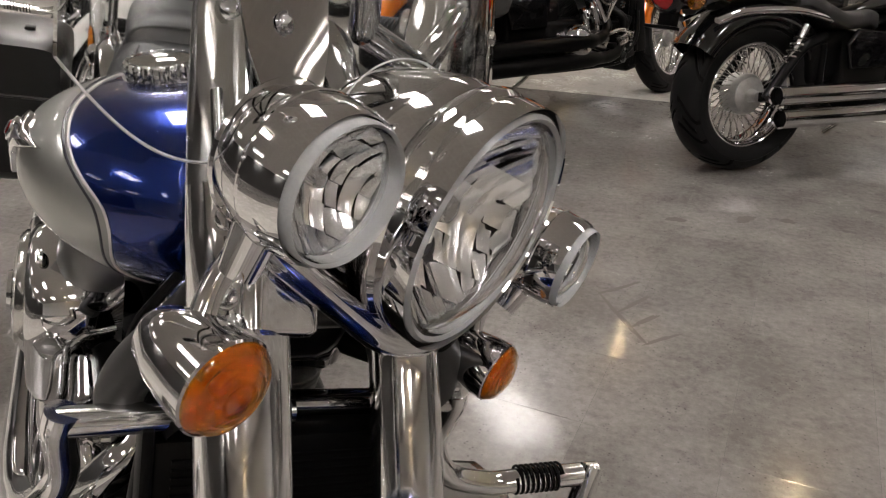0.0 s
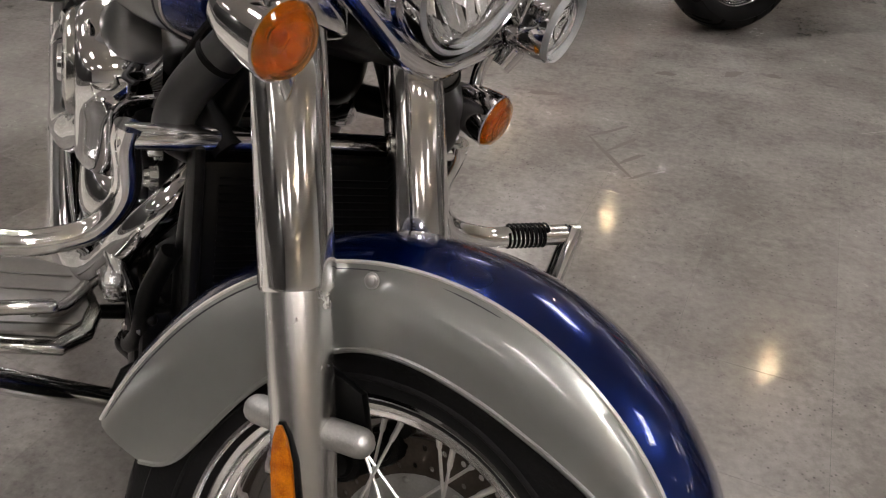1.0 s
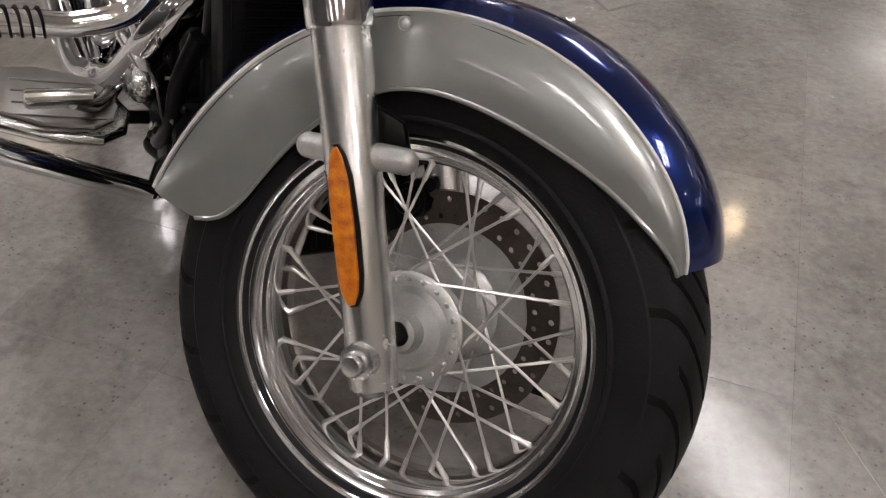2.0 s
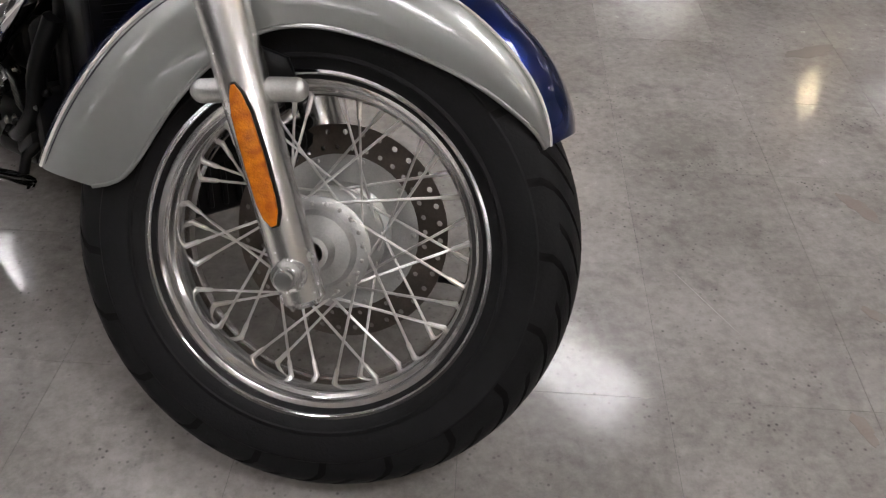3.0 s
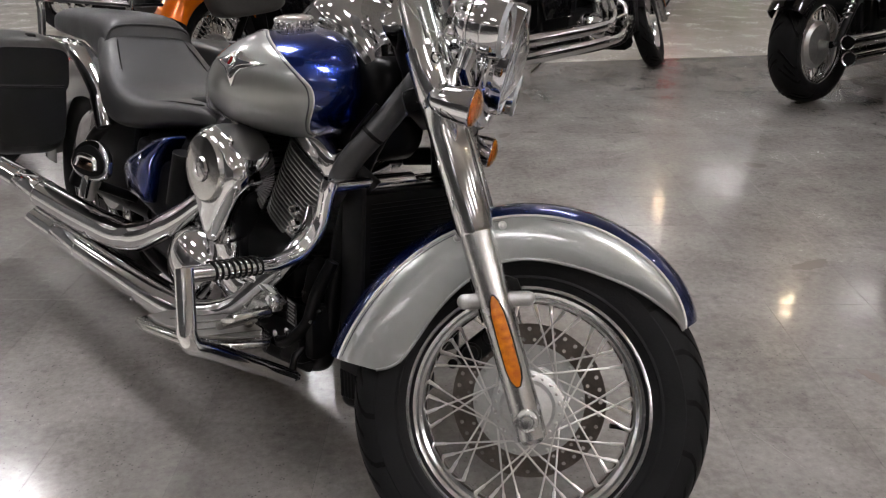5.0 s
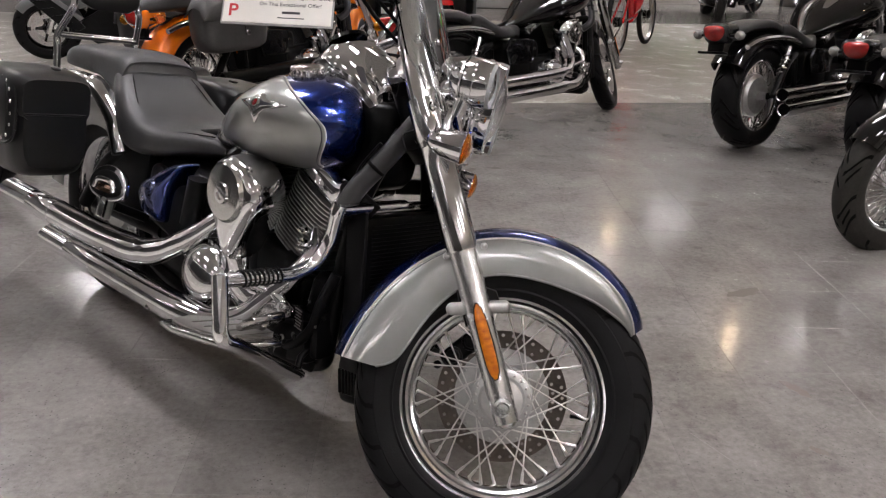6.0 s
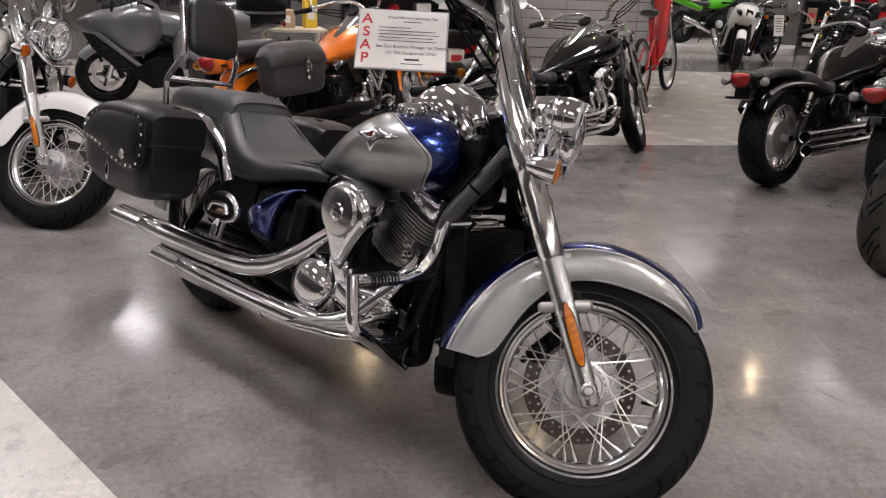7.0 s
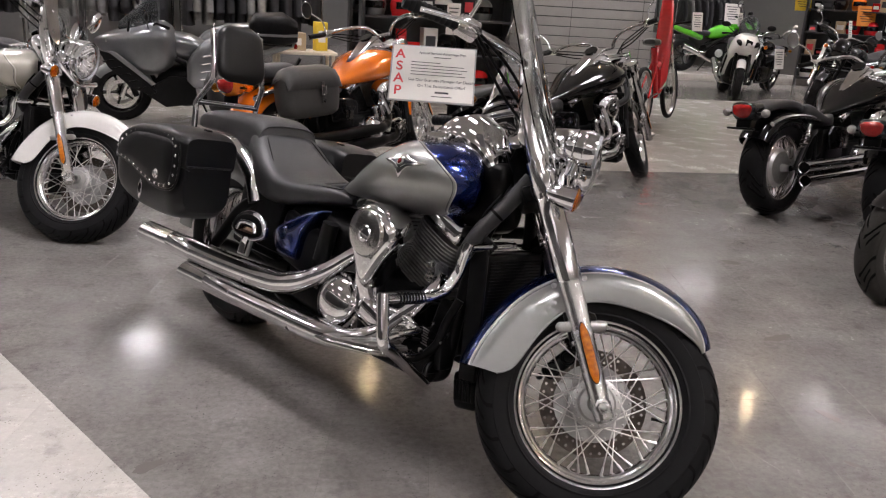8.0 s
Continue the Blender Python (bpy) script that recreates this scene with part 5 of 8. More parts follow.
def engine(parent):
    bm = bmesh.new()
    block(bm, (0.46, 0.30, 0.22), pose(0.86, 0, 0.345), 0.045, 3)
    block(bm, (0.30, 0.34, 0.15), pose(0.98, 0, 0.30), 0.04, 3)
    part("crankcase", bm, SATIN, parent, "black engine crankcase")
    cylinder(parent, (1.005, -0.015, 0.445), (0.40, 0, 0.92), r=0.080, fins=17)
    # rear fins are coloured black to stand for the shade they sit in
    cylinder(parent, (0.86, 0.005, 0.43), (-0.46, 0, 0.89), edge=SATIN)
    # right-hand teardrop air cleaner
    path = []
    for k in range(40):
        a = 2 * math.pi * k / 40
        x, z = 0.098 * math.cos(a), 0.090 * math.sin(a)
        if z < 0:
            z *= 1 + 0.85 * (math.sin(a) ** 2) ** 1.5
            x *= 1 - 0.45 * (math.sin(a) ** 2) ** 1.2
        path.append((x, z))
    rings = []
    for q, y in ((0.92, -0.125), (1.0, -0.150), (1.02, -0.185), (0.99, -0.205), (0.93, -0.220), (0.84, -0.229), (0.78, -0.231)):
        rings.append([Vector((0.945 + x * q, y - 0.020, 0.585 + z * q)) for x, z in path])
    ac = part("air_cleaner", loft(bmesh.new(), rings), CHROME, parent, "teardrop chrome air cleaner cover", angle=50)
    part("cover_disc", lathe(bmesh.new(), [(0, 0.012), (0.045, 0.011), (0.066, 0.007), (0.072, 0.0), (0.074, -0.010)], aim_z((0.945, -0.254, 0.588), (0, -1, 0.02)), 40), CHROME_DULL, ac, "brushed round cover disc")
    part("cover_badge", lathe(bmesh.new(), [(0, 0.004), (0.014, 0.003), (0.016, 0.006), (0.024, 0.005), (0.026, 0.0)], aim_z((0.952, -0.2665, 0.588), (0, -1, 0.02)), 28), CHROME, ac, "round chrome badge")
    for x, z in ((1.005, 0.655), (0.95, 0.455)):
        bolt(ac, "bolt", (x, -0.235, z), (0, -1, 0), 0.008)
    # clutch and cam covers
    cl = part("clutch_cover", lathe(bmesh.new(), [(0, 0.050), (0.03, 0.048), (0.055, 0.041), (0.074, 0.028), (0.084, 0.014), (0.088, 0.004), (0.096, 0.002), (0.099, -0.008), (0.100, -0.07)], aim_z((0.805, -0.195, 0.330), (0, -1, 0.05)), 48), CHROME, parent, "round domed chrome clutch cover")
    for k in range(9):
        a = 2 * math.pi * k / 9
        bolt(cl, "bolt", (0.805 + 0.092 * math.cos(a), -0.197, 0.330 + 0.092 * math.sin(a)), (0, -1, 0), 0.0045)
    bm = block(bmesh.new(), (0.36, 0.26, 0.34), pose(0.56, 0, 0.39, 0, 4, 0), 0.04, 3)
    block(bm, (0.26, 0.22, 0.20), pose(0.36, 0, 0.46, 0, -10, 0), 0.04, 3)
    part("gearbox", bm, SATIN, parent, "black gearbox and battery housing behind the engine")
    bm = block(bmesh.new(), (0.14, 0.09, 0.10), pose(0.955, -0.160, 0.335, 0, 20, 0), 0.03, 3)
    block(bm, (0.10, 0.07, 0.16), pose(0.90, -0.165, 0.43, 0, -12, 0), 0.025, 3)
    part("cam_cover", bm, CHROME, parent, "polished engine side cover")
    for k, (x, y, z, a, b_, c) in enumerate(((1.10, -0.12, 0.38, 0.10, 0.08, 0.07), (1.16, -0.10, 0.31, 0.09, 0.10, 0.09), (1.08, -0.17, 0.30, 0.12, 0.05, 0.035), (1.19, -0.13, 0.40, 0.05, 0.05, 0.10), (1.15, -0.15, 0.24, 0.11, 0.06, 0.04))):
        part("engine_bracket", block(bmesh.new(), (a, b_, c), pose(x, y, z, 5 * k, 8 * k - 12, 11 * k), 0.012, 2), SATIN, parent)
    bm = bmesh.new()
    block(bm, (0.075, 0.03, 0.05), pose(1.10, -0.205, 0.335, 0, -15, 8), 0.008)
    block(bm, (0.05, 0.025, 0.028), pose(1.145, -0.205, 0.36, 0, 10, -10), 0.006)
    tube(bm, spline([(1.00, -0.21, 0.37), (1.06, -0.215, 0.385), (1.12, -0.205, 0.38), (1.16, -0.19, 0.35)], 5), 0.011, 10)
    part("pedal_linkage", bm, ALU, parent, "cast alloy brake linkage")
    label = part("caution_plate", slab(bmesh.new(), [(-0.011, -0.042), (0.011, -0.042), (0.011, 0.042), (-0.011, 0.042)], 0.002, aim_z((1.205, -0.118, 0.345), (0.35, -0.93, 0)) @ pose(0, 0, 0, 0, 0, 0), 0), STRIPE_DARK, parent, "dark caution label")
    bm = bmesh.new()
    for k in range(11):
        block(bm, (0.017 - 0.003 * (k % 3), 0.0022, 0.0006), aim_z((1.205, -0.118, 0.345), (0.35, -0.93, 0)) @ pose(0, -0.036 + 0.0072 * k, 0.0024), 0)
    part("print", bm, STRIPE, label)
    rng = random.Random(4)
    first = None
    for k in range(26):
        m = aim_z((rng.uniform(0.62, 1.18), -0.150 - rng.uniform(0, 0.02), rng.uniform(0.24, 0.58)), (0, -1, 0))
        if first is None:
            first = part("engine_bolt", lathe(bmesh.new(), [(0, 0.008), (0.006, 0.007), (0.0075, 0.0), (0.011, 0.0), (0.011, -0.01)], seg=8), CHROME_DULL, parent, m=m)
        else:
            again(first, parent, m)
    return ac


def pipes(parent):
    """Two chrome pipes that run back along the right side, slash-cut at the ends."""
    up = spline([(0.86, -0.13, 0.535), (0.815, -0.175, 0.485), (0.755, -0.215, 0.422), (0.685, -0.240, 0.372), (0.60, -0.250, 0.338), (0.50, -0.253, 0.322), (0.30, -0.255, 0.308), (0.0, -0.257, 0.298), (-0.28, -0.259, 0.290)], 6)
    rad = [0.024] * 12 + [0.030] * 8 + [0.037] * 8 + [0.0415] * (len(up) - 28)
    lo = spline([(1.11, -0.09, 0.52), (1.15, -0.135, 0.485), (1.135, -0.175, 0.43), (1.08, -0.200, 0.36), (1.02, -0.225, 0.295), (0.93, -0.245, 0.256), (0.80, -0.251, 0.238), (0.55, -0.254, 0.230), (0.30, -0.256, 0.224), (0.05, -0.258, 0.218)], 6)
    rad2 = [0.024] * 14 + [0.028] * 10 + [0.034] * 10 + [0.0415] * (len(lo) - 34)
    for pts, r in ((up, rad), (lo, rad2)):
        r2 = [sum(r[max(0, i - 2):i + 3]) / len(r[max(0, i - 2):i + 3]) for i in range(len(r))]
        p = part("exhaust_pipe", tube(bmesh.new(), pts, r2, 28, caps=False), CHROME, parent, "long polished chrome exhaust pipe", angle=60)
        end, d = pts[-1], (pts[-1] - pts[-2]).normalized()
        rings = []
        for rr, back in ((0.0415, 0.0), (0.0418, 0.05), (0.0405, 0.0505), (0.0385, 0.049), (0.0375, -0.12)):
            rings.append([end + d * (back + (0.45 * rr * math.cos(a) if back > 0 else 0)) + LEFT * rr * math.sin(a) + d.cross(LEFT) * rr * math.cos(a) for a in [2 * math.pi * i / 32 for i in range(32)]])
        part("tip", loft(bmesh.new(), rings), [CHROME], p, "chrome exhaust tip cut on the slant")
        part("shield_end", lathe(bmesh.new(), [(0.0400, -0.004), (0.0428, -0.002), (0.0428, 0.16), (0.0415, 0.164)], aim_z(pts[-8], d), 32), CHROME, p, "end of the chrome heat shield")
        bolt(p, "bolt", pts[-16] + Vector((0, -0.036, -0.024)), (0, -1, -0.6), 0.007)
    part("exhaust_stay", block(bmesh.new(), (0.30, 0.018, 0.05), pose(0.22, -0.205, 0.265), 0.006), CHROME_DULL, parent)


def guard(parent, s):
    """One side of the chrome engine guard, wrapped with black coils."""
    out, kick = (0.472, 0.008) if s < 0 else (0.430, -0.03)
    bm = bmesh.new()
    tube(bm, [(1.288, 0, 0.630), (1.296, s * 0.215, 0.632)], 0.0145, 18)
    tube(bm, [(1.299, s * 0.203, 0.645)] + spline([(1.296, s * 0.206, 0.628), (1.278, s * 0.203, 0.560), (1.272, s * 0.235, 0.510), (1.274, s * 0.29, 0.494), (1.276, s * 0.33, 0.495)], 8) + [(1.283, s * (out + 0.008), 0.503)], 0.0150, 18)
    tube(bm, [(1.282, s * out, 0.514)] + [(1.310, s * (out + kick), 0.430)] + spline([(1.314, s * (out + kick + 0.002), 0.414), (1.317, s * (out + kick - 0.006), 0.394), (1.310, s * (out + kick - 0.034), 0.378)], 5) + [(1.228, s * 0.208, 0.226)], 0.0158, 18)
    g = part("engine_guard", bm, CHROME_SOFT, parent, "bent chrome engine guard bar with black coil wraps", Matrix.Translation((-0.034, -0.020, -0.016)) if s > 0 else None)
    coil = bmesh.new()
    a, b = Vector((1.2745, s * 0.325, 0.4955)), Vector((1.280, s * (out - 0.045), 0.5005))
    pts = []
    d = (b - a).normalized()
    n1 = d.orthogonal().normalized()
    n2 = d.cross(n1)
    for k in range(9 * 14 + 1):
        th = 2 * math.pi * k / 14
        pts.append(a.lerp(b, k / (9 * 14)) + (n1 * math.cos(th) + n2 * math.sin(th)) * 0.0168)
    part("coil", tube(coil, pts, 0.0018, 6), GROOVE, g, "black coil wrapped round the bar")
    part("end_cap", ball(bmesh.new(), 0.0185, Matrix.Translation((1.228, s * 0.208, 0.226)), 16, 0.6), CHROME, g)
    part("lower_mount", tube(bmesh.new(), [(1.227, s * 0.209, 0.228), (1.216, s * 0.195, 0.262), (1.205, s * 0.15, 0.285)], 0.008, 10), SATIN, g)
    return g


PAD = material("worn_grey_rubber", (0.105, 0.098, 0.090), 0.30, vary=0.25, scale=20)


def floorboard(parent, s):
    out = [(0.975, 0.26), (0.99, 0.238), (1.12, 0.222), (1.18, 0.235), (1.225, 0.27), (1.222, 0.345), (1.18, 0.405), (1.03, 0.428), (0.965, 0.415), (0.935, 0.345)]
    m = pose(0.026, 0, 0.104, s * 6, -8.2, 0)
    fb = part("floorboard", slab(bmesh.new(), [(x, s * y) for x, y in out], 0.016, m, 0.005, 3), CHROME_DULL, parent, "flat metal rider floorboard")
    part("rubber_pad", slab(bmesh.new(), [(1.075 + (x - 1.075) * 0.86, s * (0.318 + (y - 0.318) * 0.82)) for x, y in out], 0.006, m @ pose(0, 0, 0.0165), 0.002), PAD, fb, "worn grey rubber pad")
    for k in range(4):
        part("rib", block(bmesh.new(), (0.005, 0.115, 0.003), m @ pose(1.03 + 0.05 * k, s * 0.318, 0.0238), 0.001, 1), PAD, fb)
    part("board_bracket", tube(bmesh.new(), [(1.08, s * 0.13, 0.262), (1.085, s * 0.25, 0.272)], 0.011, 10), SATIN, fb)
    if s < 0:
        pd = block(bmesh.new(), (0.075, 0.085, 0.018), pose(1.215, -0.315, 0.37, 0, -35, 0), 0.007)
        tube(pd, spline([(1.205, -0.30, 0.36), (1.16, -0.27, 0.33), (1.08, -0.24, 0.31)], 5), 0.010, 10)
        part("brake_pedal", pd, CHROME_DULL, parent, "wide chrome brake pedal")


def passenger_board(parent, s):
    """The passenger's footboard, folded upright."""
    m = aim_z((0.345, s * 0.235, 0.450), (0.15, s, 0.25))
    b = part("passenger_board", slab(bmesh.new(), [(x, (y if y > 0 else y * 0.55) * 0.80) for x, y in circle(0.084, 36)], 0.020, m, 0.006, 3), CHROME, parent, "D-shaped chrome passenger footboard folded upright")
    part("pad", slab(bmesh.new(), [(x, (y if y > 0 else y * 0.50) * 0.76) for x, y in circle(0.069, 36)], 0.008, m @ pose(0, 0, 0.0165), 0.002), GROOVE, b, "black rubber pad")
    bm = bmesh.new()
    tube(bm, spline([m @ Vector(p) for p in ((-0.046, -0.006, 0.024), (-0.030, 0.020, 0.026), (0.030, 0.020, 0.026), (0.046, -0.006, 0.024))], 6), 0.0085, 10)
    part("inlay", bm, CHROME, b, "chrome bar across the pad")
    part("inlay_plate", slab(bmesh.new(), [(-0.036, -0.012), (0.036, -0.012), (0.030, 0.010), (-0.030, 0.010)], 0.003, m @ pose(0, 0, 0.0235), 0.001), BRONZE, b, "brownish plate in the pad")
    part("strut", block(bmesh.new(), (0.030, 0.070, 0.012), m @ pose(0.004, -0.050, 0.018), 0.004), CHROME, b)
    part("hinge", block(bmesh.new(), (0.045, 0.055, 0.02), m @ pose(-0.005, -0.062, 0.0), 0.005), ALU_CAST, b)
    part("bracket", tube(bmesh.new(), [(0.345, s * 0.225, 0.40), (0.36, s * 0.13, 0.36)], 0.014, 10), SATIN, b)


def frame_and_radiator(parent):
    bm = bmesh.new()
    for s in (-1, 1):
        tube(bm, spline([(1.285, s * 0.035, 0.80), (1.262, s * 0.10, 0.66), (1.245, s * 0.125, 0.50), (1.23, s * 0.125, 0.30), (1.20, s * 0.12, 0.225), (1.05, s * 0.12, 0.205), (0.5, s * 0.12, 0.215), (0.32, s * 0.11, 0.30), (0.30, s * 0.10, 0.52)], 6), 0.0185, 14)
        part("duct", tube(bmesh.new(), spline([(1.350, s * 0.060, 0.835), (1.318, s * 0.105, 0.752), (1.284, s * 0.146, 0.680), (1.258, s * 0.155, 0.625), (1.215, s * 0.120, 0.585)], 6), 0.0225, 16), HOSE, parent, "thick grey rubber duct beside the steering head")
        part("duct_clip", lathe(bmesh.new(), [(0.0225, -0.004), (0.0245, -0.003), (0.0245, 0.003), (0.0225, 0.004)], aim_z((1.305, s * 0.122, 0.725), (0.034, s * -0.041, 0.072)), 20), GROOVE, parent)
        tube(bm, spline([(0.30, s * 0.10, 0.55), (0.15, s * 0.14, 0.50), (0.0, s * 0.15, 0.32)], 6), 0.022, 12)
    tube(bm, [(1.30, 0, 0.78), (0.62, 0, 0.66), (0.25, 0, 0.58), (-0.2, 0, 0.68)], 0.026, 14)
    part("frame", bm, SATIN, parent, "black tubular frame")
    part("neck_cover", loft(bmesh.new(), [[Vector((x, w * math.copysign(abs(math.cos(a)) ** 0.5, math.cos(a)), zc + h * math.copysign(abs(math.sin(a)) ** 0.5, math.sin(a)))) for a in [2 * math.pi * k / 24 for k in range(24)]] for x, w, zc, h in ((1.00, 0.06, 0.74, 0.09), (1.06, 0.075, 0.745, 0.105), (1.16, 0.075, 0.75, 0.11), (1.235, 0.062, 0.755, 0.10), (1.262, 0.045, 0.755, 0.08))]), SATIN, parent, "black cover round the steering neck", angle=60)
    r = part("radiator", block(bmesh.new(), (0.045, 0.26, 0.34), pose(1.300, 0, 0.440, 0, -6, 0), 0.008), SATIN, parent, "black radiator between the frame tubes")
    bm = bmesh.new()
    for k in range(34):
        block(bm, (0.004, 0.222, 0.0030), pose(1.300, 0, 0.440, 0, -6, 0) @ pose(0.0235, 0, -0.150 + 0.3 * k / 33), 0)
    part("grille", bm, GROOVE, r, "fine black radiator fins")
    for y in (-0.133, 0.133):
        part("shroud_side", block(bmesh.new(), (0.06, 0.012, 0.37), pose(1.300, y, 0.440, 0, -6, 0), 0.004), PLASTIC, r, "black plastic radiator shroud")
    part("shroud_base", block(bmesh.new(), (0.06, 0.27, 0.016), pose(1.300, 0, 0.440, 0, -6, 0) @ pose(0, 0, -0.178), 0.004), PLASTIC, r)
    lb = part("lower_cowl", block(bmesh.new(), (0.09, 0.20, 0.11), pose(1.285, 0, 0.205, 0, -12, 0), 0.018, 3), PLASTIC, parent, "ribbed black cowl under the radiator")
    bm = bmesh.new()
    for k in range(7):
        block(bm, (0.012, 0.008, 0.075), pose(1.285, 0, 0.205, 0, -12, 0) @ pose(0.046, -0.075 + 0.025 * k, 0), 0.002, 1)
        block(bm, (0.008, 0.006, 0.06), pose(1.285, 0, 0.205, 0, -12, 0) @ pose(-0.03 + 0.011 * k, -0.101, 0), 0.002, 1)
    part("rib", bm, PLASTIC, lb)
    for s in (-1, 1):
        part("hose", tube(bmesh.new(), spline([(1.30, s * 0.10, 0.62), (1.25, s * 0.125, 0.655), (1.17, s * 0.08, 0.645)], 6), 0.019, 12), GROOVE, r)
    bm = bmesh.new()
    block(bm, (0.022, 0.014, 0.030), pose(1.285, -0.150, 0.672, 10, 20, 10), 0.004)
    tube(bm, spline([(1.31, -0.12, 0.78), (1.285, -0.148, 0.72), (1.283, -0.15, 0.68), (1.27, -0.14, 0.635)], 5), 0.005, 8)
    part("wiring", bm, SATIN, parent, "black connectors and wiring")
    # black brackets and hoses low between the engine and the radiator
    for s in (-1, 1):
        bm = block(bmesh.new(), (0.15, 0.055, 0.095), pose(1.140, s * 0.160, 0.272, 0, -12, 0), 0.014)
        block(bm, (0.030, 0.060, 0.11), pose(1.232, s * 0.150, 0.315, 0, -8, 0), 0.010)
        tube(bm, spline([(1.255, s * 0.150, 0.47), (1.240, s * 0.172, 0.40), (1.222, s * 0.178, 0.33), (1.16, s * 0.185, 0.27), (1.05, s * 0.16, 0.25)], 6), 0.013, 12)
        for p in ((1.246, -0.005, 0.365), (1.235, -0.008, 0.295), (1.185, 0.020, 0.300), (1.150, 0.022, 0.275)):
            ball(bm, 0.007, Matrix.Translation((p[0], s * (0.172 + p[1]), p[2])), 8)
        part("lower_bracket", bm, SATIN, parent, "black lower engine bracket with a bent hose")
        if s < 0:
            lab = part("sticker", block(bmesh.new(), (0.034, 0.0016, 0.060), pose(1.186, -0.1885, 0.345, 8, 6, 0), 0.0004, 1), SATIN, parent, "black sticker with rows of small pale print")
            for k in range(7):
                part("print_bar", block(bmesh.new(), (0.026 - 0.004 * (k % 3), 0.001, 0.0036), pose(1.186, -0.1885, 0.345, 8, 6, 0) @ pose(0, -0.0012, 0.024 - 0.008 * k), 0), STEEL, lab)
        for p in ((1.236, 0.182, 0.345), (1.178, 0.193, 0.302), (1.138, 0.193, 0.282)):
            bolt(parent, "bolt", Vector((p[0], s * p[1], p[2])), LEFT * s, 0.0055, STEEL)


def rear_end(parent, fender_mat, cover_mat, R=0.318, half=0.088):
    base = Matrix.Translation((0, 0, R)) @ WHEEL_TURN
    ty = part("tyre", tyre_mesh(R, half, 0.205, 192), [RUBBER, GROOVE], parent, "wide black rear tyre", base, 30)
    w = part("rim", lathe(bmesh.new(), [(0.205, 0.062), (0.216, 0.078), (0.212, 0.080), (0.20, 0.070), (0.19, 0.04), (0.185, 0), (0.19, -0.04), (0.20, -0.070), (0.212, -0.080), (0.216, -0.078), (0.205, -0.062)], seg=64), CHROME, parent, "chrome rear rim", base)
    part("hub", lathe(bmesh.new(), [(0, 0.09), (0.03, 0.09), (0.035, 0.06), (0.09, 0.05), (0.10, 0.02), (0.10, -0.05), (0.03, -0.09), (0, -0.09)], seg=36), ALU_CAST, parent, "", base)
    bm = bmesh.new()
    for i in range(20):
        a, b = 2 * math.pi * i / 20, 2 * math.pi * (i + (2.5 if i % 2 else -2.5)) / 20
        tube(bm, [(0.09 * math.cos(b), 0.09 * math.sin(b), 0.035), (0.188 * math.cos(a), 0.188 * math.sin(a), 0.0)], 0.002, 5)
        tube(bm, [(0.09 * math.cos(b), 0.09 * math.sin(b), -0.035), (0.188 * math.cos(a + 0.15), 0.188 * math.sin(a + 0.15), 0.0)], 0.002, 5)
    part("spokes", bm, CHROME_DULL, w)
    rings = []
    c = Vector((0, 0, R))
    for i in range(41):
        th = radians(14 + 166 * i / 40)
        Rr = 0.395 + 0.012 * math.sin(th)
        crown = [(0, Rr), (0.05, Rr - 0.004), (0.09, Rr - 0.018), (0.115, Rr - 0.045), (0.122, Rr - 0.09), (0.122, Rr - 0.15)]
        full = [(-y, r) for y, r in crown[:0:-1]] + crown
        rings.append([c + Vector((r * math.cos(th), y, r * math.sin(th))) for y, r in full] + [c + Vector(((r - 0.004) * math.cos(th), y * 0.97, (r - 0.004) * math.sin(th))) for y, r in full[::-1]])
    rf = part("rear_fender", loft(bmesh.new(), rings), fender_mat, parent, "deep rear fender", angle=50)
    for s in (-1, 1):
        part("fender_strut", tube(bmesh.new(), spline([(0.235, s * 0.150, 0.53), (0.20, s * 0.152, 0.60), (0.11, s * 0.150, 0.668), (0.0, s * 0.148, 0.708), (-0.20, s * 0.146, 0.70)], 6), [0.034, 0.031, 0.024], 16), CHROME, rf, "wide chrome fender strut")
        part("inner_panel", block(bmesh.new(), (0.26, 0.03, 0.25), pose(0.235, s * 0.128, 0.465, 0, 8, 0), 0.012), PLASTIC, parent, "black inner side panel")
        # side cover
        out = [(0.385, 0.450), (0.405, 0.482), (0.46, 0.515), (0.558, 0.564), (0.625, 0.582), (0.608, 0.555), (0.552, 0.488), (0.535, 0.425), (0.522, 0.392), (0.47, 0.390), (0.415, 0.400)]
        rows = []
        for f, h in ((1.0, -0.03), (1.0, 0.004), (0.97, 0.014), (0.86, 0.024), (0.62, 0.031), (0.30, 0.034)):
            rows.append([Vector((0.50 + (x - 0.50) * f, s * (0.160 + h), 0.475 + (z - 0.475) * f)) for x, z in [(p.x, p.y) for p in spline([(x, z, 0) for x, z in out + out[:1]], 4)[:-1]]])
        part("side_cover", loft(bmesh.new(), rows), cover_mat, parent, "domed painted side cover", angle=60)
        part("battery_cover", block(bmesh.new(), (0.22, 0.05, 0.17), pose(0.50, s * 0.13, 0.44, 0, 12, 0), 0.02, 3), PLASTIC, parent)
        part("shock_cover", tube(bmesh.new(), [(0.66, s * 0.15, 0.55), (0.64, s * 0.155, 0.42)], 0.028, 14), PLASTIC, parent)
        turn = part("rear_signal", lathe(bmesh.new(), [(0, -0.05), (0.02, -0.045), (0.028, -0.02), (0.03, 0)], aim_z((-0.36, s * 0.17, 0.62), (-1, 0, 0)), 24), CHROME, parent, "rear turn signal")
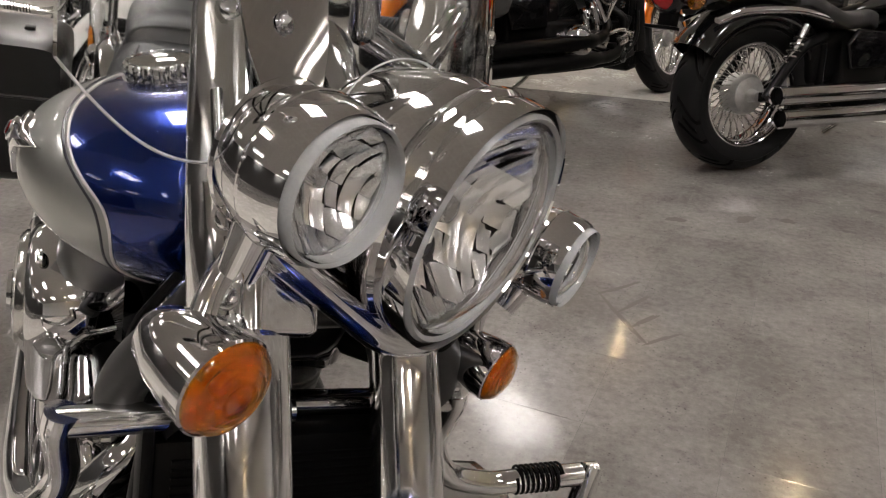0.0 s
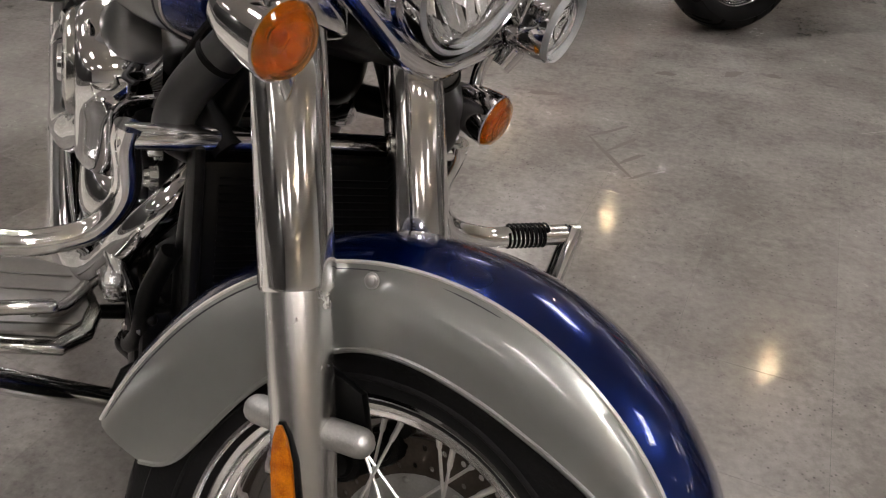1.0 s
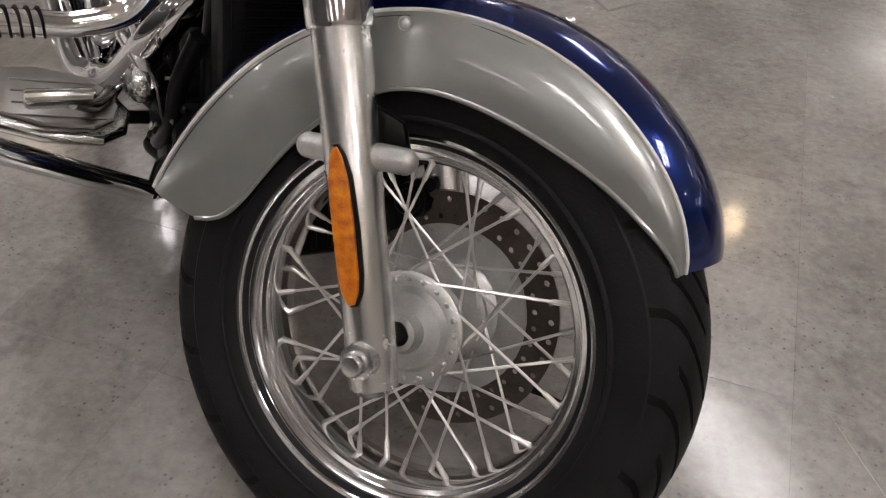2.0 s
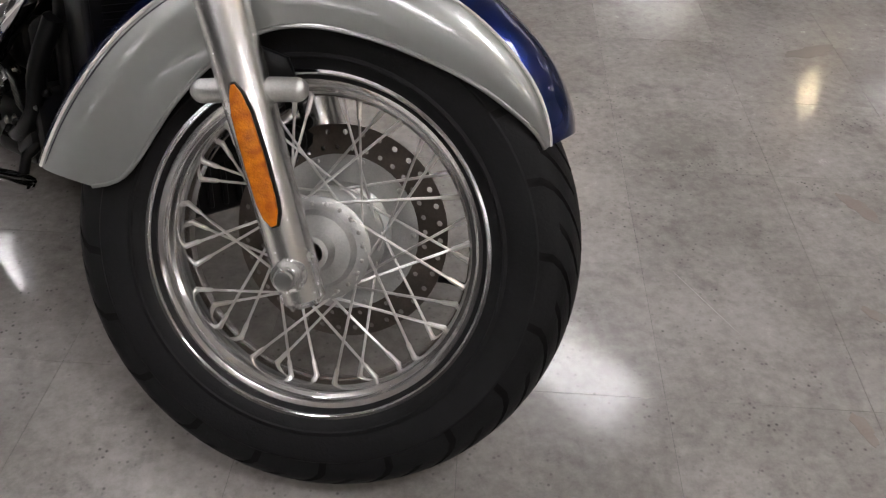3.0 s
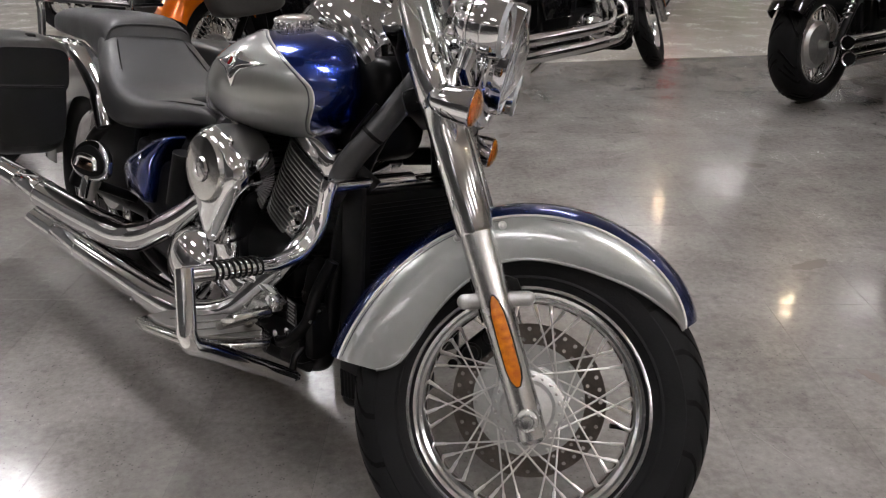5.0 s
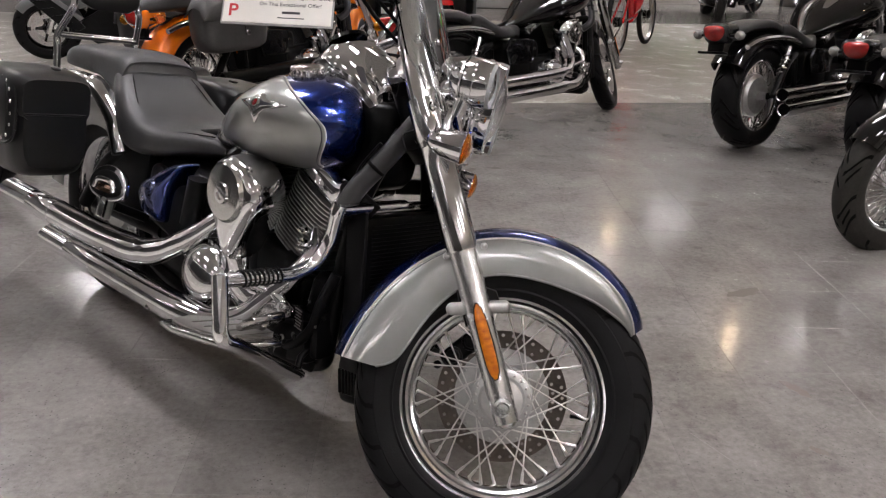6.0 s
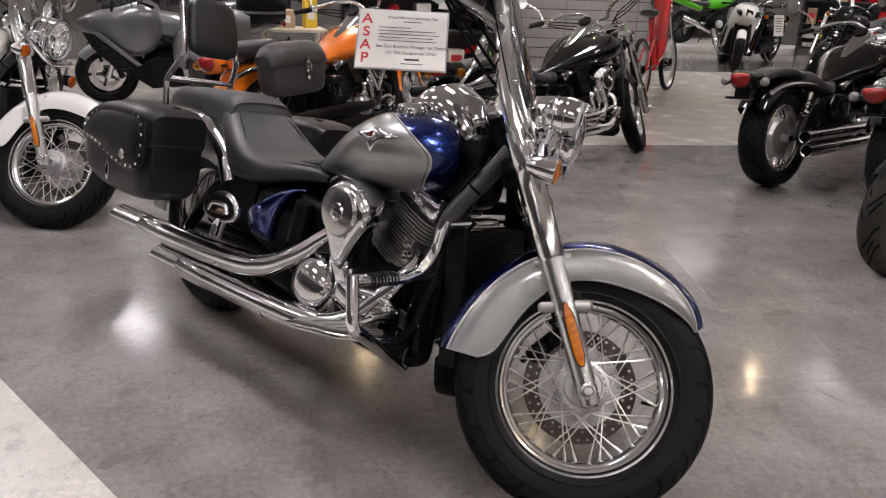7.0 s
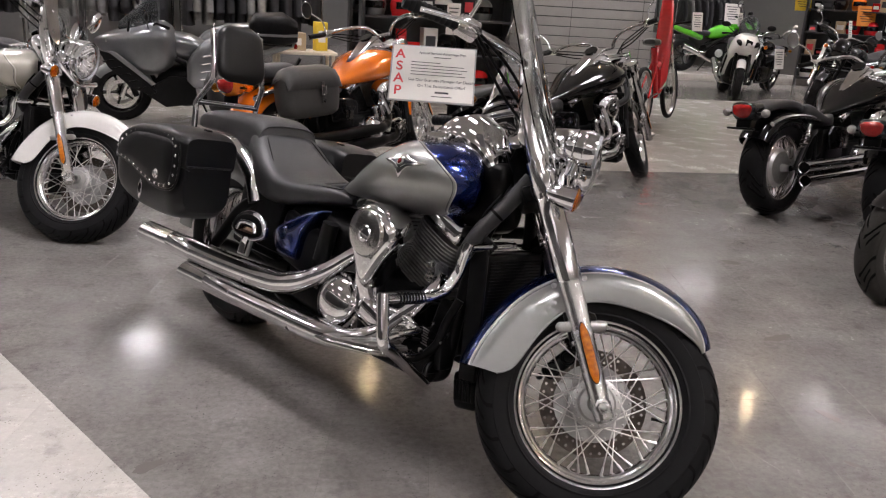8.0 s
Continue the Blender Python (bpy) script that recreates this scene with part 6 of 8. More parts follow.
        part("lens", lathe(bmesh.new(), [(0, 0.012), (0.02, 0.009), (0.028, 0)], aim_z((-0.36, s * 0.17, 0.62), (-1, 0, 0)), 24), AMBER, turn)
    part("tail_light", ball(bmesh.new(), 0.045, Matrix.Translation((-0.39, 0, 0.60)) @ Matrix.Diagonal((0.7, 1.2, 0.9, 1)), 20), REDLENS, parent, "red tail light")
    part("swingarm", tube(bmesh.new(), [(0.0, -0.115, R), (0.45, -0.12, 0.34)], 0.022, 12), SATIN, parent)
    part("swingarm", tube(bmesh.new(), [(0.0, 0.115, R), (0.45, 0.12, 0.34)], 0.022, 12), SATIN, parent)
    part("side_stand", tube(bmesh.new(), spline([(0.86, 0.16, 0.22), (0.80, 0.22, 0.12), (0.74, 0.262, 0.052)], 5), 0.011, 10), CHROME_DULL, parent)


def cruiser(root, crown, skirt, tank_top, tank_side, steer, full=True):
    m = steered(steer)
    spoked_wheel(root, AXLE, m)
    fork(root, m)
    front_fender(root, m, crown, skirt, crown is not skirt, "blue and silver valanced front fender" if full else "white valanced front fender")
    front_lights(root, m, full)
    windshield(root, m)
    handlebar(root, m)
    # brake caliper on the left leg
    cal = m @ Matrix.Translation(AXLE + Vector((-0.115, 0.088, 0.075)))
    bm = block(bmesh.new(), (0.046, 0.050, 0.108), pose(0, 0, 0, 0, 35, 0), 0.014, 3)
    for k in (-0.027, 0.027):
        lathe(bm, [(0, 0.013), (0.013, 0.012), (0.016, 0.008), (0.0165, 0.004), (0.022, 0.002), (0.024, -0.01)], aim_z((k * math.sin(radians(35)), -0.024, k * math.cos(radians(35))), (0, -1, 0)), 18)
    for k in (-0.062, 0.062):
        tube(bm, [(k * math.sin(radians(35)) - 0.008, -0.018, k * math.cos(radians(35))), (k * math.sin(radians(35)) - 0.008, 0.02, k * math.cos(radians(35)))], 0.0095, 12)
    part("brake_caliper", bm, SATIN, root, "black brake caliper", cal)
    tank(root, tank_top, tank_side, full) if full else tank(root, tank_top, tank_side, False, "champagne teardrop fuel tank")
    frame_and_radiator(root)
    engine(root)
    pipes(root)
    seats(root)
    for s in (-1, 1):
        guard(root, s)
        floorboard(root, s)
        passenger_board(root, s)
        saddlebag(root, s)
    backrest(root)
    rear_end(root, skirt, crown)
    return root


# ---- the other motorcycles ----
def cast_wheel(parent, centre, m, R=0.31, half=0.06, spokes=10, metal=None, drum=0.0, tyre_label="black tyre", rubber=None):
    base = m @ Matrix.Translation(centre) @ WHEEL_TURN
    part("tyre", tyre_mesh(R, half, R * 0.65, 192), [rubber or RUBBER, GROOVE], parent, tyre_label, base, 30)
    r = R * 0.66
    prof = [(r * 0.95, half * 0.66), (r * 1.03, half * 0.80), (r * 1.0, half * 0.84), (r * 0.94, half * 0.72), (r * 0.90, half * 0.4), (r * 0.885, 0)]
    rim = part("rim", lathe(bmesh.new(), prof + [(a, -z) for a, z in prof[-2::-1]], seg=56), metal or CHROME, parent, "", base)
    part("hub", lathe(bmesh.new(), [(0, half + 0.02), (0.02, half + 0.02), (0.028, half * 0.7), (max(0.045, drum * 0.85), half * 0.62), (max(0.05, drum), half * 0.4), (max(0.05, drum), -half * 0.4), (0.03, -half), (0, -half)], seg=40), ALU_CAST if drum else (metal or ALU_CAST), parent, "", base)
    first = None
    for i in range(spokes):
        turn = pose(0, 0, 0, 0, 0, 360 * i / spokes)
        if first is None:
            bm = bmesh.new()
            if spokes > 14:
                tube(bm, [(0.045, 0.03 * (1 if i % 2 else -1), 0.025), (r * 0.9, 0, 0)], 0.0022, 6)
                tube(bm, [(0.045, -0.03, -0.025), (r * 0.9, 0.02, 0)], 0.0022, 6)
            else:
                loft(bm, [[Vector((x, w * a, h * b)) for a, b in ((-1, -1), (1, -1), (1, 1), (-1, 1))] for x, w, h in ((0.04, 0.016, 0.016), (r * 0.5, 0.009, 0.013), (r * 0.92, 0.014, 0.016))])
            first = part("spoke", bm, metal or CHROME_DULL, rim, "", turn)
        else:
            again(first, rim, turn)
    return rim


def simple_fender(parent, centre, R, half, a0, a1, mat, m=None, name="fender", depth=0.06, label=""):
    rings = []
    for i in range(29):
        th = radians(a0 + (a1 - a0) * i / 28)
        crown = [(0, R), (half * 0.5, R - 0.006), (half * 0.85, R - 0.022), (half, R - depth * 0.7), (half * 0.99, R - depth)]
        full = [(-y, r) for y, r in crown[:0:-1]] + crown
        rings.append([Vector(centre) + Vector((r * math.cos(th), y, r * math.sin(th))) for y, r in full] + [Vector(centre) + Vector(((r - 0.004) * math.cos(th), y * 0.96, (r - 0.004) * math.sin(th))) for y, r in full[::-1]])
    return part(name, loft(bmesh.new(), rings), mat, parent, label, m, 50)


def slim_seat(parent):
    """A low solo saddle and a thin pillion pad on the rear fender."""
    top = ease((0.16, 0.20, 0.27, 0.36, 0.48, 0.58, 0.64), (0.735, 0.742, 0.700, 0.662, 0.655, 0.660, 0.645))
    wid = ease((0.16, 0.22, 0.32, 0.42, 0.52, 0.64), (0.10, 0.135, 0.160, 0.150, 0.105, 0.05))
    part("rider_seat", loft(bmesh.new(), [ring_of(x, wid(x), top(x), top(x) - 0.085, 0.6, 0.012) for x in [0.16 + 0.48 * i / 24 for i in range(25)]]), VINYL, parent, "low black vinyl solo saddle", angle=60)
    t2 = ease((-0.30, -0.24, -0.10, 0.06, 0.15), (0.700, 0.742, 0.766, 0.762, 0.735))
    w2 = ease((-0.30, -0.2, 0.0, 0.15), (0.045, 0.080, 0.098, 0.090))
    part("passenger_seat", loft(bmesh.new(), [ring_of(x, w2(x), t2(x), t2(x) - 0.06, 0.6) for x in [-0.30 + 0.45 * i / 18 for i in range(19)]]), VINYL, parent, "thin black vinyl pillion pad", angle=60)


def tail_unit(parent, paint, x=-0.42, z=0.70, lens=None):
    """Tail light, plate holder and two amber signals."""
    def shell(w, h, d, x0, zc):
        rings = []
        for i in range(9):
            q = i / 8
            k = (1 - q ** 2.6) ** 0.5 if q < 1 else 0.12
            rings.append([Vector((x0 - d * q, w * max(k, 0.12) * (1 + 0.22 * math.sin(a)) * math.copysign(abs(math.cos(a)) ** 0.7, math.cos(a)), zc + 0.25 * d * q + h * max(k, 0.12) * math.copysign(abs(math.sin(a)) ** 0.75, math.sin(a)))) for a in [2 * math.pi * j / 28 for j in range(28)]])
        return loft(bmesh.new(), rings)
    t = part("tail_light", shell(0.066, 0.046, 0.055, x + 0.012, z), REDLENS, parent, "rounded glossy red tail light", angle=60)
    part("housing", shell(0.082, 0.062, 0.050, x + 0.030, z - 0.004), paint, t, angle=60)
    part("housing_neck", block(bmesh.new(), (0.16, 0.135, 0.085), pose(x + 0.09, 0, z + 0.006, 0, -4, 0), 0.034, 4), paint, t, angle=60)
    part("plate_holder", block(bmesh.new(), (0.05, 0.17, 0.014), pose(x - 0.002, 0, z - 0.105, 0, 10, 0), 0.004), SATIN, t, "black plate holder")
    part("plate_arm", block(bmesh.new(), (0.04, 0.09, 0.10), pose(x + 0.030, 0, z - 0.062, 0, 10, 0), 0.010), SATIN, t)
    for s in (-1, 1):
        part("signal_stem", rod((x + 0.05, s * 0.06, z - 0.01), (x + 0.045, s * 0.115, z - 0.01), 0.008), SATIN, t)
        part("signal", lathe(bmesh.new(), [(0, 0.03), (0.016, 0.026), (0.026, 0.012), (0.028, 0.0), (0.026, -0.012), (0.014, -0.034), (0, -0.038)], aim_z((x + 0.045, s * 0.135, z - 0.008), (-1, 0, 0)), 20), lens or AMBER, t, "round clear signal" if lens else "round amber signal")
    return t


def twin_pipes(parent, mat, ends=(0.0, 0.03), z=(0.335, 0.245), y=-0.215, r=0.040):
    for k in range(2):
        pts = spline([(0.98 + 0.12 * k, -0.12, 0.50 - 0.02 * k), (1.02 + 0.12 * k, -0.17, 0.42), (0.96 + 0.10 * k, y + 0.012, z[k] + 0.025), (0.84, y, z[k] + 0.006), (0.5, y, z[k]), (ends[k], y, z[k])], 6)
        n = len(pts)
        p = part("exhaust_pipe", tube(bmesh.new(), pts, [0.024 if i < 12 else 0.030 if i < 17 else r for i in range(n)], 22, caps=False), mat, parent, "straight exhaust pipe", angle=60)
        part("tip", lathe(bmesh.new(), [(r, 0.0), (r * 1.04, 0.004), (r * 1.02, 0.012), (r * 0.86, 0.008), (r * 0.84, -0.10), (0, -0.10)], aim_z(pts[-1], (-1, 0, 0)), 24), mat, p)
        # black disc just inside the mouth stands in for the shade down the bore
        part("bore_shade", lathe(bmesh.new(), [(0, 0.0), (r * 0.83, 0.0)], aim_z(pts[-1] + Vector((0.012, 0, 0)), (-1, 0, 0)), 20), GROOVE, p)


def street_cruiser(m, label, paint, steer=0.0, pipe=None, spokes=28, bag=False, seat=True, tail=True, rear_drum=0.085, metal=None, name="motorcycle", lens=None, rubber=None):
    """A cruiser of the common kind, with open fender and twin pipes."""
    root = thing(name, label, "motorcycle", m, "motorcycles")
    st = steered(steer)
    cast_wheel(root, AXLE, st, 0.315, 0.055, spokes, metal, rubber=rubber)
    fork(root, st)
    simple_fender(root, AXLE, 0.345, 0.068, 35, 165, paint, st, "front_fender", 0.075)
    lamp_unit(root, "headlight", (1.43, 0, 0.88), (1, 0, 0), 0.078, 0.12, st, "round chrome headlight")
    handlebar(root, st)
    for s in (-1, 1):
        turn_signal(root, (1.40, s * 0.16, 0.84), (1, 0, 0), st, (1.36, s * 0.10, 0.84))
    tank(root, paint, None, False, "glossy teardrop fuel tank")
    frame_and_radiator(root)
    engine(root)
    twin_pipes(root, pipe or CHROME)
    if bag:
        seats(root)
    elif seat:
        slim_seat(root)
    cast_wheel(root, (0, 0, 0.318), Matrix(), 0.318, 0.084, spokes, metal, rear_drum, "wide black rear tyre")
    rf = simple_fender(root, (0, 0, 0.318), 0.385, 0.105, 22, 146, paint, None, "rear_fender", 0.10, "glossy rear fender")
    for s in (-1, 1):
        part("fender_strut", tube(bmesh.new(), spline([(0.30, s * 0.13, 0.62), (0.12, s * 0.128, 0.655), (-0.12, s * 0.122, 0.655), (-0.25, s * 0.112, 0.62)], 5), 0.016, 12), CHROME, rf, "chrome fender strut")
        part("swingarm", tube(bmesh.new(), [(0.0, s * 0.115, 0.318), (0.45, s * 0.12, 0.34)], 0.02, 12), SATIN, root)
        sh = part("shock_absorber", rod((0.06, s * 0.135, 0.36), (0.17, s * 0.135, 0.60), 0.016, 12), CHROME, root, "chrome shock absorber with a black spring")
        a, b = Vector((0.075, s * 0.135, 0.39)), Vector((0.15, s * 0.135, 0.56))
        d = (b - a).normalized()
        n1 = d.orthogonal().normalized()
        n2 = d.cross(n1)
        part("spring", tube(bmesh.new(), [a.lerp(b, k / 84) + (n1 * math.cos(k * math.pi / 6) + n2 * math.sin(k * math.pi / 6)) * 0.025 for k in range(85)], 0.0045, 6), CHROME_DULL, sh)
        part("side_cover", slab(bmesh.new(), [(0.40, 0.42), (0.62, 0.42), (0.64, 0.56), (0.42, 0.58), (0.37, 0.52)], 0.02, Matrix(((1, 0, 0, 0), (0, 0, s, s * 0.15), (0, 1, 0, 0), (0, 0, 0, 1))), 0.008, 3), BLACK, root)
    if tail:
        tail_unit(root, paint, -0.36 if bag else -0.42, lens=lens)
    part("side_stand", tube(bmesh.new(), spline([(0.86, 0.16, 0.22), (0.80, 0.22, 0.12), (0.74, 0.262, 0.06)], 5), 0.011, 10), CHROME_DULL, root)
    if bag:
        for s in (-1, 1):
            plain_bag(root, s)
    return root


def plain_bag(parent, s):
    """A rounded leather saddlebag with a strap and a square buckle."""
    rings = []
    for i in range(13):
        q = -1 + 2 * i / 12
        x = 0.03 + 0.245 * q
        e = (1 - abs(q) ** 6) ** 0.3 if abs(q) < 1 else 0.55
        e = max(e, 0.55)
        rings.append([Vector((x, s * 0.29 + 0.085 * e * math.copysign(abs(math.cos(a)) ** 0.5, math.cos(a)), 0.60 + 0.155 * e * math.copysign(abs(math.sin(a)) ** (0.8 if math.sin(a) > 0 else 0.4), math.sin(a)))) for a in [2 * math.pi * k / 32 for k in range(32)]])
    bag = part("saddlebag", loft(bmesh.new(), rings), LEATHER_WORN, parent, "rounded charcoal leather saddlebag with a buckled strap", Matrix.Translation((0, 0, 0.045)), 60)
    rings = []
    for i in range(13):
        q = -1 + 2 * i / 12
        e = max((1 - abs(q) ** 6) ** 0.3 if abs(q) < 1 else 0.55, 0.55)
        x = 0.03 + 0.25 * q
        top = 0.60 + 0.16 * e
        pts = [(0.215, top - 0.05), (0.25, top - 0.008), (0.30, top + 0.003), (0.345, top - 0.014), (0.376 * (0.9 + 0.1 * e), top - 0.065), (0.381 * (0.9 + 0.1 * e), 0.625)]
        rings.append([Vector((x, s * y, z)) for y, z in pts] + [Vector((x, s * (y - 0.005), z - 0.004)) for y, z in pts[::-1]])
    part("flap", loft(bmesh.new(), rings), LEATHER_WORN, bag, "leather flap", angle=60)
    part("strap", block(bmesh.new(), (0.034, 0.008, 0.13), pose(0.07, s * 0.384, 0.595), 0.003), LEATHER_WORN, bag)
    bm = bmesh.new()
    for x, z, a, b in ((0, 0.028, 0.044, 0.007), (0, -0.028, 0.044, 0.007), (0.02, 0, 0.007, 0.058), (-0.02, 0, 0.007, 0.058)):
        block(bm, (a, 0.007, b), pose(0.07 + x, s * 0.391, 0.61 + z), 0.002, 1)
    part("buckle", bm, CHROME, bag, "square chrome buckle")
    part("strap_end", lathe(bmesh.new(), [(0, 0.004), (0.012, 0.003), (0.014, 0)], aim_z((0.07, s * 0.389, 0.545), (0, s, 0)), 14), CHROME, bag)
    return bag


def hull(stations, n=28, e=0.7):
    """A body through stations of (x, half width, low, high)."""
    bm = bmesh.new()
    rings = []
    for x, w, lo, hi in stations:
        zc = (lo + hi) / 2
        rings.append([Vector((x, w * math.copysign(abs(math.cos(a)) ** e, math.cos(a)), zc + (hi - lo) / 2 * math.copysign(abs(math.sin(a)) ** e, math.sin(a)))) for a in [2 * math.pi * k / n for k in range(n)]])
    return loft(bm, rings)


def sport_bike(m, label, paint, accent, kind="sport", steer=0.0):
    """A faired sports bike, a naked one, or a tourer with cases."""
    root = thing("motorcycle", label, "motorcycle", m, "motorcycles")
    st = Matrix.Translation((1.40, 0, 0.3)) @ Matrix.Rotation(radians(steer), 4, Vector((-0.42, 0, 0.9))) @ Matrix.Translation((-1.40, 0, -0.3))
    front = Vector((1.42, 0, 0.30))
    cast_wheel(root, front, st, 0.30, 0.058, 5, BLACK)
    cast_wheel(root, (0, 0, 0.31), Matrix(), 0.31, 0.085, 5, BLACK)
    for s in (-1, 1):
        part("fork_leg", tube(bmesh.new(), [front + Vector((0.01, s * 0.10, -0.02)), front + Vector((-0.10, s * 0.10, 0.26)), front + Vector((-0.26, s * 0.10, 0.62))], [0.026, 0.027, 0.022], 14), SATIN if kind != "tourer" else ALU, root, "", st)
        d = part("brake_disc", perforated(0.115, 0.150, 30, 0.005, 0.005), STEEL, root, "drilled front brake disc", st @ Matrix.Translation(front + Vector((0, s * 0.075, 0))) @ WHEEL_TURN)
        part("caliper", block(bmesh.new(), (0.06, 0.04, 0.11), Matrix.Translation(front + Vector((-0.12, s * 0.085, 0.03))) @ pose(0, 0, 0, 0, 20, 0), 0.012), SATIN, root, "", st)
    simple_fender(root, front, 0.325, 0.07, 40, 165, paint, st, "front_fender", 0.07)
    part("engine", hull([(0.45, 0.12, 0.26, 0.52), (0.6, 0.17, 0.20, 0.58), (0.8, 0.19, 0.18, 0.6), (0.95, 0.16, 0.22, 0.58), (1.05, 0.10, 0.30, 0.5)], 20, 0.5), SATIN, root, "dark engine block")
    for s in (-1, 1):
        part("engine_cover", lathe(bmesh.new(), [(0, 0.03), (0.05, 0.028), (0.075, 0.015), (0.08, -0.02)], aim_z((0.70, s * 0.18, 0.36), (0, s, 0)), 28), ALU_CAST, root)
        part("frame_beam", tube(bmesh.new(), spline([(1.12, s * 0.06, 0.82), (0.9, s * 0.15, 0.70), (0.6, s * 0.16, 0.55), (0.42, s * 0.12, 0.40)], 5), 0.030, 12), ALU_CAST if kind == "sport" else SATIN, root)
    part("swingarm", tube(bmesh.new(), [(0.45, -0.10, 0.38), (0.0, -0.12, 0.31)], 0.028, 12), ALU, root)
    part("swingarm", tube(bmesh.new(), [(0.45, 0.10, 0.38), (0.0, 0.12, 0.31)], 0.028, 12), ALU, root)
    part("fuel_tank", hull([(0.50, 0.06, 0.66, 0.76), (0.58, 0.12, 0.64, 0.84), (0.72, 0.155, 0.64, 0.91), (0.88, 0.16, 0.66, 0.93), (1.0, 0.13, 0.70, 0.90), (1.08, 0.07, 0.74, 0.85)]), paint, root, "smooth painted fuel tank", angle=60)
    part("seat", hull([(0.55, 0.08, 0.70, 0.78), (0.45, 0.13, 0.68, 0.79), (0.30, 0.14, 0.68, 0.79), (0.16, 0.12, 0.72, 0.84), (-0.05, 0.10, 0.78, 0.88), (-0.20, 0.06, 0.82, 0.89)]), VINYL, root, "black vinyl seat", angle=60)
    part("tail_cowl", hull([(0.36, 0.12, 0.60, 0.72), (0.15, 0.12, 0.66, 0.80), (-0.10, 0.09, 0.74, 0.86), (-0.32, 0.045, 0.82, 0.88)]), paint, root, "painted tail cowl", angle=60)
    part("tail_light", block(bmesh.new(), (0.04, 0.10, 0.05), pose(-0.33, 0, 0.83), 0.014), REDLENS, root, "red tail light")
    part("plate_holder", block(bmesh.new(), (0.10, 0.12, 0.02), pose(-0.36, 0, 0.66, 0, 60, 0), 0.006), PLASTIC, root)
    part("exhaust", tube(bmesh.new(), spline([(0.95, -0.08, 0.30), (0.7, -0.14, 0.20), (0.45, -0.20, 0.24), (0.2, -0.22, 0.36), (-0.12, -0.24, 0.47)], 6), [0.024, 0.026, 0.03, 0.055, 0.055], 18), CHROME_DULL, root, "upswept silencer")
    for s in (-1, 1):
        part("handle", tube(bmesh.new(), spline([(1.10, s * 0.06, 0.95), (1.08, s * 0.22, 0.97 + (0.08 if kind != "sport" else 0)), (0.98, s * 0.36, 0.96 + (0.08 if kind != "sport" else 0))], 5), [0.011, 0.011, 0.017], 10), SATIN, root, "", st)
        part("mirror", ball(bmesh.new(), 0.055, st @ Matrix.Translation((1.18, s * 0.33, 1.10 + (0.04 if kind == "tourer" else 0))) @ Matrix.Diagonal((0.4, 1.2, 0.75, 1)), 16), PLASTIC if kind != "naked" else BLACK, root, "black mirror")
        part("mirror_stem", rod(st @ Vector((1.14, s * 0.17, 0.97)), st @ Vector((1.18, s * 0.32, 1.09)), 0.006, 8), SATIN, root)
    if kind == "sport":
        w = 0.21
        f = part("fairing", hull([(0.72, w * 0.92, 0.24, 0.52), (0.86, w, 0.24, 0.68), (1.02, w * 1.02, 0.34, 0.86), (1.16, w * 1.0, 0.58, 0.98), (1.28, w * 0.86, 0.68, 1.00), (1.40, w * 0.66, 0.74, 0.96), (1.50, w * 0.36, 0.78, 0.90), (1.54, w * 0.1, 0.80, 0.85)], 32, 0.75), paint, root, "full painted fairing", angle=60)
        for s in (-1, 1):
            part("air_vent", slab(bmesh.new(), [(0, 0), (0.22, 0.28), (0.30, 0.27), (0.10, -0.02)], 0.02, Matrix(((1, 0, 0, 0.84), (0, 0, s, s * (w * 0.985)), (0, 1, 0, 0.36), (0, 0, 0, 1))), 0.008), GROOVE, f, "black air vent")
            part("headlamp", ball(bmesh.new(), 0.080, Matrix.Translation((1.425, s * 0.100, 0.845)) @ pose(0, 0, 0, s * 26, 25, s * 28) @ Matrix.Diagonal((0.65, 1.0, 0.48, 1)), 18), BLACK, f, "slanted dark headlamp")
        # next three are near-black solids put in for the shade inside the fairing
        part("shade_fill", hull([(1.00, 0.17, 0.26, 0.58), (1.14, 0.165, 0.34, 0.64), (1.24, 0.13, 0.44, 0.68), (1.29, 0.06, 0.54, 0.66)], 24, 0.6), GROOVE, f, "black solid for the shade behind the front wheel", angle=60)
        part("nose_duct", slab(bmesh.new(), [(-0.050, 0.045), (0.050, 0.045), (0.024, -0.050), (-0.024, -0.050)], 0.03, aim_z((1.500, 0, 0.860), (1, 0, 0.25)) @ pose(0, 0, 0, 0, 0, 90), 0.006), GROOVE, f, "black plate for the shade in the duct between the lamps")
        part("radiator_opening", block(bmesh.new(), (0.05, 0.24, 0.22), pose(1.145, 0, 0.46, 0, -14, 0), 0.02), GROOVE, f, "black block for the shade in the opening before the radiator")
        part("belly_pan", hull([(0.80, 0.16, 0.20, 0.34), (1.0, 0.15, 0.20, 0.40), (1.12, 0.08, 0.26, 0.44)], 20, 0.6), GROOVE, f)
        ws = part("screen", hull([(1.08, 0.13, 0.90, 1.26), (1.16, 0.155, 0.90, 1.24), (1.26, 0.14, 0.92, 1.15), (1.38, 0.07, 0.92, 1.02)], 24, 0.9), SMOKE, root, "curved tinted screen", angle=60)
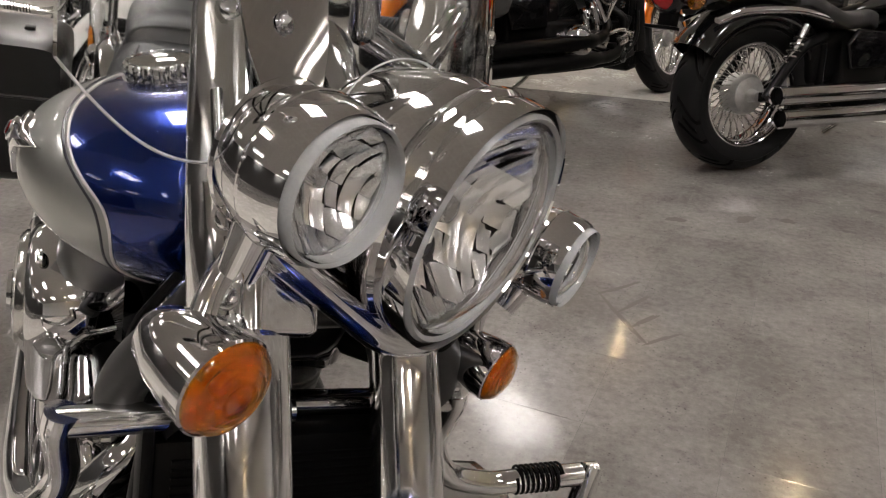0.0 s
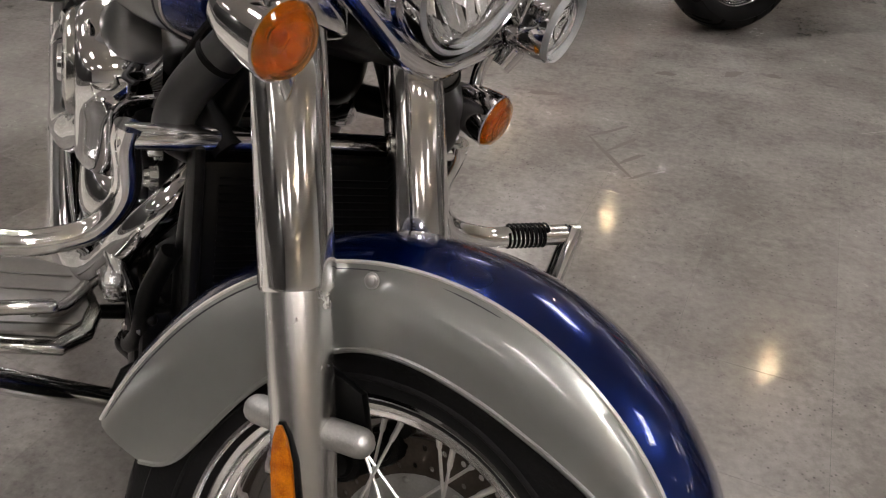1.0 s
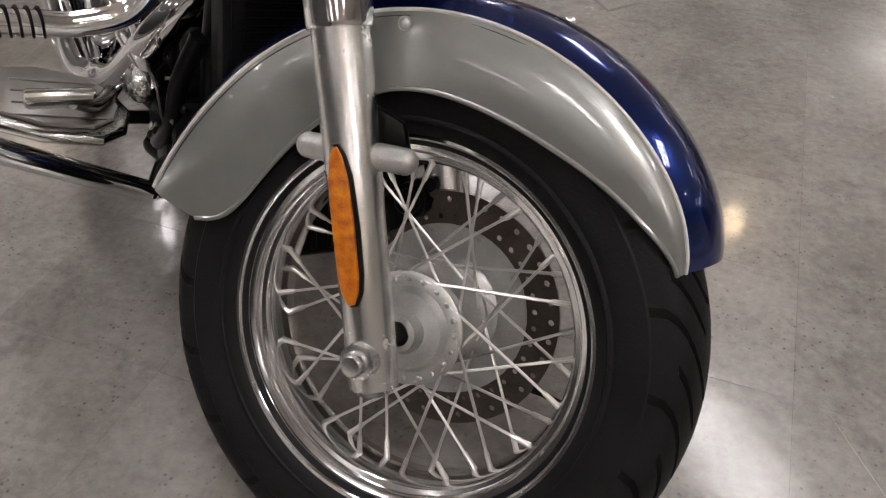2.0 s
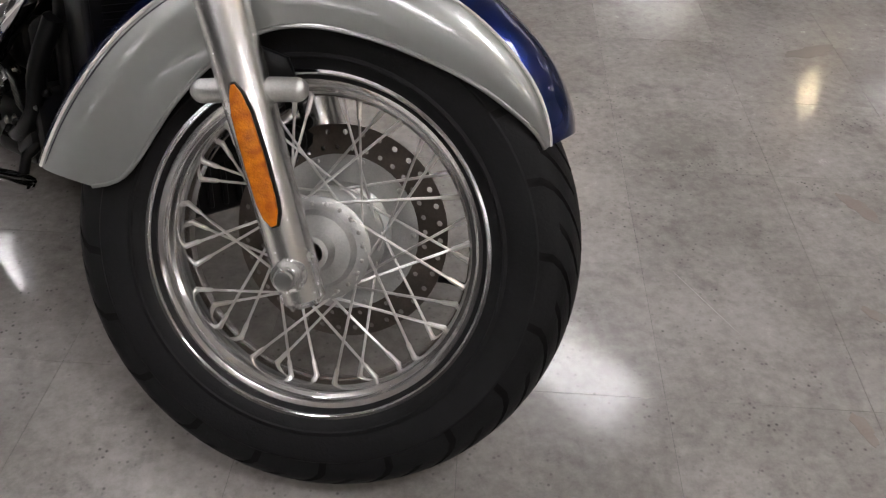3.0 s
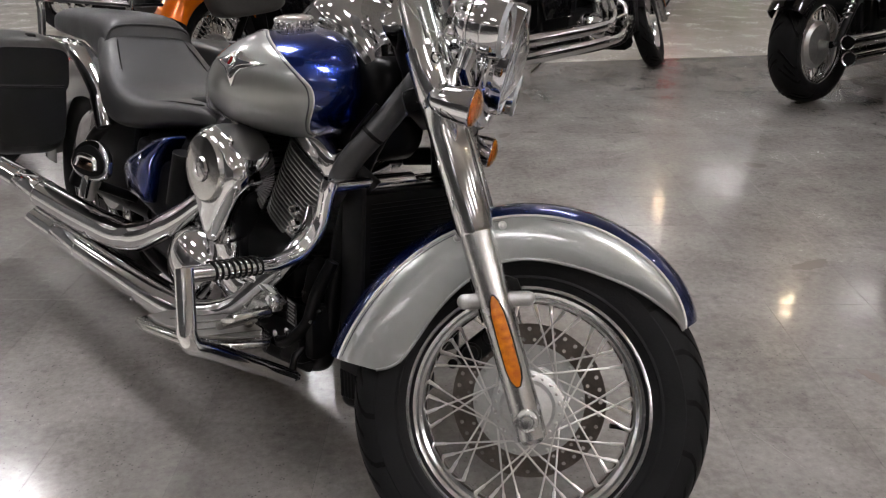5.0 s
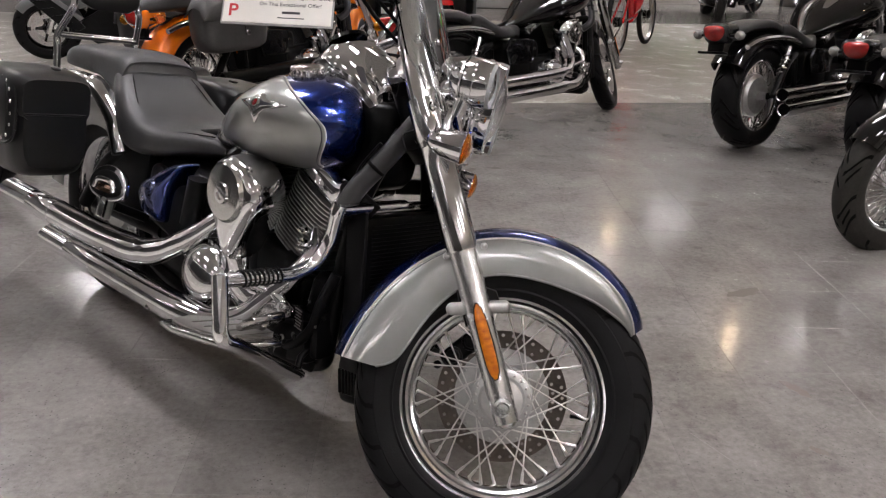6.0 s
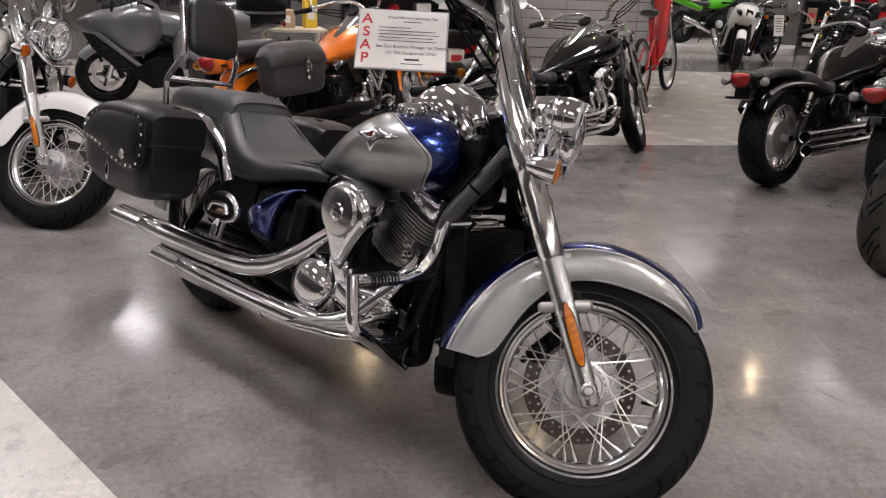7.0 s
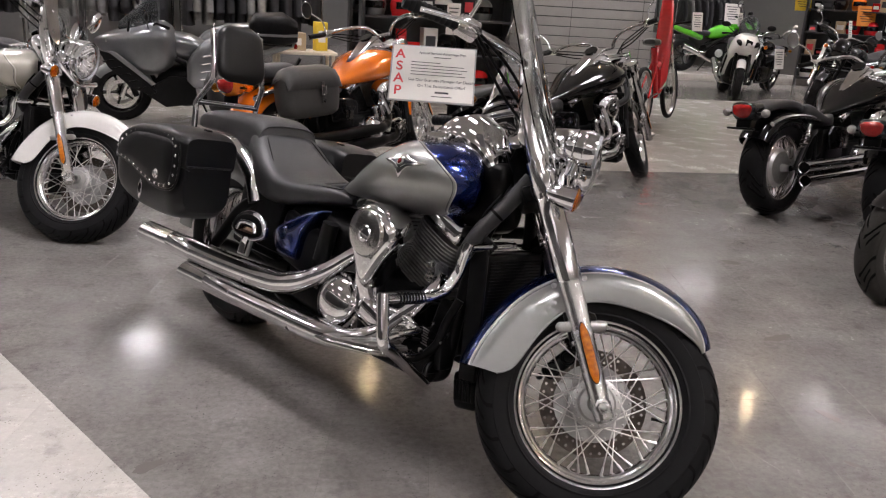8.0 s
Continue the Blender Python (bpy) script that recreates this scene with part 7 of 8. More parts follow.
        ws.visible_shadow = False
    elif kind == "tourer":
        f = part("fairing", hull([(0.86, 0.17, 0.66, 0.90), (0.90, 0.23, 0.60, 0.97), (0.98, 0.270, 0.54, 1.02), (1.10, 0.275, 0.50, 1.02), (1.25, 0.245, 0.50, 0.97), (1.40, 0.19, 0.60, 0.93), (1.55, 0.11, 0.70, 0.88), (1.64, 0.03, 0.76, 0.83)], 36, 0.55), paint, root, "broad smooth grey fairing", angle=60)
        side = lambda s, y: Matrix(((1, 0, 0, 0), (0, 0, s, s * y), (0, 1, 0, 0), (0, 0, 0, 1)))
        for s in (-1, 1):
            v = part("air_vent", slab(bmesh.new(), [(1.58, 0.76), (1.40, 0.72), (1.22, 0.56), (1.06, 0.36), (1.12, 0.33), (1.30, 0.40), (1.50, 0.60)], 0.03, side(s, 0.235), 0.010, 3), PLASTIC, f, "slanted black air outlet")
            for k in range(5):
                part("vent_slat", slab(bmesh.new(), [(1.16 + 0.07 * k, 0.40 + 0.065 * k), (1.26 + 0.07 * k, 0.385 + 0.065 * k), (1.265 + 0.07 * k, 0.40 + 0.065 * k), (1.165 + 0.07 * k, 0.417 + 0.065 * k)], 0.008, side(s, 0.262), 0.001, 1), SATIN, f)
            part("vent_lip", slab(bmesh.new(), [(1.50, 0.76), (1.42, 0.75), (1.06, 0.45), (1.10, 0.43)], 0.022, side(s, 0.258), 0.008, 3), paint, f, "pale lip over the outlet")
            part("lower_cowl", slab(bmesh.new(), [(0.66, 0.24), (0.98, 0.20), (1.16, 0.32), (1.06, 0.44), (0.92, 0.52), (0.70, 0.50)], 0.03, side(s, 0.19), 0.012, 3), PLASTIC, root, "black lower cowl")
            part("headlamp", ball(bmesh.new(), 0.07, Matrix.Translation((1.52, s * 0.07, 0.83)) @ pose(0, 0, 0, 0, 25, s * 30) @ Matrix.Diagonal((0.6, 1.0, 0.5, 1)), 18), BOWL, f, "slanted headlamp")
            c = part("pannier", hull([(0.40, 0.04, 0.44, 0.62), (0.34, 0.10, 0.38, 0.72), (0.22, 0.118, 0.36, 0.84), (0.0, 0.122, 0.37, 0.92), (-0.22, 0.115, 0.42, 0.94), (-0.34, 0.06, 0.50, 0.88)], 32, 0.48), accent, root, "hard grey pannier with raised ribs", Matrix.Translation((0.36, s * 0.30, 0.06)), 60)
            for k in range(4):
                part("rib", tube(bmesh.new(), spline([(0.27 - 0.01 * k, s * 0.116, 0.475 + 0.075 * k), (0.10, s * 0.124, 0.505 + 0.078 * k), (-0.14 + 0.02 * k, s * 0.120, 0.565 + 0.08 * k)], 4), 0.006, 8), ALU, c, "pale raised rib")
            part("mirror_arm", tube(bmesh.new(), [(1.30, s * 0.20, 0.95), (1.27, s * 0.34, 1.07)], 0.014, 10), PLASTIC, f)
        part("screen", hull([(1.02, 0.15, 1.00, 1.32), (1.10, 0.17, 0.98, 1.28), (1.22, 0.15, 0.95, 1.16), (1.40, 0.07, 0.92, 1.0)], 24, 0.9), SMOKE, root, "curved tinted screen", angle=60).visible_shadow = False
        part("top_case", hull([(0.14, 0.12, 0.90, 1.06), (0.08, 0.20, 0.86, 1.14), (-0.20, 0.21, 0.84, 1.16), (-0.34, 0.15, 0.88, 1.08)], 28, 0.5), PLASTIC, root, "dark grey top case", angle=60)
        part("case_band", hull([(0.13, 0.14, 0.94, 0.985), (0.08, 0.206, 0.94, 0.985), (-0.20, 0.216, 0.94, 0.985), (-0.345, 0.156, 0.94, 0.985)], 28, 0.5), GREYPAINT, root)
        part("rear_rack", block(bmesh.new(), (0.42, 0.24, 0.03), pose(-0.08, 0, 0.855), 0.01), PLASTIC, root)
    else:
        lamp_unit(root, "headlight", (1.30, 0, 0.86), (1, 0, 0), 0.085, 0.11, st, "round headlight")
        part("lamp_cowl", hull([(1.10, 0.10, 0.86, 1.02), (1.20, 0.13, 0.80, 1.04), (1.30, 0.11, 0.78, 0.98), (1.36, 0.07, 0.82, 0.92)], 24, 0.8), paint, root, "small painted lamp cowl", st, 60)
        part("radiator", block(bmesh.new(), (0.05, 0.28, 0.30), pose(1.06, 0, 0.46, 0, -12, 0), 0.01), SATIN, root)
        for k in range(4):
            part("header_pipe", tube(bmesh.new(), spline([(1.0, -0.09 + 0.06 * k, 0.52), (1.10, -0.09 + 0.06 * k, 0.44), (1.04, -0.08 + 0.05 * k, 0.26), (0.8, -0.08 + 0.03 * k, 0.20)], 5), 0.018, 10), CHROME_DULL, root)
    part("side_stand", rod((0.62, 0.14, 0.22), (0.52, 0.27, 0.02), 0.011), SATIN, root)
    return root


SMOKE = material("smoked_plexiglass", (0.35, 0.37, 0.38), 0.05, 0.0, transmit=0.9, ior=1.1)


def moped(m):
    """A slim red electric bicycle with a tall step-through frame."""
    root = thing("bicycle", "slim red motor bicycle with a round lamp and narrow tyres", "bicycle", m)
    for x in (0, 1.12):
        base = Matrix.Translation((x, 0, 0.33)) @ WHEEL_TURN
        part("tyre", lathe(bmesh.new(), [(0.29, 0.018), (0.31, 0.03), (0.328, 0.02), (0.333, 0), (0.328, -0.02), (0.31, -0.03), (0.29, -0.018)], seg=56), RUBBER, root, "narrow black tyre", base)
        rim = part("rim", lathe(bmesh.new(), [(0.292, 0.016), (0.280, 0.018), (0.278, 0), (0.280, -0.018), (0.292, -0.016)], seg=56), STEEL, root, "", base)
        part("hub", lathe(bmesh.new(), [(0, 0.05), (0.02, 0.05), (0.05, 0.03), (0.05, -0.03), (0.02, -0.05), (0, -0.05)], seg=20), SATIN, root, "", base)
        first = None
        for i in range(18):
            t = pose(0, 0, 0, 0, 0, 20 * i)
            first = first or part("spoke", tube(bmesh.new(), [(0.04, 0.03, 0.02), (0.28, 0, 0)], 0.0016, 5), STEEL, rim, "", t)
            if i:
                again(first, rim, t)
    bm = tube(bmesh.new(), spline([(0.90, 0, 1.02), (0.86, 0, 0.88), (0.72, 0, 0.52), (0.60, 0, 0.36), (0.45, 0, 0.33)], 6), 0.045, 16)
    tube(bm, spline([(0.50, 0, 0.34), (0.42, 0, 0.60), (0.36, 0, 0.86)], 5), 0.035, 14)
    tube(bm, [(0.80, 0, 0.72), (0.42, 0, 0.62)], 0.05, 14)
    for s in (-1, 1):
        tube(bm, [(0.47, s * 0.03, 0.34), (0.0, s * 0.06, 0.33)], 0.014, 10)
        tube(bm, [(0.40, s * 0.03, 0.68), (0.0, s * 0.06, 0.33)], 0.012, 10)
    part("frame", bm, RED, root, "glossy red frame")
    part("shroud", hull([(0.52, 0.05, 0.36, 0.66), (0.66, 0.085, 0.38, 0.92), (0.78, 0.09, 0.52, 1.22), (0.86, 0.085, 0.72, 1.42), (0.93, 0.05, 0.95, 1.45)], 20, 0.5), RED, root, "tall red front panel", angle=60)
    for s in (-1, 1):
        part("fork_leg", tube(bmesh.new(), [(1.12, s * 0.055, 0.33), (0.99, s * 0.055, 0.72), (0.90, s * 0.05, 1.0)], 0.016, 10), CHROME_DULL, root)
        part("handle", tube(bmesh.new(), spline([(0.88, 0, 1.08), (0.86, s * 0.15, 1.12), (0.76, s * 0.30, 1.13)], 5), [0.011, 0.011, 0.016], 10), SATIN, root)
    lamp_unit(root, "headlight", (1.03, 0, 0.95), (1, 0, 0), 0.065, 0.08, Matrix(), "round red-rimmed lamp")
    part("seat", hull([(0.50, 0.03, 0.88, 0.93), (0.40, 0.07, 0.88, 0.95), (0.24, 0.10, 0.88, 0.96), (0.18, 0.06, 0.90, 0.95)]), VINYL, root, "black saddle")
    part("kick_stand", rod((0.42, 0.05, 0.33), (0.36, 0.20, 0.01), 0.009), SATIN, root)
    return root


# ---- shop fittings ----
CARDTABLE = material("pale_birch_laminate", (0.55, 0.48, 0.38), 0.4, vary=0.1, scale=12)
SLAT = material("grey_slatwall", (0.30, 0.29, 0.28), 0.5, vary=0.08, scale=5)
SHELF = material("dark_shelf_laminate", (0.03, 0.03, 0.032), 0.5, vary=0.2)


def slatwall(m, width, height):
    ob = thing("slatwall", "grey slatted display wall with horizontal grooves", "display wall", m)
    n = int(height / 0.15)
    for k in range(n):
        part("slat", block(bmesh.new(), (width, 0.03, 0.138), pose(0, 0, 0.08 + 0.15 * k), 0.004, 1), SLAT, ob)
    part("backing", block(bmesh.new(), (width, 0.02, height), pose(0, 0.026, height / 2), 0), SHELF, ob)
    for x in range(1, int(width / 1.2) + 1):
        part("joint", block(bmesh.new(), (0.006, 0.004, height - 0.1), pose(-width / 2 + 1.2 * x, -0.0165, height / 2), 0), SHELF, ob)
    return ob


def garment(parent, x, mat, rng, z=1.55):
    """A jacket on a hanger."""
    h = rng.uniform(0.62, 0.78)
    rings = []
    for k in range(9):
        q = k / 8
        w = 0.05 + 0.17 * min(1, q * 3.2) + 0.03 * q
        d = 0.028 + 0.035 * min(1, q * 2)
        fold = rng.uniform(-0.006, 0.006)
        rings.append([Vector((d * math.cos(a) * (1 + 0.25 * math.sin(7 * a + k)) + fold, w * math.sin(a), z - h * q)) for a in [2 * math.pi * i / 22 for i in range(22)]])
    g = part("jacket", loft(bmesh.new(), rings), mat, parent, "", Matrix.Translation((x, 0, 0)) @ pose(0, 0, 0, 0, 0, rng.uniform(-8, 8)), 60)
    part("sleeve", tube(bmesh.new(), spline([(0, 0.17, z - 0.10), (0.01, 0.24, z - 0.30), (0.015, 0.25, z - 0.58)], 4), [0.05, 0.05, 0.042], 12), mat, g)
    part("sleeve", tube(bmesh.new(), spline([(0, -0.17, z - 0.10), (0.01, -0.24, z - 0.30), (0.015, -0.25, z - 0.58)], 4), [0.05, 0.05, 0.042], 12), mat, g)
    part("hanger", tube(bmesh.new(), spline([(0, 0, z - 0.01), (0, 0, z + 0.05), (0, 0.02, z + 0.085), (0, -0.01, z + 0.09)], 4), 0.004, 6), STEEL, g)


def clothes_rack(m, n, seed, length=1.5):
    ob = thing("clothes_rack", "metal clothes rack full of dark riding jackets", "clothes rack", m, "clothes racks")
    rng = random.Random(seed)
    bm = tube(bmesh.new(), [(-length / 2, 0, 1.63), (length / 2, 0, 1.63)], 0.014, 12)
    for s in (-1, 1):
        tube(bm, [(s * length / 2, 0, 1.64), (s * length / 2, 0, 0.05)], 0.014, 12)
        tube(bm, [(s * length / 2, -0.28, 0.02), (s * length / 2, 0.28, 0.02)], 0.016, 12)
    part("rail", bm, CHROME_DULL, ob)
    for k in range(n):
        garment(ob, -length / 2 + length * (k + 0.6) / (n + 0.3), CLOTH_GREY if rng.random() < 0.3 else CLOTH, rng)
    return ob


def helmet(m, mat, seed=0):
    ob = thing("helmet", "full-face motorcycle helmet on a shelf", "helmet", m, "helmets")
    part("shell", lathe(bmesh.new(), [(0.105, -0.11), (0.125, -0.05), (0.132, 0.02), (0.12, 0.08), (0.085, 0.12), (0.04, 0.137), (0, 0.14)], Matrix.Diagonal((1.12, 0.95, 1, 1)), 28), mat, ob)
    part("visor", lathe(bmesh.new(), [(0.134, -0.03), (0.137, 0.01), (0.133, 0.05)], Matrix.Diagonal((1.13, 0.96, 1, 1)) @ pose(0, 0, 0, 0, 0, -65), 16, radians(130)), BLACK, ob)
    return ob


def shelf_unit(m, seed, width=1.8, levels=4):
    """A gondola shelf; its goods are things of their own."""
    ob = thing("display_shelf", "dark display shelf with parts and helmets", "shelf", m, "display shelves")
    for s in (-1, 1):
        part("upright", block(bmesh.new(), (0.04, 0.4, 0.35 + 0.42 * levels), pose(s * width / 2, 0, (0.35 + 0.42 * levels) / 2), 0.004, 1), SHELF, ob)
    part("back_panel", block(bmesh.new(), (width, 0.02, 0.3 + 0.42 * levels), pose(0, 0.19, (0.3 + 0.42 * levels) / 2 + 0.02), 0), SHELF, ob)
    for k in range(levels):
        part("board", block(bmesh.new(), (width - 0.04, 0.38, 0.025), pose(0, 0, 0.16 + 0.42 * k), 0.003, 1), SHELF, ob)
    rng = random.Random(seed)
    for k in range(levels):
        x = -width / 2 + 0.16
        while x < width / 2 - 0.15:
            z = 0.1735 + 0.42 * k
            if rng.random() < 0.55:
                helmet(m @ pose(x, -0.02, z + 0.111, 0, 0, rng.uniform(-120, -60)), rng.choice((BLACK, WHITE, RED, GREYPAINT, SATIN, ORANGE)))
                x += 0.30
            else:
                w, h = rng.uniform(0.12, 0.24), rng.uniform(0.10, 0.30)
                b = thing("carton", "small boxed goods on a display shelf", "box", m @ pose(x, 0, z + h / 2 + 0.0005, 0, 0, rng.uniform(-6, 6)), "boxed goods")
                mat = rng.choice((CARDBOARD, PAPER, RED, SATIN, YELLOW, GREYPAINT, CLOTH))
                part("body", block(bmesh.new(), (w, 0.2, h), None, 0.003, 1), mat, b)
                part("print_panel", block(bmesh.new(), (w * 0.7, 0.002, h * 0.4), pose(0, -0.1015, 0), 0), rng.choice((PAPER, INK, INK_RED)), b)
                x += w + 0.04
    return ob


def side_table(m):
    """A small pale table with a carton and a folded card on it."""
    ob = thing("side_table", "small pale wooden table between clothes racks", "table", m)
    part("tabletop", block(bmesh.new(), (0.62, 0.46, 0.03), pose(0, 0, 0.66), 0.006), CARDTABLE, ob)
    for x in (-0.27, 0.27):
        for y in (-0.19, 0.19):
            part("leg", block(bmesh.new(), (0.035, 0.035, 0.645), pose(x, y, 0.3225), 0.004, 1), CARDTABLE, ob)
    for x, y, z, w, d, h, mat, label in ((-0.12, 0, 0.6755, 0.24, 0.22, 0.17, CARDBOARD, "open cardboard carton on a table"), (0.17, 0.02, 0.6755, 0.12, 0.12, 0.28, YELLOW, "tall yellow carton on a table")):
        b = thing("carton", label, "box", m @ pose(x, y, z + h / 2, 0, 0, 8), "boxed goods")
        part("body", block(bmesh.new(), (w, d, h), None, 0.004, 1), mat, b)
        part("print_panel", block(bmesh.new(), (w * 0.6, 0.002, h * 0.4), pose(0, -d / 2 - 0.0012, 0), 0), PAPER, b)
    return ob


def price_card(m, mat, label, w=0.14, h=0.2):
    ob = thing("price_card", label, "card", m, "price cards")
    part("sheet", block(bmesh.new(), (w, 0.003, h), None, 0.001, 1), mat, ob)
    bm = bmesh.new()
    for k in range(6):
        block(bm, (w * (0.75 - 0.12 * (k % 3)), 0.0006, h * 0.035), pose(0, -0.002, h * (0.34 - 0.12 * k)), 0)
    part("print", bm, INK, ob, "lines of unreadable print")
    return ob


def words(parent, name, text, size, m, mat, bold=0.0):
    cu = bpy.data.curves.new(name, "FONT")
    cu.body, cu.size, cu.align_x, cu.align_y, cu.extrude, cu.offset = text, size, "CENTER", "CENTER", 0.0004, bold
    tmp = bpy.data.objects.new(name, cu)
    scene.collection.objects.link(tmp)
    me = bpy.data.meshes.new_from_object(tmp.evaluated_get(bpy.context.evaluated_depsgraph_get()))
    bpy.data.objects.remove(tmp)
    me.materials.clear()
    me.materials.append(mat)
    ob = new(name, me)
    ob.parent = parent
    ob.matrix_basis = m
    return ob


def offer_sign(tl, tr, bl):
    """A letter-size card in a clear sleeve, hung at the handlebar."""
    tl, tr, bl = Vector(tl), Vector(tr), Vector(bl)
    x = (tr - tl).normalized()
    y = (tl - bl)
    y = (y - x * y.dot(x)).normalized()
    z = x.cross(y)
    c = (tr + bl) / 2
    m = Matrix(((x.x, y.x, z.x, c.x), (x.y, y.y, z.y, c.y), (x.z, y.z, z.z, c.z), (0, 0, 0, 1)))
    w, h = (tr - tl).length, (tl - bl).length
    ob = thing("offer_sign", "white printed offer card in a clear sleeve hung from the handlebar", "sign", m)
    part("sleeve", block(bmesh.new(), (w, h, 0.003), None, 0.001, 1), PAPER_EDGE, ob, "clear plastic sleeve")
    part("card", block(bmesh.new(), (w * 0.965, h * 0.955, 0.0012), pose(0, 0, 0.0024), 0), PAPER, ob, "white printed card")
    z0 = 0.0032
    for k, ch in enumerate("ASAP"):
        words(ob, "red_letter", ch, h * 0.225, pose(-w * 0.395, h * (0.315 - 0.215 * k), z0), INK_RED, 0.0006)
    words(ob, "heading", "Annual Service Advantage Plan", h * 0.058, pose(w * 0.10, h * 0.36, z0), INK)
    bm = bmesh.new()
    block(bm, (w * 0.2, h * 0.012, 0.0004), pose(w * 0.10, h * 0.29, z0), 0)
    for k, q in enumerate((0.34, 0.62, 0.66, 0.60, 0.64)):
        block(bm, (w * q, h * 0.010, 0.0004), pose(-w * 0.26 + w * q / 2, h * (0.19 - 0.055 * k), z0), 0)
    block(bm, (w * 0.16, h * 0.03, 0.0004), pose(w * 0.12, -h * 0.33, z0), 0)
    block(bm, (w * 0.24, h * 0.012, 0.0004), pose(w * 0.12, -h * 0.40, z0), 0)
    part("print", bm, INK, ob, "lines of small print")
    words(ob, "offer_line", "See Our Business Manager for Details", h * 0.066, pose(w * 0.11, -h * 0.125, z0), INK)
    words(ob, "offer_line", "On This Exceptional Offer!", h * 0.066, pose(w * 0.11, -h * 0.225, z0), INK)
    return ob


# ---- the showroom ----
build_floor()
build_room()
build_lamps()
build_marks()

HERO = pose(-1.1031, 1.6067, 0.0, -9.5, 0, -55.5)
hero = thing("motorcycle", "two-tone blue and silver cruiser motorcycle with windshield and studded saddlebags", "motorcycle", HERO, "motorcycles")
cruiser(hero, BLUE, SILVER, BLUE, SILVER, 40.3)

# ---- the motorcycles round it ----
pale = thing("motorcycle", "white and champagne cruiser motorcycle with a clear windshield", "motorcycle", Matrix.Translation((-1.82, 2.50, 0)) @ HERO, "motorcycles")
cruiser(pale, WHITE, WHITE, CREAM, CREAM, 40.3, False)
black_one = street_cruiser(pose(0.46, 3.56, 0, -6, 0, 34), "glossy black cruiser motorcycle with chrome pipes", BLACK, 30)
black_two = street_cruiser(pose(2.32, 3.33, 0, -6, 0, 27), "glossy black cruiser with a red tail light and twin chrome pipes", BLACK, 20, rear_drum=0.128, lens=CLEAR)
copy_thing(black_two, pose(2.78, 2.72, 0, -6, 0, 27))
street_cruiser(pose(3.569, 2.126, 0, -6, 0, 195), "glossy black cruiser motorcycle with a dusty deeply grooved front tyre", BLACK, -8, rubber=DUSTY)
street_cruiser(pose(-0.96, 3.76, 0, -6, 0, 47), "candy orange cruiser with black leather saddlebags and black pipes", ORANGE, 18, pipe=SATIN, bag=True)
sport_bike(pose(-1.11, 6.62, 0, -6, 0, 184) @ Matrix.Scale(0.90, 4), "grey touring motorcycle with hard cases", GREYPAINT, GREYPAINT, "tourer", 12)
sport_bike(pose(6.35, 11.35, 0, -6, 0, 248), "white sports motorcycle with a full fairing", WHITE, BLACK, "sport", -8)
sport_bike(pose(6.75, 13.75, 0.12, -6, 0, 2), "lime green naked motorcycle on a low platform", GREEN, BLACK, "naked", 10)
for x, y, a in ((7.5, 11.9, 222), (8.5, 11.0, 215), (6.9, 8.2, 30), (9.6, 13.9, 6), (4.1, 2.2, 27)):
    copy_thing(black_one, pose(x, y, 0.12 if y > 12.3 else 0.0, -6, 0, a))
copy_thing(black_one, pose(-3.15, 5.75, 0, -6, 0, 150))
moped(pose(3.02, 7.05, 0, -5, 0, 50))

# ---- fittings and walls behind ----
plat = thing("platform", "low pale display platform with a dark top edge", "platform", pose(9.0, 14.6, 0, 0, 0, 0))
part("deck", block(bmesh.new(), (9.0, 3.0, 0.12), pose(0, 0, 0.06), 0.006), PALE_TILE, plat)
slatwall(pose(3.75, 11.6, 0, 0, 0, -3), 2.6, 2.4)
slatwall(pose(9.5, 15.7, 0, 0, 0, -6), 6.0, 2.4)
for i, (x, y, a, n) in enumerate(((-1.25, 8.0, 0, 13), (-2.85, 8.1, 4, 12), (6.2, 15.4, -5, 10), (8.0, 15.2, -5, 10), (-3.6, 9.6, 6, 11))):
    clothes_rack(pose(x, y, 0, 0, 0, a), n, 20 + i)
for i, (x, y, a) in enumerate(((0.9, 8.6, 0), (0.9, 10.4, 0), (5.0, 15.6, 0), (9.6, 12.6, -40), (-5.2, 8.0, 20))):
    shelf_unit(pose(x, y, 0, 0, 0, a), 40 + i)
side_table(pose(-0.72, 7.05, 0, 0, 0, 6))
offer_sign((-0.649, 0.649, 1.165), (-0.433, 0.605, 1.162), (-0.672, 0.546, 1.032))

sport_bike(pose(7.55, 9.3, 0, -6, 0, 205), "black naked motorcycle with a round headlight", BLACK, BLACK, "naked", 18)
sport_bike(pose(8.9, 9.2, 0, -6, 0, 214), "grey naked motorcycle with a round headlight", GREYPAINT, BLACK, "naked", 14)
sport_bike(pose(9.9, 10.9, 0, -6, 0, 220), "dark grey sports motorcycle with a full fairing", BLACK, BLACK, "sport", 6)


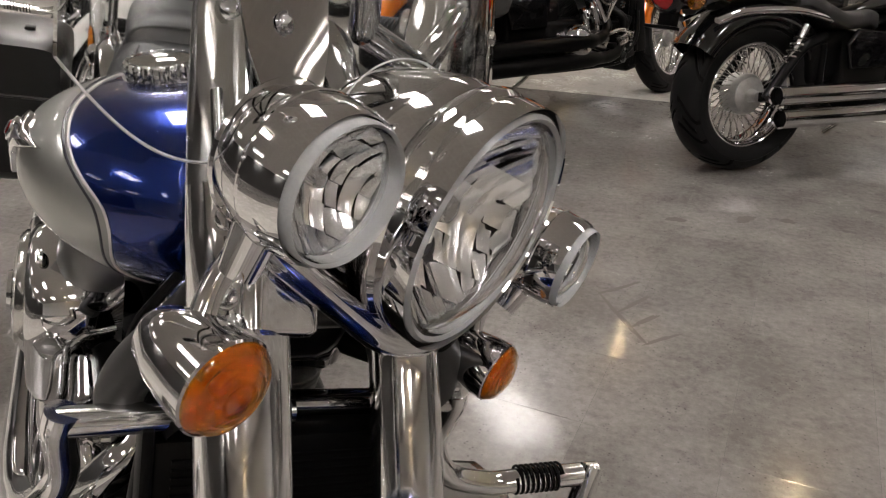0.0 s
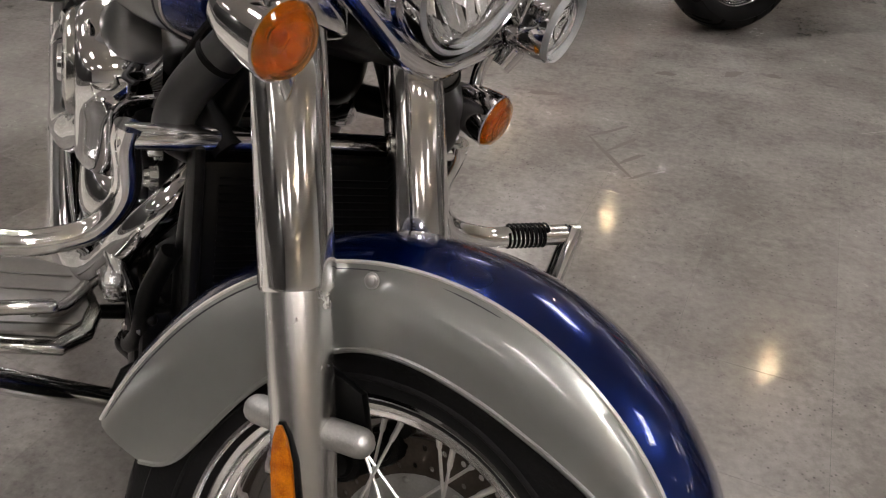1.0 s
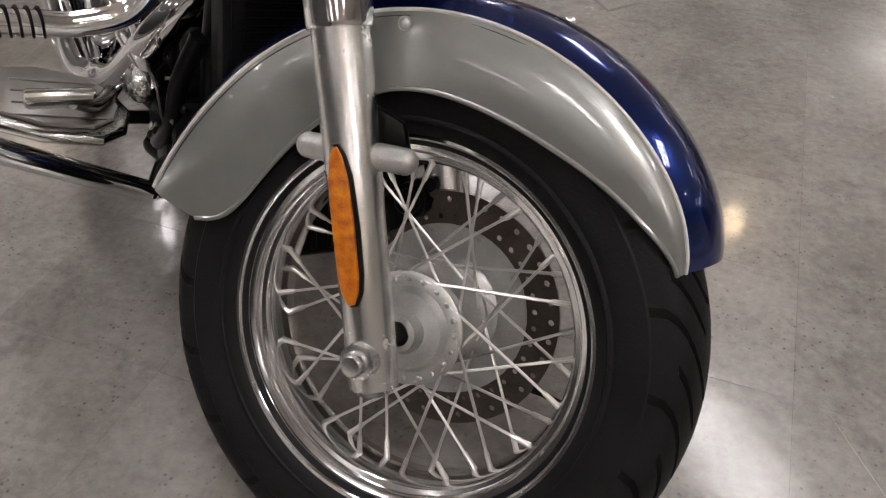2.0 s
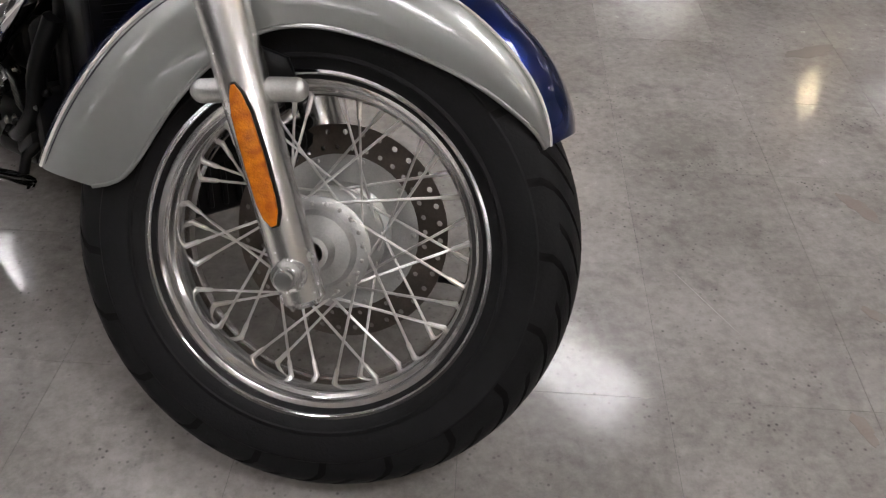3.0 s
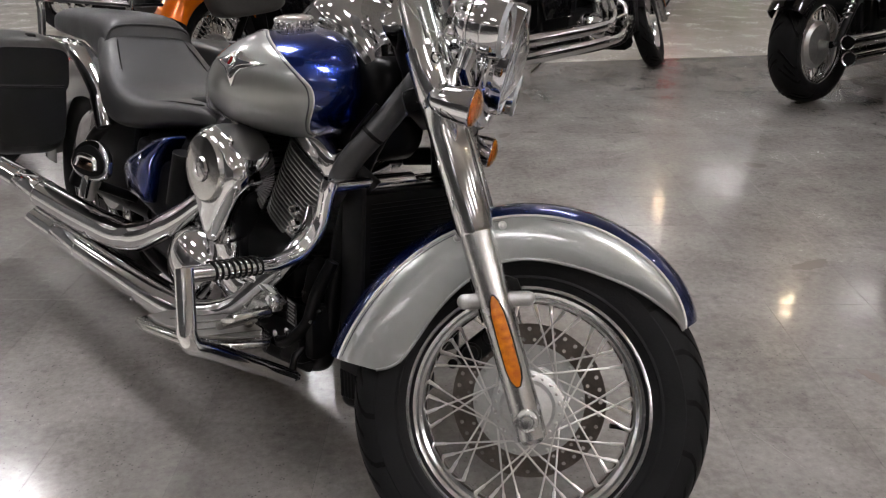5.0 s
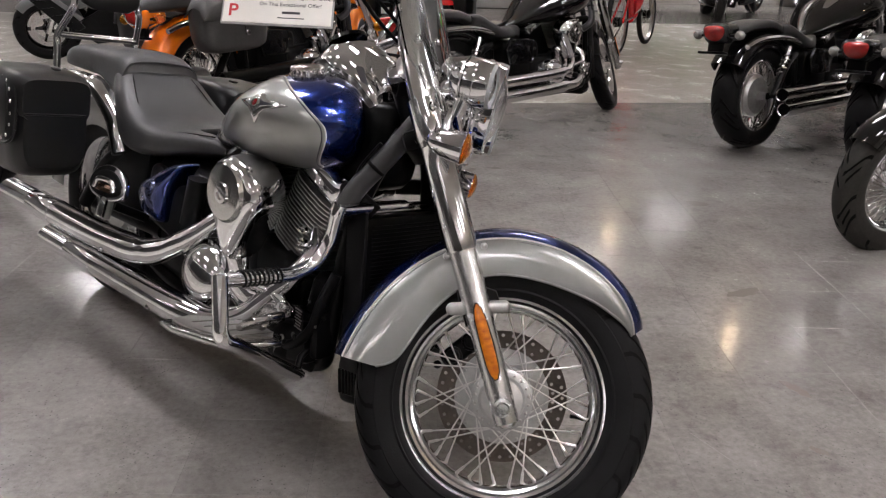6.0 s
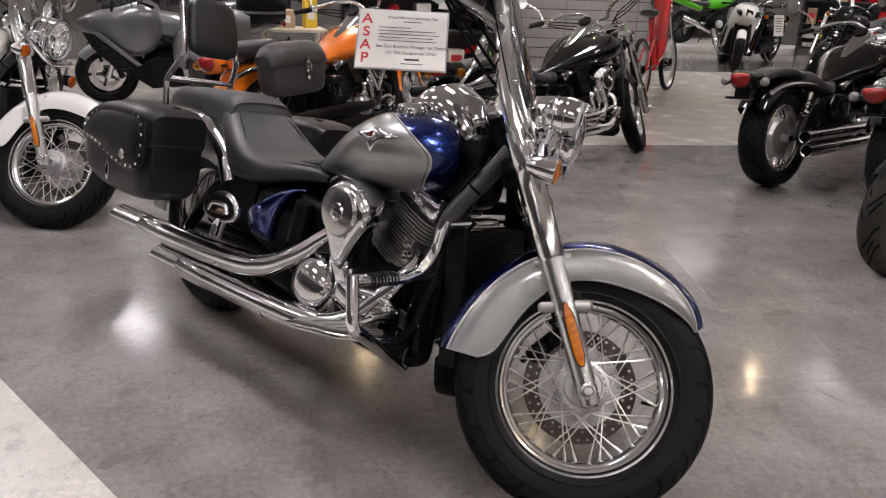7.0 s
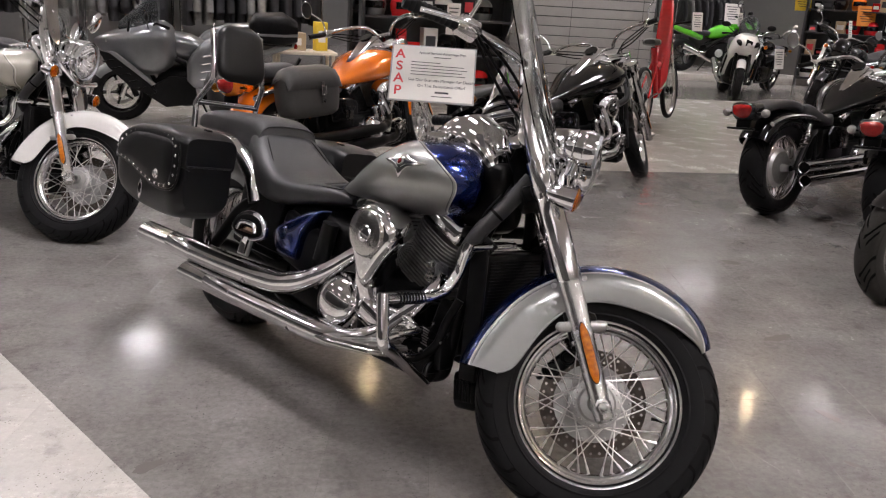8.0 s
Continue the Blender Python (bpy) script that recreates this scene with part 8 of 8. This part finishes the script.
def tyre_rack(m, n, seed):
    """A wall rack with a row of upright tyres."""
    ob = thing("tyre_rack", "steel wall rack filled with upright black tyres", "rack", m, "tyre racks")
    rng = random.Random(seed)
    bm = bmesh.new()
    for y in (-0.16, 0.16):
        tube(bm, [(-n * 0.09, y, 0.0), (n * 0.09, y, 0.0)], 0.014, 8)
    for s in (-1, 1):
        tube(bm, [(s * n * 0.09, 0.2, -0.30), (s * n * 0.09, 0.2, 0.6)], 0.016, 8)
    part("rail", bm, STEEL, ob)
    first = None
    for k in range(n):
        mm = pose((k - (n - 1) / 2) * 0.175, 0, 0.262, 0, 90 + rng.uniform(-4, 4), rng.uniform(-5, 5))
        if first is None:
            first = part("tyre", lathe(bmesh.new(), [(0.20, 0.05), (0.24, 0.075), (0.29, 0.07), (0.312, 0.04), (0.318, 0), (0.312, -0.04), (0.29, -0.07), (0.24, -0.075), (0.20, -0.05)], seg=40), RUBBER, ob, "black motorcycle tyre", mm)
        else:
            again(first, ob, mm)
    return ob


for x, y, a in ((7.0, 15.9, -2), (9.0, 15.75, -4), (10.9, 15.5, -6)):
    for z in (1.05, 1.85):
        tyre_rack(pose(x, y, z, 0, 0, a), 11, int(x * 10 + z * 7))
for x, y, z, a, mat, text, w, h in ((1.05, 8.3, 1.02, -20, PAPER, "white price tag", 0.16, 0.36), (7.2, 12.9, 1.25, 0, PAPER, "white price card", 0.3, 0.36), (8.8, 13.2, 1.55, 4, YELLOW, "yellow price card", 0.36, 0.34), (9.6, 12.4, 1.35, -5, CARDS, "orange price card", 0.36, 0.36),
                                    (6.0, 10.5, 1.18, 30, PAPER, "white price card", 0.14, 0.2), (4.0, 8.0, 1.15, 15, PAPER, "white price card", 0.16, 0.22), (2.55, 3.9, 0.99, 20, PAPER, "small white price card", 0.10, 0.14), (8.0, 10.6, 1.12, 40, PAPER, "white price card", 0.2, 0.28), (-2.2, 7.2, 1.18, 15, PAPER, "white price tag", 0.08, 0.26)):
    price_card(pose(x, y, z, -8, 0, a), mat, text + " with lines of print", w, h)
